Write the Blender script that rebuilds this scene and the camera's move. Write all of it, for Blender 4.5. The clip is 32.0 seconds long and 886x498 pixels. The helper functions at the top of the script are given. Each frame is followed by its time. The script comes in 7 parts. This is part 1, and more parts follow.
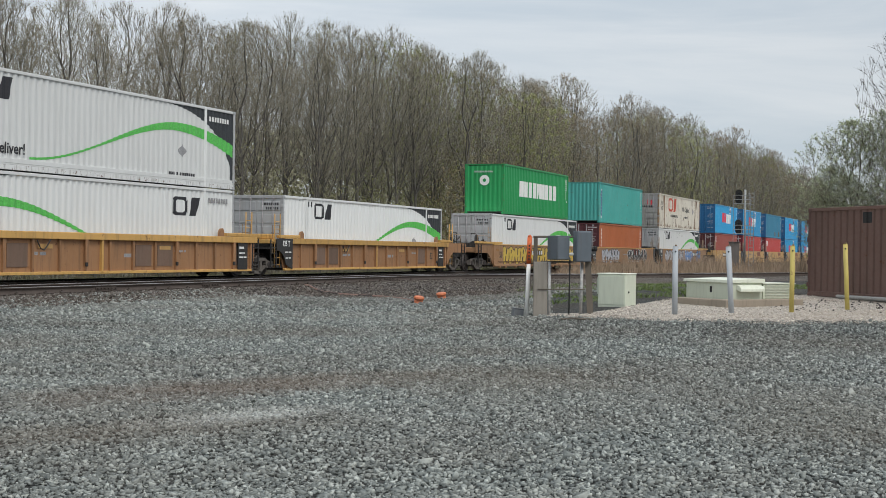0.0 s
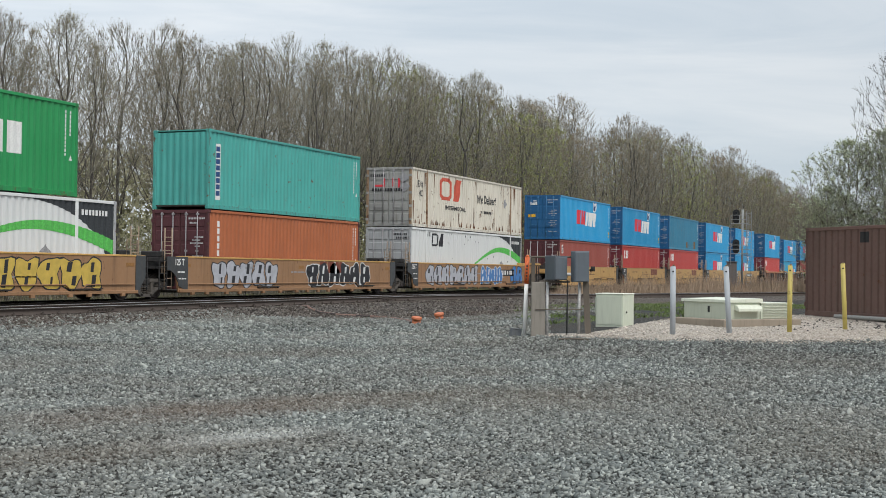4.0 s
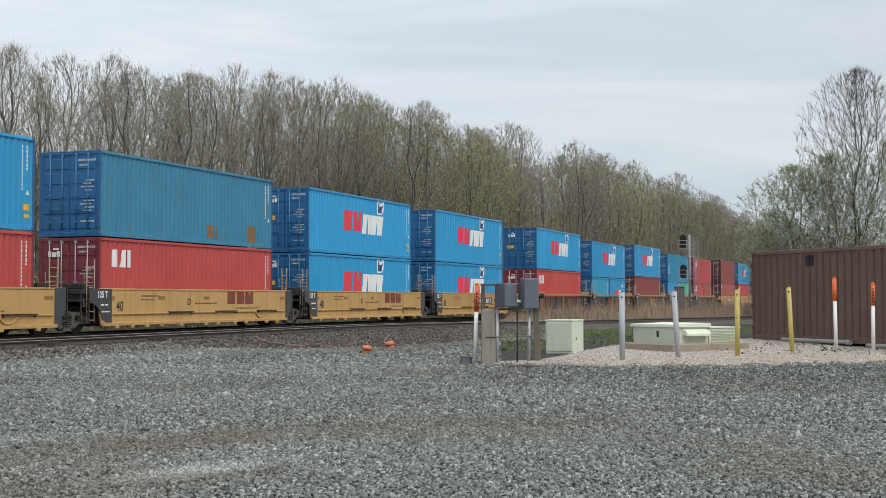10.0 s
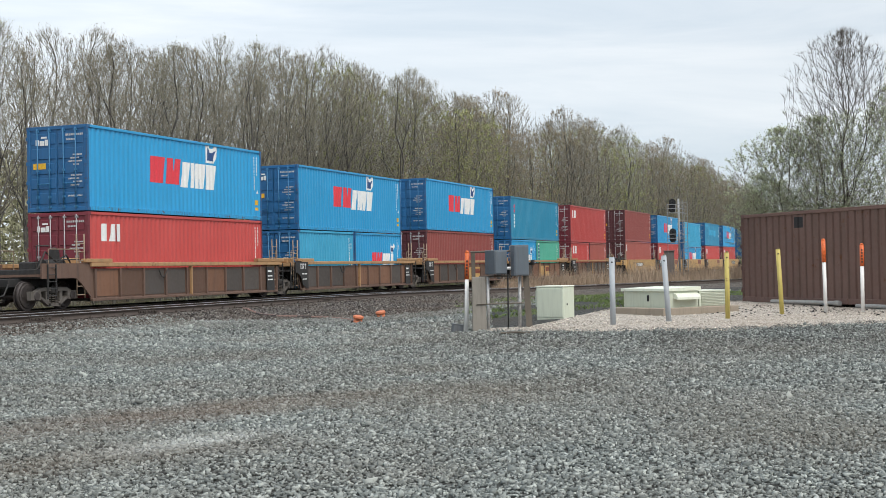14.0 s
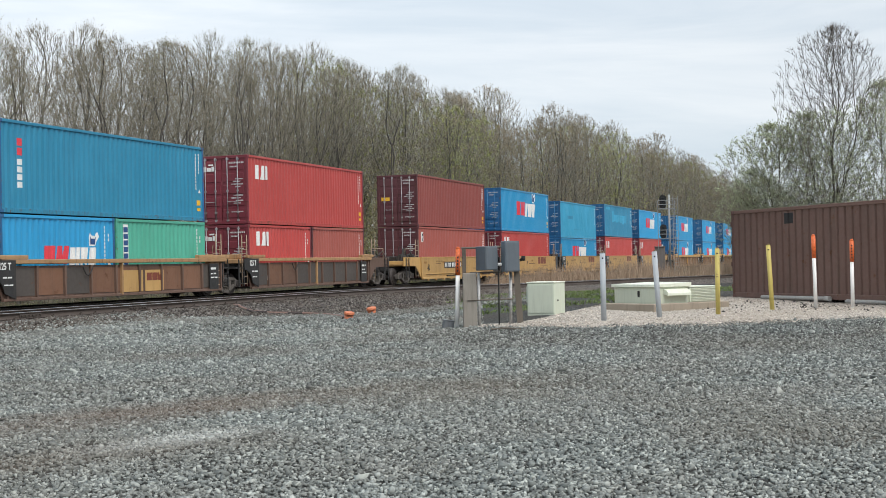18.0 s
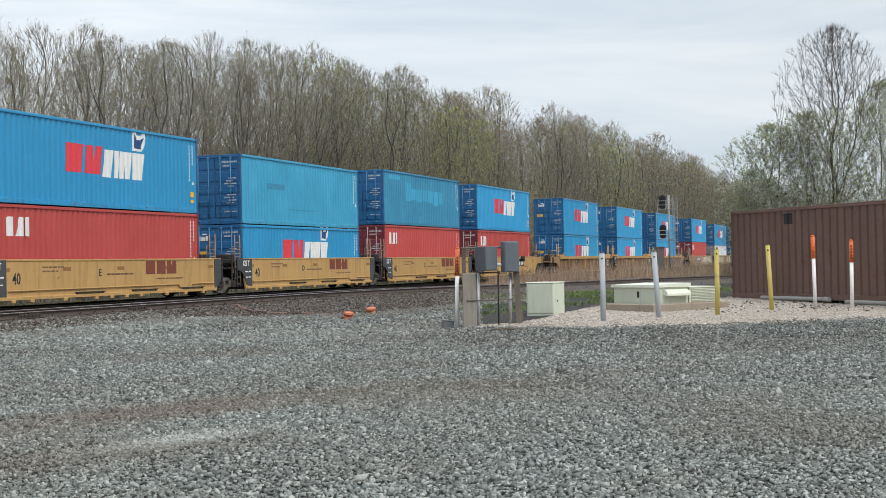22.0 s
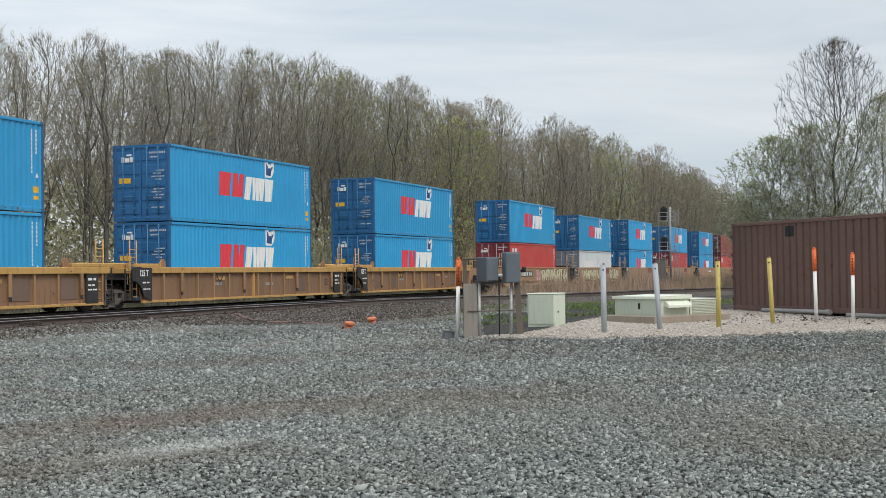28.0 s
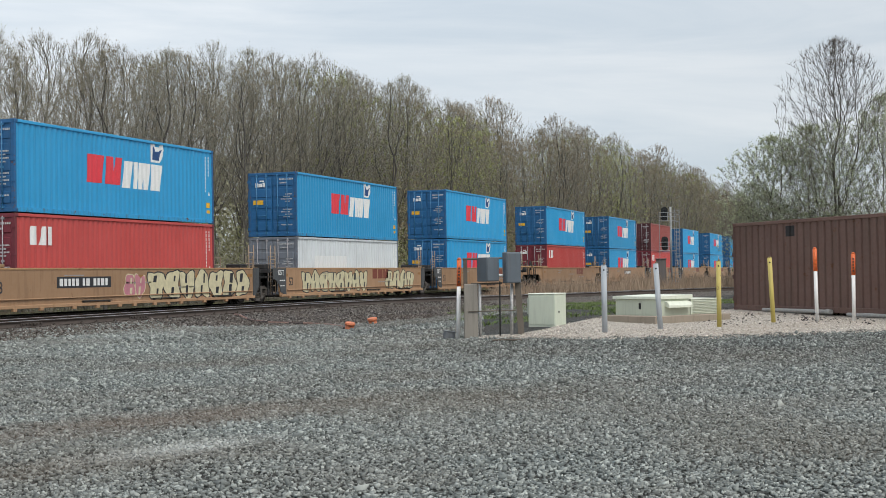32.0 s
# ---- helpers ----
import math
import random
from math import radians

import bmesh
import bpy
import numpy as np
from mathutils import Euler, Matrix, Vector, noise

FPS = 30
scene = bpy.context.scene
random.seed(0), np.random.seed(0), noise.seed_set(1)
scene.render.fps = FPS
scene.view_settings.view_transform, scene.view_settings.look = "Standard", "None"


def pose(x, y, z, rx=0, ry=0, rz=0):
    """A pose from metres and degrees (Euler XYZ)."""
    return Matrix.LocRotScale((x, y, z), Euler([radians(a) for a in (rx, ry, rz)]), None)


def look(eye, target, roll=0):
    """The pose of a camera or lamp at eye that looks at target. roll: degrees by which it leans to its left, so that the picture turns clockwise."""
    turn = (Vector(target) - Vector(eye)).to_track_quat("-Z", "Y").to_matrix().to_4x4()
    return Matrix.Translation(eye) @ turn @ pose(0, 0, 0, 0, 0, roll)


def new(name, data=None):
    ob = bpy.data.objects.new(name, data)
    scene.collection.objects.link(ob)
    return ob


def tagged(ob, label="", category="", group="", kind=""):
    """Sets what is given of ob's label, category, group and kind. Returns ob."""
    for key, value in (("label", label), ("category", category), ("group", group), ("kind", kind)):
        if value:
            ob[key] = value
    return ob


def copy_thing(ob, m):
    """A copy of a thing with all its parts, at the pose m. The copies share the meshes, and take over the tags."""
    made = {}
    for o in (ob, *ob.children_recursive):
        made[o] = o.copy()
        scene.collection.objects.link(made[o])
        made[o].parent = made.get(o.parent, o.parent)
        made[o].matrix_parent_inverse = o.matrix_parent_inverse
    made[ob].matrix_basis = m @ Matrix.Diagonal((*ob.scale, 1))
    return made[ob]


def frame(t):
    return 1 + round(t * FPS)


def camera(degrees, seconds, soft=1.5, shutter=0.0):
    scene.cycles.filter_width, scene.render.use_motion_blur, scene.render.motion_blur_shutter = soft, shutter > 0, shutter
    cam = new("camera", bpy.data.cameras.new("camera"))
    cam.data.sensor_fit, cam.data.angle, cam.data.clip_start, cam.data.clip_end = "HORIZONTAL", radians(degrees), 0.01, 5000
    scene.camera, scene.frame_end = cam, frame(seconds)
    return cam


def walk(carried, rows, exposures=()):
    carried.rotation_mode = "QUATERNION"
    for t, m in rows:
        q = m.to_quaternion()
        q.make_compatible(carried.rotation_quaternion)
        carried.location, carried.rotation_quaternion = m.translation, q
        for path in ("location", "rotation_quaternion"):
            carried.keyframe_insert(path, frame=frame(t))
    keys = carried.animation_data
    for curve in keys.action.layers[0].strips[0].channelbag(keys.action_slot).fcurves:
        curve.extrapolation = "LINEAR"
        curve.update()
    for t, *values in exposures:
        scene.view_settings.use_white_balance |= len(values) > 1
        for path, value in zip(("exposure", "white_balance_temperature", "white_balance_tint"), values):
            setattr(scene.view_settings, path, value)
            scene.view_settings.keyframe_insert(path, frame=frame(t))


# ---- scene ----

# Camera: a phone held by hand at one spot, 1.6 m over the gravel. The tracks run along x.
cam = camera(37.343, 32.0, soft=0.55)
EYE = (0.0, 0.0, 1.6)
# seconds, heading from +x towards +y, tilt up, lean (degrees)
AIM = [
    (0, 22.977, 0.056, 0.799),
    (0.5, 23.034, 0.081, 0.663),
    (1, 22.945, 0.191, 0.711),
    (1.5, 22.814, 0.759, 0.715),
    (2, 22.802, 0.913, 0.637),
    (2.5, 22.802, 0.921, 0.680),
    (3, 22.874, 0.923, 0.679),
    (3.5, 22.875, 0.944, 0.691),
    (5.5, 22.932, 0.923, 0.743),
    (6, 22.947, 0.872, 0.656),
    (6.5, 22.973, 0.859, 0.608),
    (7, 22.969, 0.807, 0.569),
    (7.5, 22.946, 0.799, 0.572),
    (8, 21.379, 2.026, 0.156),
    (8.5, 20.814, 2.248, -0.065),
    (9, 20.791, 2.258, -0.102),
    (9.5, 20.816, 2.300, -0.009),
    (10, 20.681, 2.204, -0.089),
    (10.5, 20.715, 2.239, -0.081),
    (11, 20.600, 2.018, -0.324),
    (11.5, 20.362, 1.415, -0.755),
    (12, 20.212, 0.961, -1.039),
    (12.5, 20.207, 0.824, -1.093),
    (13, 20.208, 0.834, -1.099),
    (13.5, 20.240, 0.837, -1.123),
    (14, 20.245, 0.808, -1.117),
    (14.5, 20.252, 0.775, -1.157),
    (16.5, 20.304, 0.827, -1.094),
    (17, 20.261, 0.831, -1.114),
    (17.5, 20.069, 0.757, -1.156),
    (18, 19.846, 0.631, -1.181),
    (18.5, 19.744, 0.632, -1.194),
    (19, 19.707, 0.638, -1.218),
    (19.5, 19.725, 0.640, -1.199),
    (20, 19.735, 0.595, -1.069),
    (20.5, 19.751, 0.656, -1.150),
    (21, 19.781, 0.630, -1.166),
    (21.5, 19.783, 0.624, -1.110),
    (22, 19.827, 0.642, -1.141),
    (22.5, 19.814, 0.659, -1.120),
    (23, 19.830, 0.677, -1.154),
    (23.5, 19.831, 0.654, -1.072),
    (24, 19.862, 0.648, -1.036),
    (24.5, 19.830, 0.715, -1.047),
    (25, 19.826, 1.032, -0.956),
    (25.5, 19.860, 1.080, -1.000),
    (27.5, 19.832, 1.120, -0.963),
    (28, 19.871, 1.095, -0.784),
    (28.5, 19.902, 1.132, -0.871),
    (29, 19.895, 1.139, -0.906),
    (29.5, 19.897, 1.125, -0.870),
    (30, 19.898, 1.081, -0.880),
    (30.5, 19.900, 1.073, -0.955),
    (31, 19.905, 1.085, -0.873),
    (31.5, 19.933, 1.106, -0.934),
    (32, 19.896, 1.107, -0.854),
]


def aim_pose(heading, tilt, lean):
    return Matrix.Translation(EYE) @ pose(0, 0, 0, 90 + tilt, 0, heading - 90) @ pose(0, 0, 0, 0, 0, lean)


walk(cam, [(t, aim_pose(h, u, r)) for t, h, u, r in AIM], exposures=[(0, 0.18), (1, 0.20), (2, 0.07), (3, 0.20), (6, 0.34), (7, 0.42), (7.5, 0.41), (8.5, 0.10), (9.2, 0.09), (10, 0.30), (11, 0.36), (12, 0.46), (14, 0.52), (17.5, 0.51), (19.2, 0.5), (20.5, 0.46), (24.5, 0.36), (25.2, 0.21), (28, 0.31), (32, 0.31)])

# ---- world and light ----
SUN_DIR = (radians(50), radians(200))      # elevation, turn
world = bpy.data.worlds.new("overcast_sky")
scene.world = world
world.use_nodes = True
wn, wl = world.node_tree.nodes, world.node_tree.links
wn.clear()
w_out = wn.new("ShaderNodeOutputWorld")
w_bg = wn.new("ShaderNodeBackground")
w_sky = wn.new("ShaderNodeTexSky")
w_sky.sky_type, w_sky.sun_disc = "NISHITA", False
w_sky.sun_elevation, w_sky.sun_rotation = SUN_DIR
w_dim = wn.new("ShaderNodeMix")
w_dim.data_type, w_dim.blend_type = "RGBA", "MULTIPLY"
w_dim.inputs[0].default_value = 1.0
w_dim.inputs[7].default_value = (0.11, 0.11, 0.11, 1)
w_tc = wn.new("ShaderNodeTexCoord")
w_map = wn.new("ShaderNodeMapping")
w_map.inputs["Scale"].default_value = (1.6, 1.6, 13.0)
w_map.inputs["Rotation"].default_value = (radians(4), radians(-3), radians(25))
w_n = wn.new("ShaderNodeTexNoise")
w_n.inputs["Scale"].default_value, w_n.inputs["Detail"].default_value = 1.7, 9.0
w_n.inputs["Roughness"].default_value, w_n.inputs["Distortion"].default_value = 0.58, 0.6
w_ramp = wn.new("ShaderNodeValToRGB")
w_ramp.color_ramp.elements[0].position, w_ramp.color_ramp.elements[0].color = 0.30, (0.555, 0.625, 0.69, 1)
w_ramp.color_ramp.elements[1].position, w_ramp.color_ramp.elements[1].color = 0.62, (0.715, 0.755, 0.79, 1)
w_mix = wn.new("ShaderNodeMix")
w_mix.data_type = "RGBA"
w_mix.inputs[0].default_value = 0.9
wl.new(w_tc.outputs["Generated"], w_map.inputs["Vector"])
wl.new(w_map.outputs["Vector"], w_n.inputs["Vector"])
wl.new(w_n.outputs["Fac"], w_ramp.inputs["Fac"])
wl.new(w_sky.outputs["Color"], w_dim.inputs[6])
wl.new(w_dim.outputs[2], w_mix.inputs[6])
wl.new(w_ramp.outputs["Color"], w_mix.inputs[7])
wl.new(w_mix.outputs[2], w_bg.inputs["Color"])
w_bg.inputs["Strength"].default_value = 1.0
w_sep = wn.new("ShaderNodeSeparateXYZ")
w_deck = wn.new("ShaderNodeMapRange")       # a cloud deck is dimmer towards the horizon
w_deck.inputs[1].default_value, w_deck.inputs[2].default_value = 0.15, 0.9
w_deck.inputs[3].default_value, w_deck.inputs[4].default_value = 0.91, 1.25
wl.new(w_tc.outputs["Generated"], w_sep.inputs["Vector"])
wl.new(w_sep.outputs["Z"], w_deck.inputs[0])
w_side = wn.new("ShaderNodeMapRange")      # and thins out a little to the north
w_side.inputs[1].default_value, w_side.inputs[2].default_value = 0.05, 0.65
w_side.inputs[3].default_value, w_side.inputs[4].default_value = 0.94, 1.07
w_both = wn.new("ShaderNodeMath")
w_both.operation = "MULTIPLY"
wl.new(w_sep.outputs["Y"], w_side.inputs[0])
wl.new(w_deck.outputs[0], w_both.inputs[0])
wl.new(w_side.outputs[0], w_both.inputs[1])
wl.new(w_both.outputs[0], w_bg.inputs["Strength"])
wl.new(w_bg.outputs["Background"], w_out.inputs["Surface"])

sun = new("sun", bpy.data.lights.new("sun", "SUN"))
sun.data.energy, sun.data.angle, sun.data.color = 1.6, radians(25), (1.0, 0.96, 0.9)
sun.matrix_world = look((0, 0, 40), (18, 26, 0))

# ---- materials ----
MATS = {}
COLOURS = {}           # base colour of each weathered paint


def nodes_of(name):
    m = bpy.data.materials.new(name)
    m.use_nodes = True
    return m, m.node_tree.nodes, m.node_tree.links, m.node_tree.nodes["Principled BSDF"]


def mixer(n, l, fac, a, b, blend="MIX"):
    x = n.new("ShaderNodeMix")
    x.data_type, x.blend_type = "RGBA", blend
    for sock, v in ((x.inputs[0], fac), (x.inputs[6], a), (x.inputs[7], b)):
        if isinstance(v, (int, float)):
            sock.default_value = v
        elif isinstance(v, (tuple, list)):
            sock.default_value = (*v[:3], 1)
        else:
            l.new(v, sock)
    return x.outputs[2]


def noise_fac(n, l, vec, scale, lo, hi, detail=4.0, rough=0.55):
    t = n.new("ShaderNodeTexNoise")
    t.inputs["Scale"].default_value, t.inputs["Detail"].default_value = scale, detail
    t.inputs["Roughness"].default_value = rough
    if vec is not None:
        l.new(vec, t.inputs["Vector"])
    r = n.new("ShaderNodeMapRange")
    r.inputs[1].default_value, r.inputs[2].default_value = lo, hi
    l.new(t.outputs["Fac"], r.inputs[0])
    return r.outputs[0], t.outputs["Fac"]


def shifted(n, l, stretch=(1, 1, 1), spread=40.0):
    """Object coordinates, stretched, and moved by the object's random number so that repeats differ."""
    tc, info = n.new("ShaderNodeTexCoord"), n.new("ShaderNodeObjectInfo")
    mp = n.new("ShaderNodeMapping")
    mp.inputs["Scale"].default_value = stretch
    mul = n.new("ShaderNodeMath")
    mul.operation, mul.inputs[1].default_value = "MULTIPLY", spread
    l.new(info.outputs["Random"], mul.inputs[0])
    com = n.new("ShaderNodeCombineXYZ")
    l.new(mul.outputs[0], com.inputs[0])
    l.new(mul.outputs[0], com.inputs[2])
    l.new(tc.outputs["Object"], mp.inputs["Vector"])
    l.new(com.outputs[0], mp.inputs["Location"])
    return mp.outputs[0], info


def bumped(n, l, bs, height, strength, dist):
    b = n.new("ShaderNodeBump")
    b.inputs["Strength"].default_value, b.inputs["Distance"].default_value = strength, dist
    l.new(height, b.inputs["Height"])
    l.new(b.outputs[0], bs.inputs["Normal"])


def paint(name, col, rough=0.5, fade=0.18, dirt=0.35, rust=0.0, dirt_col=(0.09, 0.07, 0.05), metal=0.0, scale=1.0):
    """Weathered paint: faded clouds, vertical dirt runs, rust specks and fine grain."""
    if name in MATS:
        return MATS[name]
    COLOURS[name] = col
    m, n, l, bs = nodes_of(name)
    vec, info = shifted(n, l)
    run, _ = shifted(n, l, (3.2 * scale, 3.2 * scale, 0.28 * scale))
    f1, _ = noise_fac(n, l, vec, 0.7 * scale, 0.35, 0.7)
    pale = tuple(min(1, c * 1.25 + 0.02) for c in col)
    c = mixer(n, l, f1, col, mixer(n, l, fade * 2, col, pale))
    f2, _ = noise_fac(n, l, run, 1.6, 0.5, 0.78, 5.0, 0.65)
    sc = n.new("ShaderNodeMath")
    sc.operation, sc.inputs[1].default_value = "MULTIPLY", dirt
    l.new(f2, sc.inputs[0])
    c = mixer(n, l, sc.outputs[0], c, dirt_col)
    if rust:
        f3, _ = noise_fac(n, l, vec, 3.1 * scale, 0.66 - 0.2 * rust, 0.72 - 0.16 * rust, 7.0, 0.7)
        c = mixer(n, l, f3, c, (0.13, 0.055, 0.025))
    hs = n.new("ShaderNodeHueSaturation")
    vr = n.new("ShaderNodeMapRange")
    vr.inputs[3].default_value, vr.inputs[4].default_value = 0.88, 1.1
    l.new(info.outputs["Random"], vr.inputs[0])
    l.new(vr.outputs[0], hs.inputs["Value"])
    l.new(c, hs.inputs["Color"])
    l.new(hs.outputs[0], bs.inputs["Base Color"])
    bs.inputs["Metallic"].default_value = metal
    rf, hf = noise_fac(n, l, vec, 9.0 * scale, 0.2, 0.8)
    rr = n.new("ShaderNodeMapRange")
    rr.inputs[3].default_value, rr.inputs[4].default_value = max(0.05, rough - 0.12), min(1, rough + 0.18)
    l.new(rf, rr.inputs[0])
    l.new(rr.outputs[0], bs.inputs["Roughness"])
    bumped(n, l, bs, hf, 0.12, 0.01)
    MATS[name] = m
    return m


def plain(name, col, rough=0.6, metal=0.0, grain=20.0, amount=0.25):
    """A small thing's surface: one colour with grain."""
    if name in MATS:
        return MATS[name]
    m, n, l, bs = nodes_of(name)
    vec, info = shifted(n, l)
    f, h = noise_fac(n, l, vec, grain, 0.3, 0.7)
    c = mixer(n, l, f, tuple(x * (1 - amount) for x in col), tuple(min(1, x * (1 + amount)) for x in col))
    l.new(c, bs.inputs["Base Color"])
    bs.inputs["Roughness"].default_value, bs.inputs["Metallic"].default_value = rough, metal
    bumped(n, l, bs, h, 0.15, 0.006)
    MATS[name] = m
    return m


# ---- mesh helpers ----
def part(name, bm, material, parent, label=""):
    me = bpy.data.meshes.new(name)
    bmesh.ops.recalc_face_normals(bm, faces=bm.faces)
    bm.to_mesh(me)
    bm.free()
    for m in (material if isinstance(material, (list, tuple)) else [material]):
        me.materials.append(m)
    ob = new(name, me)
    ob.parent = parent
    if label:
        ob["label"] = label
    return ob


def part_again(first, parent, m=None):
    """Another piece on the same mesh."""
    ob = new(first.name.split(".")[0], first.data)
    ob.parent = parent
    if m is not None:
        ob.matrix_basis = m
    return ob


def thing(name, label, category, group="", kind=""):
    return tagged(new(name), label, category, group, kind)


def box(bm, x0, x1, y0, y1, z0, z1, bevel=0.0, m=None, mat=0):
    vs = [bm.verts.new((x, y, z)) for x in (x0, x1) for y in (y0, y1) for z in (z0, z1)]
    fs = [bm.faces.new([vs[i] for i in q]) for q in ((0, 1, 3, 2), (4, 6, 7, 5), (0, 4, 5, 1), (2, 3, 7, 6), (0, 2, 6, 4), (1, 5, 7, 3))]
    for q in fs:
        q.material_index = mat
    if bevel:
        es = list({e for q in fs for e in q.edges})
        r = bmesh.ops.bevel(bm, geom=es, offset=bevel, segments=1, affect="EDGES", profile=0.5)
        vs = list({v for q in r["faces"] for v in q.verts} | {v for v in vs if v.is_valid})
    if m is not None:
        bmesh.ops.transform(bm, matrix=m, verts=[v for v in vs if v.is_valid])
    return vs


def tube(bm, a, b, r0, r1=None, n=8, caps=True):
    a, b = Vector(a), Vector(b)
    r1 = r0 if r1 is None else r1
    d = (b - a).normalized()
    s = d.orthogonal().normalized()
    u = d.cross(s)
    ra, rb = [], []
    for i in range(n):
        w = s * math.cos(2 * math.pi * i / n) + u * math.sin(2 * math.pi * i / n)
        ra.append(bm.verts.new(a + w * r0))
        rb.append(bm.verts.new(b + w * r1))
    for i in range(n):
        q = bm.faces.new((ra[i], ra[(i + 1) % n], rb[(i + 1) % n], rb[i]))
        q.smooth = n > 5
    if caps:
        bm.faces.new(ra)
        bm.faces.new(rb)


def path_tube(bm, pts, r, n=6):
    """One tube along points, bent at each."""
    P = [Vector(q) for q in pts]
    rows = []
    for i, q in enumerate(P):
        d = (P[min(i + 1, len(P) - 1)] - P[max(i - 1, 0)]).normalized()
        s = d.cross(Vector((0.13, 0.2, 1.0)) if abs(d.z) < 0.9 else Vector((1.0, 0.1, 0.0))).normalized()
        u = s.cross(d)
        rows.append([bm.verts.new(q + (s * math.cos(2 * math.pi * k / n) + u * math.sin(2 * math.pi * k / n)) * r) for k in range(n)])
    for x, y in zip(rows, rows[1:]):
        for k in range(n):
            bm.faces.new((x[k], x[(k + 1) % n], y[(k + 1) % n], y[k]))
    bm.faces.new(rows[0][::-1])
    bm.faces.new(rows[-1])


def prism(bm, pts, y0, y1, mat=0):
    """A flat outline of (x, z) points, from y0 to y1."""
    a = [bm.verts.new((x, y0, z)) for x, z in pts]
    b = [bm.verts.new((x, y1, z)) for x, z in pts]
    fs = [bm.faces.new(a), bm.faces.new(b)]
    for i in range(len(pts)):
        j = (i + 1) % len(pts)
        fs.append(bm.faces.new((a[i], a[j], b[j], b[i])))
    for q in fs:
        q.material_index = mat
    return a + b


def quick_mesh(name, verts, faces, mats, smooth=False, index=None):
    """A mesh from arrays of corners and of faces (all with the same number of corners)."""
    me = bpy.data.meshes.new(name)
    k = faces.shape[1]
    me.vertices.add(len(verts))
    me.vertices.foreach_set("co", np.asarray(verts, np.float32).ravel())
    me.loops.add(faces.size)
    me.loops.foreach_set("vertex_index", np.asarray(faces, np.int32).ravel())
    me.polygons.add(len(faces))
    me.polygons.foreach_set("loop_start", np.arange(0, faces.size, k, dtype=np.int32))
    if smooth:
        me.polygons.foreach_set("use_smooth", np.ones(len(faces), bool))
    for m in mats:
        me.materials.append(m)
    if index is not None:
        me.polygons.foreach_set("material_index", np.asarray(index, np.int32))
    me.update(calc_edges=True)
    me.validate()
    return me


def lettering(name, text, size, material, parent, m, bold=0.0, stretch=1.0, align="CENTER"):
    """Raised paint lettering as a mesh: x along the text, z up, before the plane y = 0."""
    cu = bpy.data.curves.new(name, "FONT")
    cu.body, cu.size, cu.align_x, cu.align_y = text, size, align, "CENTER"
    cu.extrude, cu.offset, cu.resolution_u = 0.002, bold, 2
    ob = bpy.data.objects.new(name, cu)
    scene.collection.objects.link(ob)
    me = bpy.data.meshes.new_from_object(ob.evaluated_get(bpy.context.evaluated_depsgraph_get()))
    bpy.data.objects.remove(ob)
    bpy.data.curves.remove(cu)
    me.materials.clear()
    me.materials.append(material)
    me.transform(Matrix.Rotation(radians(90), 4, "X") @ Matrix.Diagonal((stretch, 1, 1, 1)))
    out = new(name, me)
    out.parent = parent
    out.matrix_basis = m
    return out

TRACK_Y = 27.41        # middle of the main track

# ---- ground and tracks ----
def smooth(a, b, x):
    t = np.clip((x - a) / (b - a), 0, 1)
    return t * t * (3 - 2 * t)


def siding_y(x):
    """Middle of the siding: beside the main track, then curving away from it."""
    d = np.maximum(np.asarray(x, float) - 48.0, 0)
    return 22.99 - np.where(d < 52, d * d / 224.0, 52 * 52 / 224.0 + (d - 52) * 0.464)


def siding_rail(x):
    return RAIL_Z + 0.05 - 0.17 * smooth(46, 80, np.asarray(x, float))


RAIL_Z = 0.49


def mound(x, y):
    """The pad round the cabinets stands higher than the lot."""
    r = np.hypot(x, y)
    az = np.degrees(np.arctan2(y, x))
    return (0.26 * smooth(22, 30, r) + 0.13 * smooth(31, 41, r)) * smooth(25, 13.5, az) * smooth(60, 48, x)


def bed(dy, top, half=1.75, run=2.2):
    d = np.abs(dy)
    return np.where(d < half, top, top - (d - half) / run)


def ground_z(x, y):
    x, y = np.asarray(x, float), np.asarray(y, float)
    z = mound(x, y) + 0.02 * np.sin(x * 0.31 + 1.3 * np.sin(y * 0.23)) * np.sin(y * 0.27)
    return z - 0.25 * smooth(30.5, 33, y) + 0.2 * smooth(36, 44, y)


def lines(fine0, fine1, step, lo, hi, grow=1.25):
    c = list(np.arange(fine0, fine1, step))
    s, v = step, fine0
    left = []
    while v > lo:
        s *= grow
        v -= s
        left.append(v)
    s, v = step, c[-1]
    while v < hi:
        s *= grow
        v += s
        c.append(v)
    return np.array(left[::-1] + c)


def sheet(xs, ys, zfun):
    X, Y = np.meshgrid(xs, ys, indexing="ij")
    V = np.stack([X, Y, zfun(X, Y)], -1).reshape(-1, 3)
    i, j = np.meshgrid(np.arange(len(xs) - 1), np.arange(len(ys) - 1), indexing="ij")
    a = (i * len(ys) + j).ravel()
    F = np.stack([a, a + len(ys), a + len(ys) + 1, a + 1], -1)
    return V, F


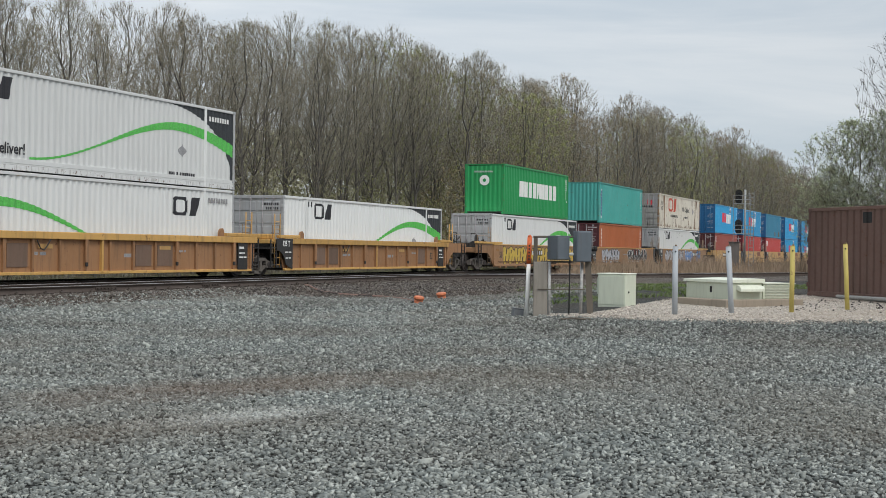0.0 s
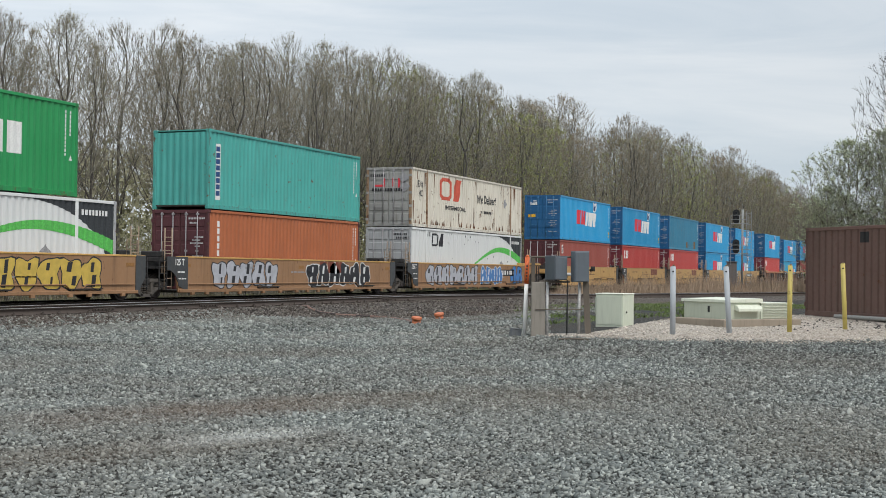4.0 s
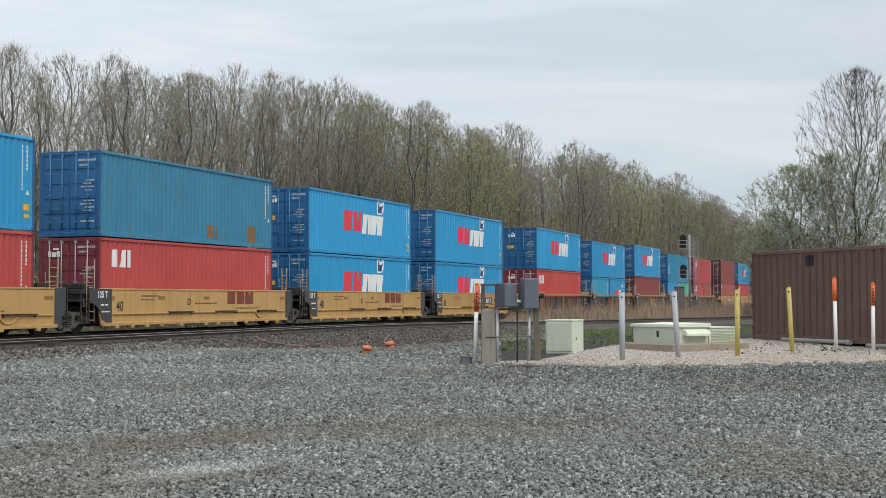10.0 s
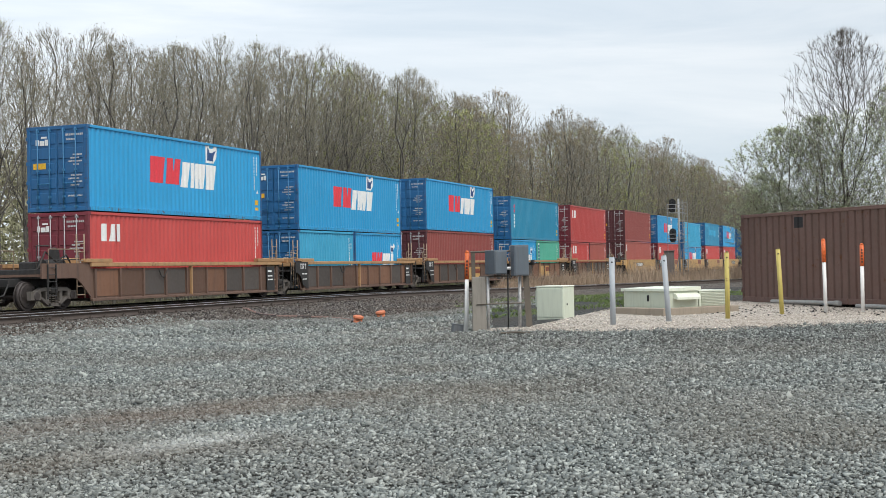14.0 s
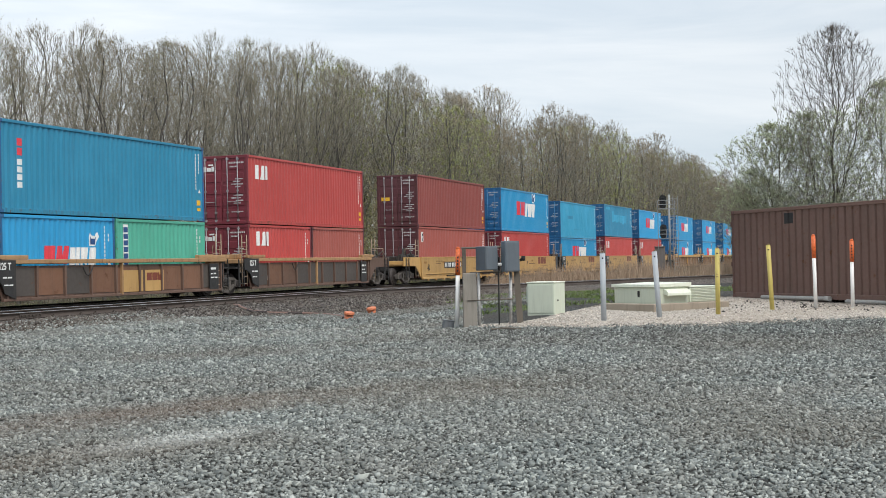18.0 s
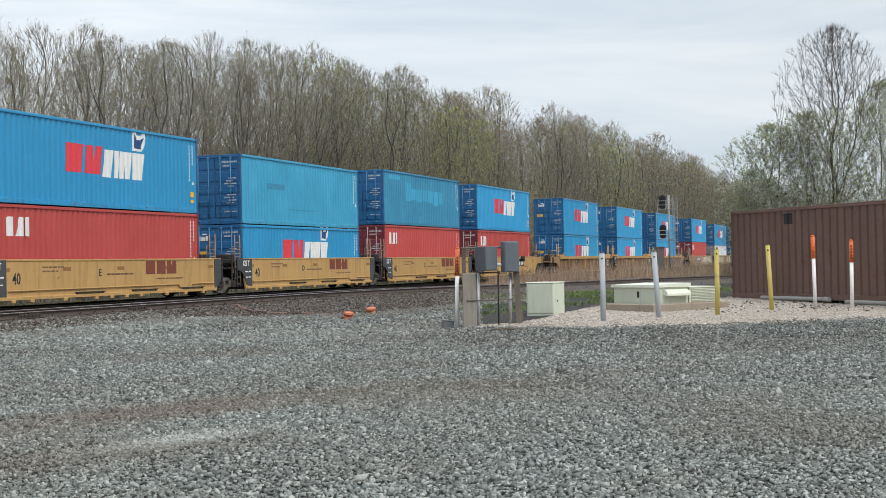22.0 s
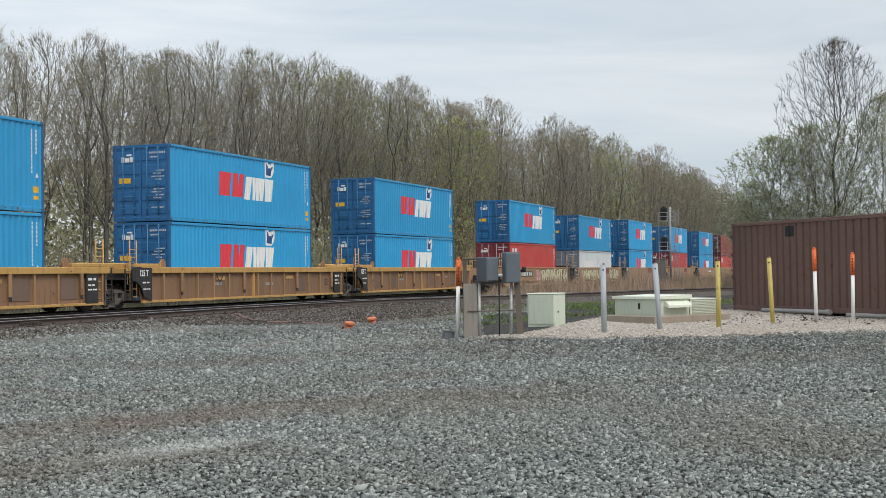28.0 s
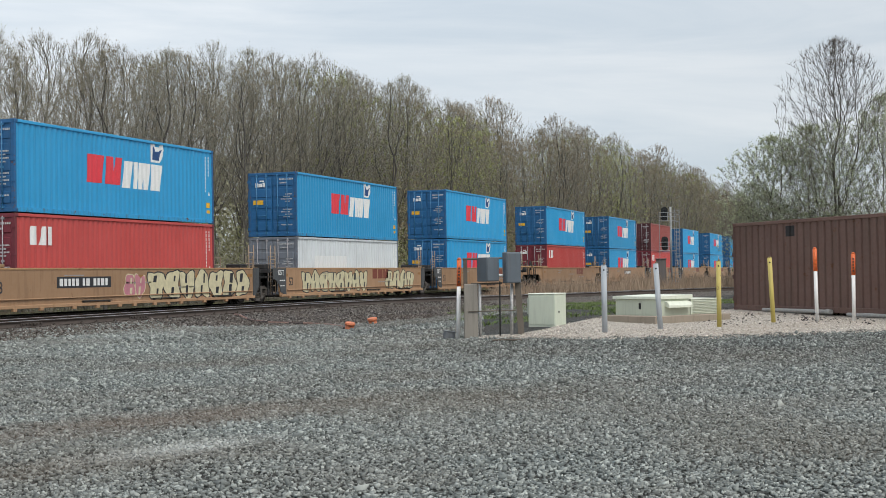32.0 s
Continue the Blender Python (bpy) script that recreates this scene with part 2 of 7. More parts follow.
def gravel_mat(name, dark, light, brown, size, brown_amount=0.25, patches=(), bump=0.9, island=False):
    """Crushed stone: cells with their own tone, dust at a large scale, and relief."""
    m, n, l, bs = nodes_of(name)
    geo = n.new("ShaderNodeNewGeometry")
    vo = n.new("ShaderNodeTexVoronoi")
    vo.inputs["Scale"].default_value = 1 / size
    vo.inputs["Randomness"].default_value = 1.0
    wob = n.new("ShaderNodeTexNoise")
    wob.inputs["Scale"].default_value = 1.3 / size
    wm = n.new("ShaderNodeMix")
    wm.data_type, wm.inputs[0].default_value = "VECTOR", 0.02
    l.new(geo.outputs["Position"], wob.inputs["Vector"])
    l.new(geo.outputs["Position"], wm.inputs[4])
    l.new(wob.outputs["Color"], wm.inputs[5])
    l.new(wm.outputs[1], vo.inputs["Vector"])
    sep = n.new("ShaderNodeSeparateColor")
    l.new(vo.outputs["Color"], sep.inputs[0])
    cr = n.new("ShaderNodeValToRGB")
    cr.color_ramp.elements[0].color, cr.color_ramp.elements[1].color = (*dark, 1), (*light, 1)
    cr.color_ramp.elements[0].position, cr.color_ramp.elements[1].position = 0.04, 0.98
    for at, share in ((0.40, 0.20), (0.75, 0.50)):
        mid = cr.color_ramp.elements.new(at)
        mid.color = (*(d + (b - d) * share for d, b in zip(dark, light)), 1)
    l.new(geo.outputs["Random Per Island"] if island else sep.outputs[0], cr.inputs["Fac"])
    f, _ = noise_fac(n, l, geo.outputs["Position"], 0.22, 0.42, 0.7, 6.0, 0.6)
    fb = n.new("ShaderNodeMath")
    fb.operation, fb.inputs[1].default_value = "MULTIPLY", brown_amount
    l.new(f, fb.inputs[0])
    c = mixer(n, l, fb.outputs[0], cr.outputs["Color"], brown)
    for (px, py, rx, ry, turn, col, amt) in patches:
        mp = n.new("ShaderNodeMapping")
        mp.vector_type = "TEXTURE"
        mp.inputs["Location"].default_value, mp.inputs["Rotation"].default_value, mp.inputs["Scale"].default_value = (px, py, 0), (0, 0, radians(turn)), (rx, ry, 1000)
        l.new(geo.outputs["Position"], mp.inputs["Vector"])
        ln = n.new("ShaderNodeVectorMath")
        ln.operation = "LENGTH"
        l.new(mp.outputs[0], ln.inputs[0])
        nf, raw = noise_fac(n, l, geo.outputs["Position"], 1.1, 0.3, 0.7, 5.0)
        ad = n.new("ShaderNodeMath")
        ad.operation = "ADD"
        l.new(ln.outputs["Value"], ad.inputs[0])
        l.new(raw, ad.inputs[1])
        mr = n.new("ShaderNodeMapRange")
        mr.inputs[1].default_value, mr.inputs[2].default_value, mr.inputs[3].default_value, mr.inputs[4].default_value = 0.7, 1.6, amt, 0.0
        l.new(ad.outputs[0], mr.inputs[0])
        c = mixer(n, l, mr.outputs[0], c, mixer(n, l, 0.65, cr.outputs["Color"], col))
    l.new(c, bs.inputs["Base Color"])
    bs.inputs["Roughness"].default_value = 0.9
    bs.inputs["Specular IOR Level"].default_value = 0.25
    inv = n.new("ShaderNodeMath")
    inv.operation, inv.inputs[0].default_value = "SUBTRACT", 1.0
    l.new(vo.outputs["Distance"], inv.inputs[1])
    ht = n.new("ShaderNodeMath")
    ht.operation = "ADD"
    l.new(inv.outputs[0], ht.inputs[0])
    l.new(sep.outputs[1], ht.inputs[1])
    if not island:
        bumped(n, l, bs, ht.outputs[0], bump, size * 0.7)
    return m


BROWN_DUST = (0.17, 0.125, 0.09)
PATCHES = [(12.9, 8.1, 1.2, 3.4, 62, (0.165, 0.115, 0.085), 0.9), (10.7, 6.6, 0.42, 1.35, 68, (0.62, 0.63, 0.60), 0.65), (12.8, 1.2, 2.8, 1.5, 20, (0.15, 0.125, 0.095), 0.6), (15.8, 5.6, 2.2, 3.4, 50, (0.17, 0.135, 0.10), 0.5), (9.2, 7.2, 0.8, 1.6, 60, (0.17, 0.13, 0.095), 0.5), (47.5, 14.8, 17.0, 6.3, -14, (0.075, 0.062, 0.053), 1.0)]
# the shade between the loose stones is put into this bed's near-black colour
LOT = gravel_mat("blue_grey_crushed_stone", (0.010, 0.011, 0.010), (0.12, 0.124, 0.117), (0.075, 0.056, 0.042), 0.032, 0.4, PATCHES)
BALLAST = gravel_mat("brown_stained_track_ballast", (0.035, 0.030, 0.027), (0.24, 0.215, 0.195), (0.12, 0.088, 0.065), 0.045, 0.5)
PALE = gravel_mat("pale_limestone_gravel", (0.30, 0.27, 0.235), (0.74, 0.67, 0.59), (0.34, 0.27, 0.21), 0.03, 0.5)
SOIL = gravel_mat("leaf_littered_woodland_soil", (0.05, 0.04, 0.025), (0.17, 0.13, 0.08), (0.06, 0.075, 0.03), 0.10, 0.5)

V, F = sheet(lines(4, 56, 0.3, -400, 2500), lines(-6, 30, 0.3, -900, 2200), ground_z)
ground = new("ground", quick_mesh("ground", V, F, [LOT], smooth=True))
tagged(ground, "lot of blue-grey crushed stone with brown dust", "ground", kind="structure")

V, F = sheet(lines(20, 120, 2.0, -300, 2000), np.concatenate([np.arange(31.5, 60, 3.0), np.array([80, 140, 400, 1500])]), lambda x, y: ground_z(x, y) + 0.03)
tagged(new("woodland_floor", quick_mesh("woodland_floor", V, F, [SOIL], smooth=True)), "brown leaf-littered soil under the trees", "ground", kind="structure")


def strip(name, centre, top, xs, half, apron, mat, label, skirt=None):
    """A ballast bed with a flat top and sloping shoulders along a line."""
    prof = [(-half - 1.3 - apron, None), (-half - 0.9 - apron * 0.6, 0.9), (-half - 0.6, 0.62), (-half, 0.05), (-0.9, 0.0), (0.9, 0.0), (half, 0.05), (half + 0.6, 0.62), (half + 1.3, None)]
    V = []
    for x in xs:
        yc, zt = float(centre(x)), float(top(x))
        for o, drop in prof:
            gz = float(ground_z(x, yc + o))
            V.append((x, yc + o, gz - 0.02 if drop is None else zt - drop * max(0.05, zt - gz)))
    k = len(prof)
    F = [(i * k + j, (i + 1) * k + j, (i + 1) * k + j + 1, i * k + j + 1) for i in range(len(xs) - 1) for j in range(k - 1)]
    idx = [1 if skirt and f % (k - 1) < 2 and xs[f // (k - 1)] < 50 else 0 for f in range(len(F))]
    return tagged(new(name, quick_mesh(name, np.array(V), np.array(F), [mat, skirt or mat], smooth=True, index=idx)), label, "ballast", kind="structure")


XS = lines(10, 120, 2.0, -300, 1500)
strip("ballast_main", lambda x: TRACK_Y, lambda x: RAIL_Z - 0.19, XS, 1.9, 0.0, BALLAST, "brown-stained stone ballast under the main track")
XS2 = np.arange(-60, 170, 2.0)
strip("ballast_siding", siding_y, lambda x: siding_rail(x) - 0.215, XS2, 1.75, 3.6, BALLAST, "brown-stained stone ballast under the siding", LOT)
V, F = sheet(np.arange(-60, 66, 2.0), np.array([23.8, 25.0, 26.2]), lambda x, y: np.full_like(x, RAIL_Z - 0.30))
tagged(new("ballast_between", quick_mesh("ballast_between", V, F, [BALLAST])), "stone ballast between the two tracks", "ballast", kind="structure")

RAIL_SIDE = paint("rust_brown_rail_steel", (0.062, 0.046, 0.038), 0.75, dirt=0.3)
RAIL_TOP = plain("polished_rail_head", (0.50, 0.49, 0.48), 0.28, 0.9, amount=0.1)
TIE = paint("weathered_creosoted_tie_wood", (0.085, 0.068, 0.055), 0.85, dirt=0.4)


def rail(name, pts, label):
    """A flat-bottomed rail along points on its top."""
    prof = [(-0.07, -0.172), (-0.07, -0.16), (-0.01, -0.14), (-0.009, -0.045), (-0.036, -0.035), (-0.036, -0.006), (-0.028, 0), (0.028, 0), (0.036, -0.006), (0.036, -0.035), (0.009, -0.045), (0.01, -0.14), (0.07, -0.16), (0.07, -0.172)]
    V, F, idx = [], [], []
    k = len(prof)
    for i, p in enumerate(pts):
        a, b = Vector(pts[max(0, i - 1)]), Vector(pts[min(len(pts) - 1, i + 1)])
        d = (b - a).normalized()
        s = Vector((-d.y, d.x, 0))
        V += [tuple(Vector(p) + s * o + Vector((0, 0, h))) for o, h in prof]
    for i in range(len(pts) - 1):
        for j in range(k):
            F.append((i * k + j, (i + 1) * k + j, (i + 1) * k + (j + 1) % k, i * k + (j + 1) % k))
            idx.append(1 if j in (5, 6, 7) else 0)
    return tagged(new(name, quick_mesh(name, np.array(V), np.array(F), [RAIL_SIDE, RAIL_TOP], index=idx)), label, "rail", "rails", "structure")


for o in (-0.753, 0.753):
    rail("main_rail", [(x, TRACK_Y + o, RAIL_Z) for x in (-300, 0, 60, 300, 900, 1500)], "rusty steel rail with a polished head, main track")
    pts = []
    for x in np.arange(-60, 168, 2.0):
        pts.append((float(x), float(siding_y(x)) + o, float(siding_rail(x))))
    rail("siding_rail", pts, "rusty steel rail of the curving siding")


def ties(group, spots, label):
    """Sawn ties under the rails, each a thing on shared meshes."""
    first = None
    for x, y, z, a in spots:
        if first is None:
            bm = bmesh.new()
            box(bm, -0.115, 0.115, -1.3, 1.3, -0.17, 0.0, 0.012)
            for o in (-0.753, 0.753):
                box(bm, -0.09, 0.09, o - 0.17, o + 0.17, 0.0, 0.012, mat=1)
                for s in (-0.12, 0.12):
                    box(bm, -0.06, -0.03, o + s - 0.015, o + s + 0.015, 0.01, 0.04, mat=1)
            me = bpy.data.meshes.new("railway_tie")
            bmesh.ops.recalc_face_normals(bm, faces=bm.faces)
            bm.to_mesh(me)
            bm.free()
            me.materials.append(TIE)
            me.materials.append(RAIL_SIDE)
            first = me
        ob = tagged(new("railway_tie", first), label, "railway tie", group)
        ob.matrix_basis = pose(x, y, z, 0, 0, a)


rt = random.Random(2)
ties("ties of the siding", [(x, float(siding_y(x)) + rt.uniform(-0.05, 0.05), float(siding_rail(x)) - 0.186, math.degrees(math.atan2(float(siding_y(x + 1)) - float(siding_y(x)), 1)) + rt.uniform(-1, 1)) for x in np.arange(22, 100, 0.55)], "weathered dark timber tie under the siding rails")
ties("ties of the main track", [(x, TRACK_Y + rt.uniform(-0.04, 0.04), RAIL_Z - 0.186, rt.uniform(-0.8, 0.8)) for x in np.arange(24, 90, 0.55)], "weathered dark timber tie under the main rails")


# joint bars and anchors on the near siding rail
JOINT = paint("dark_joint_bar_steel", (0.055, 0.042, 0.034), 0.7)
for x in (29.1, 34.2, 47.0):
    jb = thing("rail_joint", "bolted steel joint bar on the near siding rail", "rail joint", "rail joints")
    bm = bmesh.new()
    prism(bm, [(-0.46, -0.135), (0.46, -0.135), (0.46, -0.05), (-0.46, -0.05)], -0.036, -0.012)
    part("joint_bar", bm, JOINT, jb)
    for i in range(6):
        bm = bmesh.new()
        bx = -0.38 + 0.152 * i
        tube(bm, (bx, -0.036, -0.092), (bx, -0.075, -0.092), 0.026, n=6)
        part("bolt", bm, JOINT, jb)
    jb.matrix_basis = pose(x, float(siding_y(x)) - 0.753, float(siding_rail(x)))
for i in range(26):
    x = 25.5 + 0.93 * i + 0.18 * math.sin(i * 2.3)
    an = thing("rail_anchor", "dark steel rail anchor clipped under the siding rail", "rail anchor", "rail anchors")
    bm = bmesh.new()
    box(bm, -0.035, 0.035, -0.115, -0.04, -0.19, -0.125, 0.01)
    box(bm, 0.02, 0.06, -0.1, -0.045, -0.165, -0.095, 0.008)
    part("clip", bm, JOINT, an)
    an.matrix_basis = pose(x, float(siding_y(x)) - 0.753, float(siding_rail(x)))

# ---- the pad with cabinets, posts and frame ----
def gz(x, y):
    return float(ground_z(x, y))


def stand(ob, x, y, turn=0.0, lean=0.0, dz=0.0):
    """Set a thing on the ground; its own x then runs to the right of one who looks at it from the lot."""
    ob.matrix_basis = pose(x, y, gz(x, y) + dz, 0, 0, turn) @ pose(0, 0, 0, 0, lean, 0)
    return ob


# the pale gravel round the cabinets
def pad_z(x, y):
    return ground_z(x, y) + 0.012


def pad_edge(deg):
    """Distance at which the pale gravel begins, by bearing."""
    return 27.6 + 3.0 * np.maximum(0, (deg - 14) / 7) + 1.9 * np.maximum(0, (8 - deg) / 8)


def pad_far(deg):
    return 37.5 + 4.5 * np.clip((13 - deg) / 6, 0, 1) - 2.1 * np.maximum(0, deg - 13)


rp = random.Random(9)
V, F, NA, NR = [], [], 60, 14
for i in range(NA):
    az = radians(-8 + 26.6 * i / (NA - 1))
    edge = float(pad_edge(math.degrees(az))) + 0.35 * math.sin(i * 1.7) + 0.3 * rp.uniform(-1, 1)
    far = float(pad_far(math.degrees(az))) + rp.uniform(-0.4, 0.4)
    for j in range(NR):
        r = edge + (max(far, edge + 1) - edge) * j / (NR - 1)
        x, y = r * math.cos(az), r * math.sin(az)
        V.append((x, y, float(pad_z(x, y)) - (0.03 if j in (0, NR - 1) else 0)))
for i in range(NA - 1):
    for j in range(NR - 1):
        a = i * NR + j
        F.append((a, a + NR, a + NR + 1, a + 1))
tagged(new("pale_gravel_pad", quick_mesh("pale_gravel_pad", np.array(V), np.array(F), [PALE], smooth=True)), "patch of pale limestone gravel round the cabinets", "gravel", kind="structure")

CAB = paint("pale_green_cabinet_paint", (0.56, 0.60, 0.49), 0.45, dirt=0.2, fade=0.1, scale=2.0)
CAB_LID = paint("cream_green_lid_paint", (0.66, 0.69, 0.58), 0.45, dirt=0.2, fade=0.1, scale=2.0)
PLINTH = paint("stained_brown_concrete", (0.28, 0.235, 0.185), 0.85, dirt=0.4, scale=2.0)
GREY_POST = paint("grey_blue_post_paint", (0.35, 0.375, 0.40), 0.5, dirt=0.3, scale=3.0)
YELLOW_POST = paint("chipped_yellow_post_paint", (0.52, 0.42, 0.115), 0.55, dirt=0.35, rust=0.2, scale=3.0)
ORANGE_TOP = plain("orange_marker_plastic", (0.66, 0.13, 0.03), 0.5)
WHITE_PLASTIC = paint("white_marker_plastic", (0.74, 0.73, 0.71), 0.5, dirt=0.2, scale=3.0)
WOOD = paint("weathered_grey_timber", (0.15, 0.125, 0.10), 0.85, dirt=0.4, scale=3.0)
PALE_WOOD = paint("pale_weathered_board", (0.31, 0.28, 0.24), 0.85, dirt=0.4, scale=3.0)
BOX_GREY = paint("blue_grey_box_paint", (0.105, 0.125, 0.145), 0.45, dirt=0.3, scale=3.0)
CONDUIT = plain("galvanised_conduit", (0.46, 0.45, 0.44), 0.5, 0.5)
SLOT = plain("dark_slot", (0.02, 0.02, 0.02), 0.8)
HATCH = plain("black_printing", (0.03, 0.02, 0.02), 0.6)


def marker_post(x, y, h, white, turn, lean=0.0, dark=True):
    p = thing("marker_post", "white plastic marker post with an orange top", "marker post", "marker posts on the gravel pad")
    bm = bmesh.new()
    tube(bm, (0, 0, -0.1), (0, 0, white), 0.046, n=14)
    part("post", bm, WHITE_PLASTIC, p)
    bm = bmesh.new()
    tube(bm, (0, 0, white), (0, 0, h - 0.05), 0.053, n=14)
    tube(bm, (0, 0, h - 0.05), (0, 0, h), 0.053, 0.025, n=14)
    s = part("orange_sleeve", bm, ORANGE_TOP, p, "faded orange plastic sleeve")
    if dark:
        for i in range(5):
            bm = bmesh.new()
            z = white + 0.08 + i * 0.075
            box(bm, -0.016, 0.016, -0.057, -0.049, z, z + 0.045)
            part("printed_bar", bm, HATCH, s)
    return stand(p, x, y, turn, lean)


marker_post(28.08, 9.83, 1.85, 1.20, -70.7, 1.6)
marker_post(33.96, 2.39, 1.86, 1.27, -86, -0.8, False)
marker_post(34.19, 1.52, 1.72, 1.15, -87, 0.3)


def bollard(x, y, h, mat, label, lean, r=0.056):
    b = thing("bollard", label, "bollard", "bollards round the vault")
    bm = bmesh.new()
    tube(bm, (0, 0, -0.2), (0, 0, h - 0.02), r, n=18)
    tube(bm, (0, 0, h - 0.02), (0, 0, h), r, r * 0.8, n=18)
    part("pipe", bm, mat, b)
    bm = bmesh.new()
    tube(bm, (0, -r - 0.006, h - 0.12), (0, -r + 0.02, h - 0.12), 0.02, n=8)
    part("bolt_hole", bm, SLOT, b)
    bm = bmesh.new()
    tube(bm, (0.01, 0, h - 0.005), (0.01, 0, h + 0.035), 0.03, 0.02, n=8)
    part("end_plug", bm, plain("brown_plug", (0.16, 0.10, 0.05)), b)
    return stand(b, x, y, -math.degrees(math.atan2(x, y)), lean)


bollard(28.73, 6.59, 1.52, GREY_POST, "grey-blue painted steel pipe bollard, upright", 0.0, 0.062)
bollard(30.33, 5.64, 1.54, GREY_POST, "grey-blue painted steel pipe bollard, leaning", -3.3, 0.062)
bollard(31.58, 4.47, 1.58, YELLOW_POST, "chipped yellow painted steel pipe bollard", 0.3)
bollard(33.54, 3.41, 1.63, YELLOW_POST, "chipped yellow painted steel bollard, leaning", -2.4)

# frame of posts with two equipment boxes
fr = thing("equipment_post_frame", "weathered timber posts carrying two grey boxes", "post frame")
for nm, x0, x1, z1, mat in (("post", -0.66, -0.35, 1.20, PALE_WOOD), ("upright", -0.67, -0.58, 1.77, WOOD)):
    bm = bmesh.new()
    box(bm, x0, x1, -0.07 if nm == "post" else 0.095, 0.09 if nm == "post" else 0.17, -0.2, z1, 0.012)
    part(nm, bm, mat, fr)
bm = bmesh.new()
prism(bm, [(0.56, -0.2), (0.70, -0.2), (0.60, 1.5), (0.47, 1.5)], -0.06, 0.08)
part("post", bm, WOOD, fr)
for nm, a, b, r in (("conduit", (-0.31, -0.05, -0.1), (-0.30, -0.05, 1.2), 0.034), ("conduit", (0.40, -0.03, -0.1), (0.42, -0.03, 1.2), 0.036),
                    ("ground_rod", (0.14, -0.1, -0.1), (0.15, -0.1, 1.25), 0.016), ("crossbar", (-0.56, -0.08, 0.58), (0.5, -0.08, 0.60), 0.014),
                    ("top_pipe", (-0.68, 0, 1.76), (0.3, 0, 1.77), 0.024), ("lower_pipe", (-0.5, 0.0, 1.2), (0.2, 0.0, 1.21), 0.022), ("white_link", (0.06, -0.1, 1.38), (0.26, -0.1, 1.38), 0.035)):
    bm = bmesh.new()
    tube(bm, a, b, r, n=8)
    part(nm, bm, WHITE_PLASTIC if nm == "white_link" else CONDUIT if nm == "conduit" else SLOT if nm == "ground_rod" else WOOD, fr)
for cx, z0, z1, w, d, yaw in ((-0.11, 1.25, 1.79, 0.36, 0.36, 38), (0.42, 1.21, 1.90, 0.36, 0.22, 24)):
    bm = bmesh.new()
    box(bm, -w / 2, w / 2, -d / 2, d / 2, z0, z1, 0.012)
    b = part("equipment_box", bm, BOX_GREY, fr, "blue-grey steel box")
    b.matrix_basis = pose(cx, -0.12, 0, 0, 0, yaw)
    bm = bmesh.new()
    box(bm, -w / 2 + 0.02, w / 2 - 0.02, -d / 2 - 0.014, -d / 2, z0 + 0.02, z1 - 0.03, 0.006)
    lid = part("box_door", bm, BOX_GREY, b)
bm = bmesh.new()
tube(bm, (0.64, -0.12, 1.46), (0.71, -0.14, 1.52), 0.03, n=8)
tube(bm, (0.71, -0.14, 1.45), (0.71, -0.14, 1.56), 0.045, n=8)
part("padlock", bm, SLOT, fr)
stand(fr, 28.15, 9.0, -72.3)

# small grey handhole box beside the frame
hb = thing("handhole_box", "small grey concrete handhole box in gravel", "utility box")
bm = bmesh.new()
box(bm, -0.12, 0.12, -0.12, 0.12, -0.05, 0.17, 0.015)
part("box_body", bm, paint("grey_concrete_box", (0.16, 0.17, 0.18), 0.8, scale=3.0), hb)
bm = bmesh.new()
box(bm, -0.13, 0.13, -0.13, 0.13, 0.17, 0.195, 0.008)
part("box_lid", bm, paint("grey_concrete_box", (0.16, 0.17, 0.18)), hb)
stand(hb, 28.25, 10.12, -60, 8)

# pedestal cabinet
pc = thing("pedestal_cabinet", "pale green steel pedestal cabinet on gravel", "cabinet")
bm = bmesh.new()
box(bm, -0.37, 0.37, -0.37, 0.37, -0.08, 0.80, 0.012)
part("cabinet_body", bm, CAB, pc)
bm = bmesh.new()
box(bm, -0.385, 0.385, -0.385, 0.385, 0.80, 0.835, 0.012)
part("cabinet_lid", bm, CAB_LID, pc)
bm = bmesh.new()
box(bm, -0.345, 0.345, -0.384, -0.37, 0.04, 0.77, 0.006)
d = part("cabinet_door", bm, CAB, pc)
bm = bmesh.new()
box(bm, -0.47, -0.37, -0.2, 0.1, 0.3, 0.72, 0.012)
part("side_case", bm, CAB, pc)
bm = bmesh.new()
tube(bm, (0.385, -0.18, 0.36), (0.40, -0.18, 0.36), 0.025, n=8)
part("lock", bm, SLOT, pc)
stand(pc, 32.40, 8.92, -74.7 - 22)

# vault hatch with hood and louvred ventilator, on a concrete plinth
vt = thing("equipment_vault", "pale green vault hatch with hood on concrete plinth", "utility vault")
bm = bmesh.new()
box(bm, -0.24, 2.4, -0.18, 1.75, -0.1, 0.20, 0.02)
part("plinth", bm, PLINTH, vt)
bm = bmesh.new()
box(bm, 0, 1.12, 0, 1.62, 0.15, 0.62, 0.012)
part("vault_body", bm, CAB, vt)
bm = bmesh.new()
prism(bm, [(-0.05, 0.62), (1.17, 0.62), (1.17, 0.72), (-0.05, 0.69)], -0.05, 1.67)
part("vault_lid", bm, CAB_LID, vt)
bm = bmesh.new()
prism(bm, [(0.0, 0.0), (0.0, 0.13), (-0.12, 0.09), (-0.17, 0.02), (-0.17, -0.04), (-0.13, -0.04)], 0, 0.8)
h = part("hood", bm, CAB_LID, vt)
h.matrix_basis = pose(0.25, -0.0, 0.44, 0, 0, 90) @ pose(0, -0.8, 0) @ pose(0, 0, 0)
bm = bmesh.new()
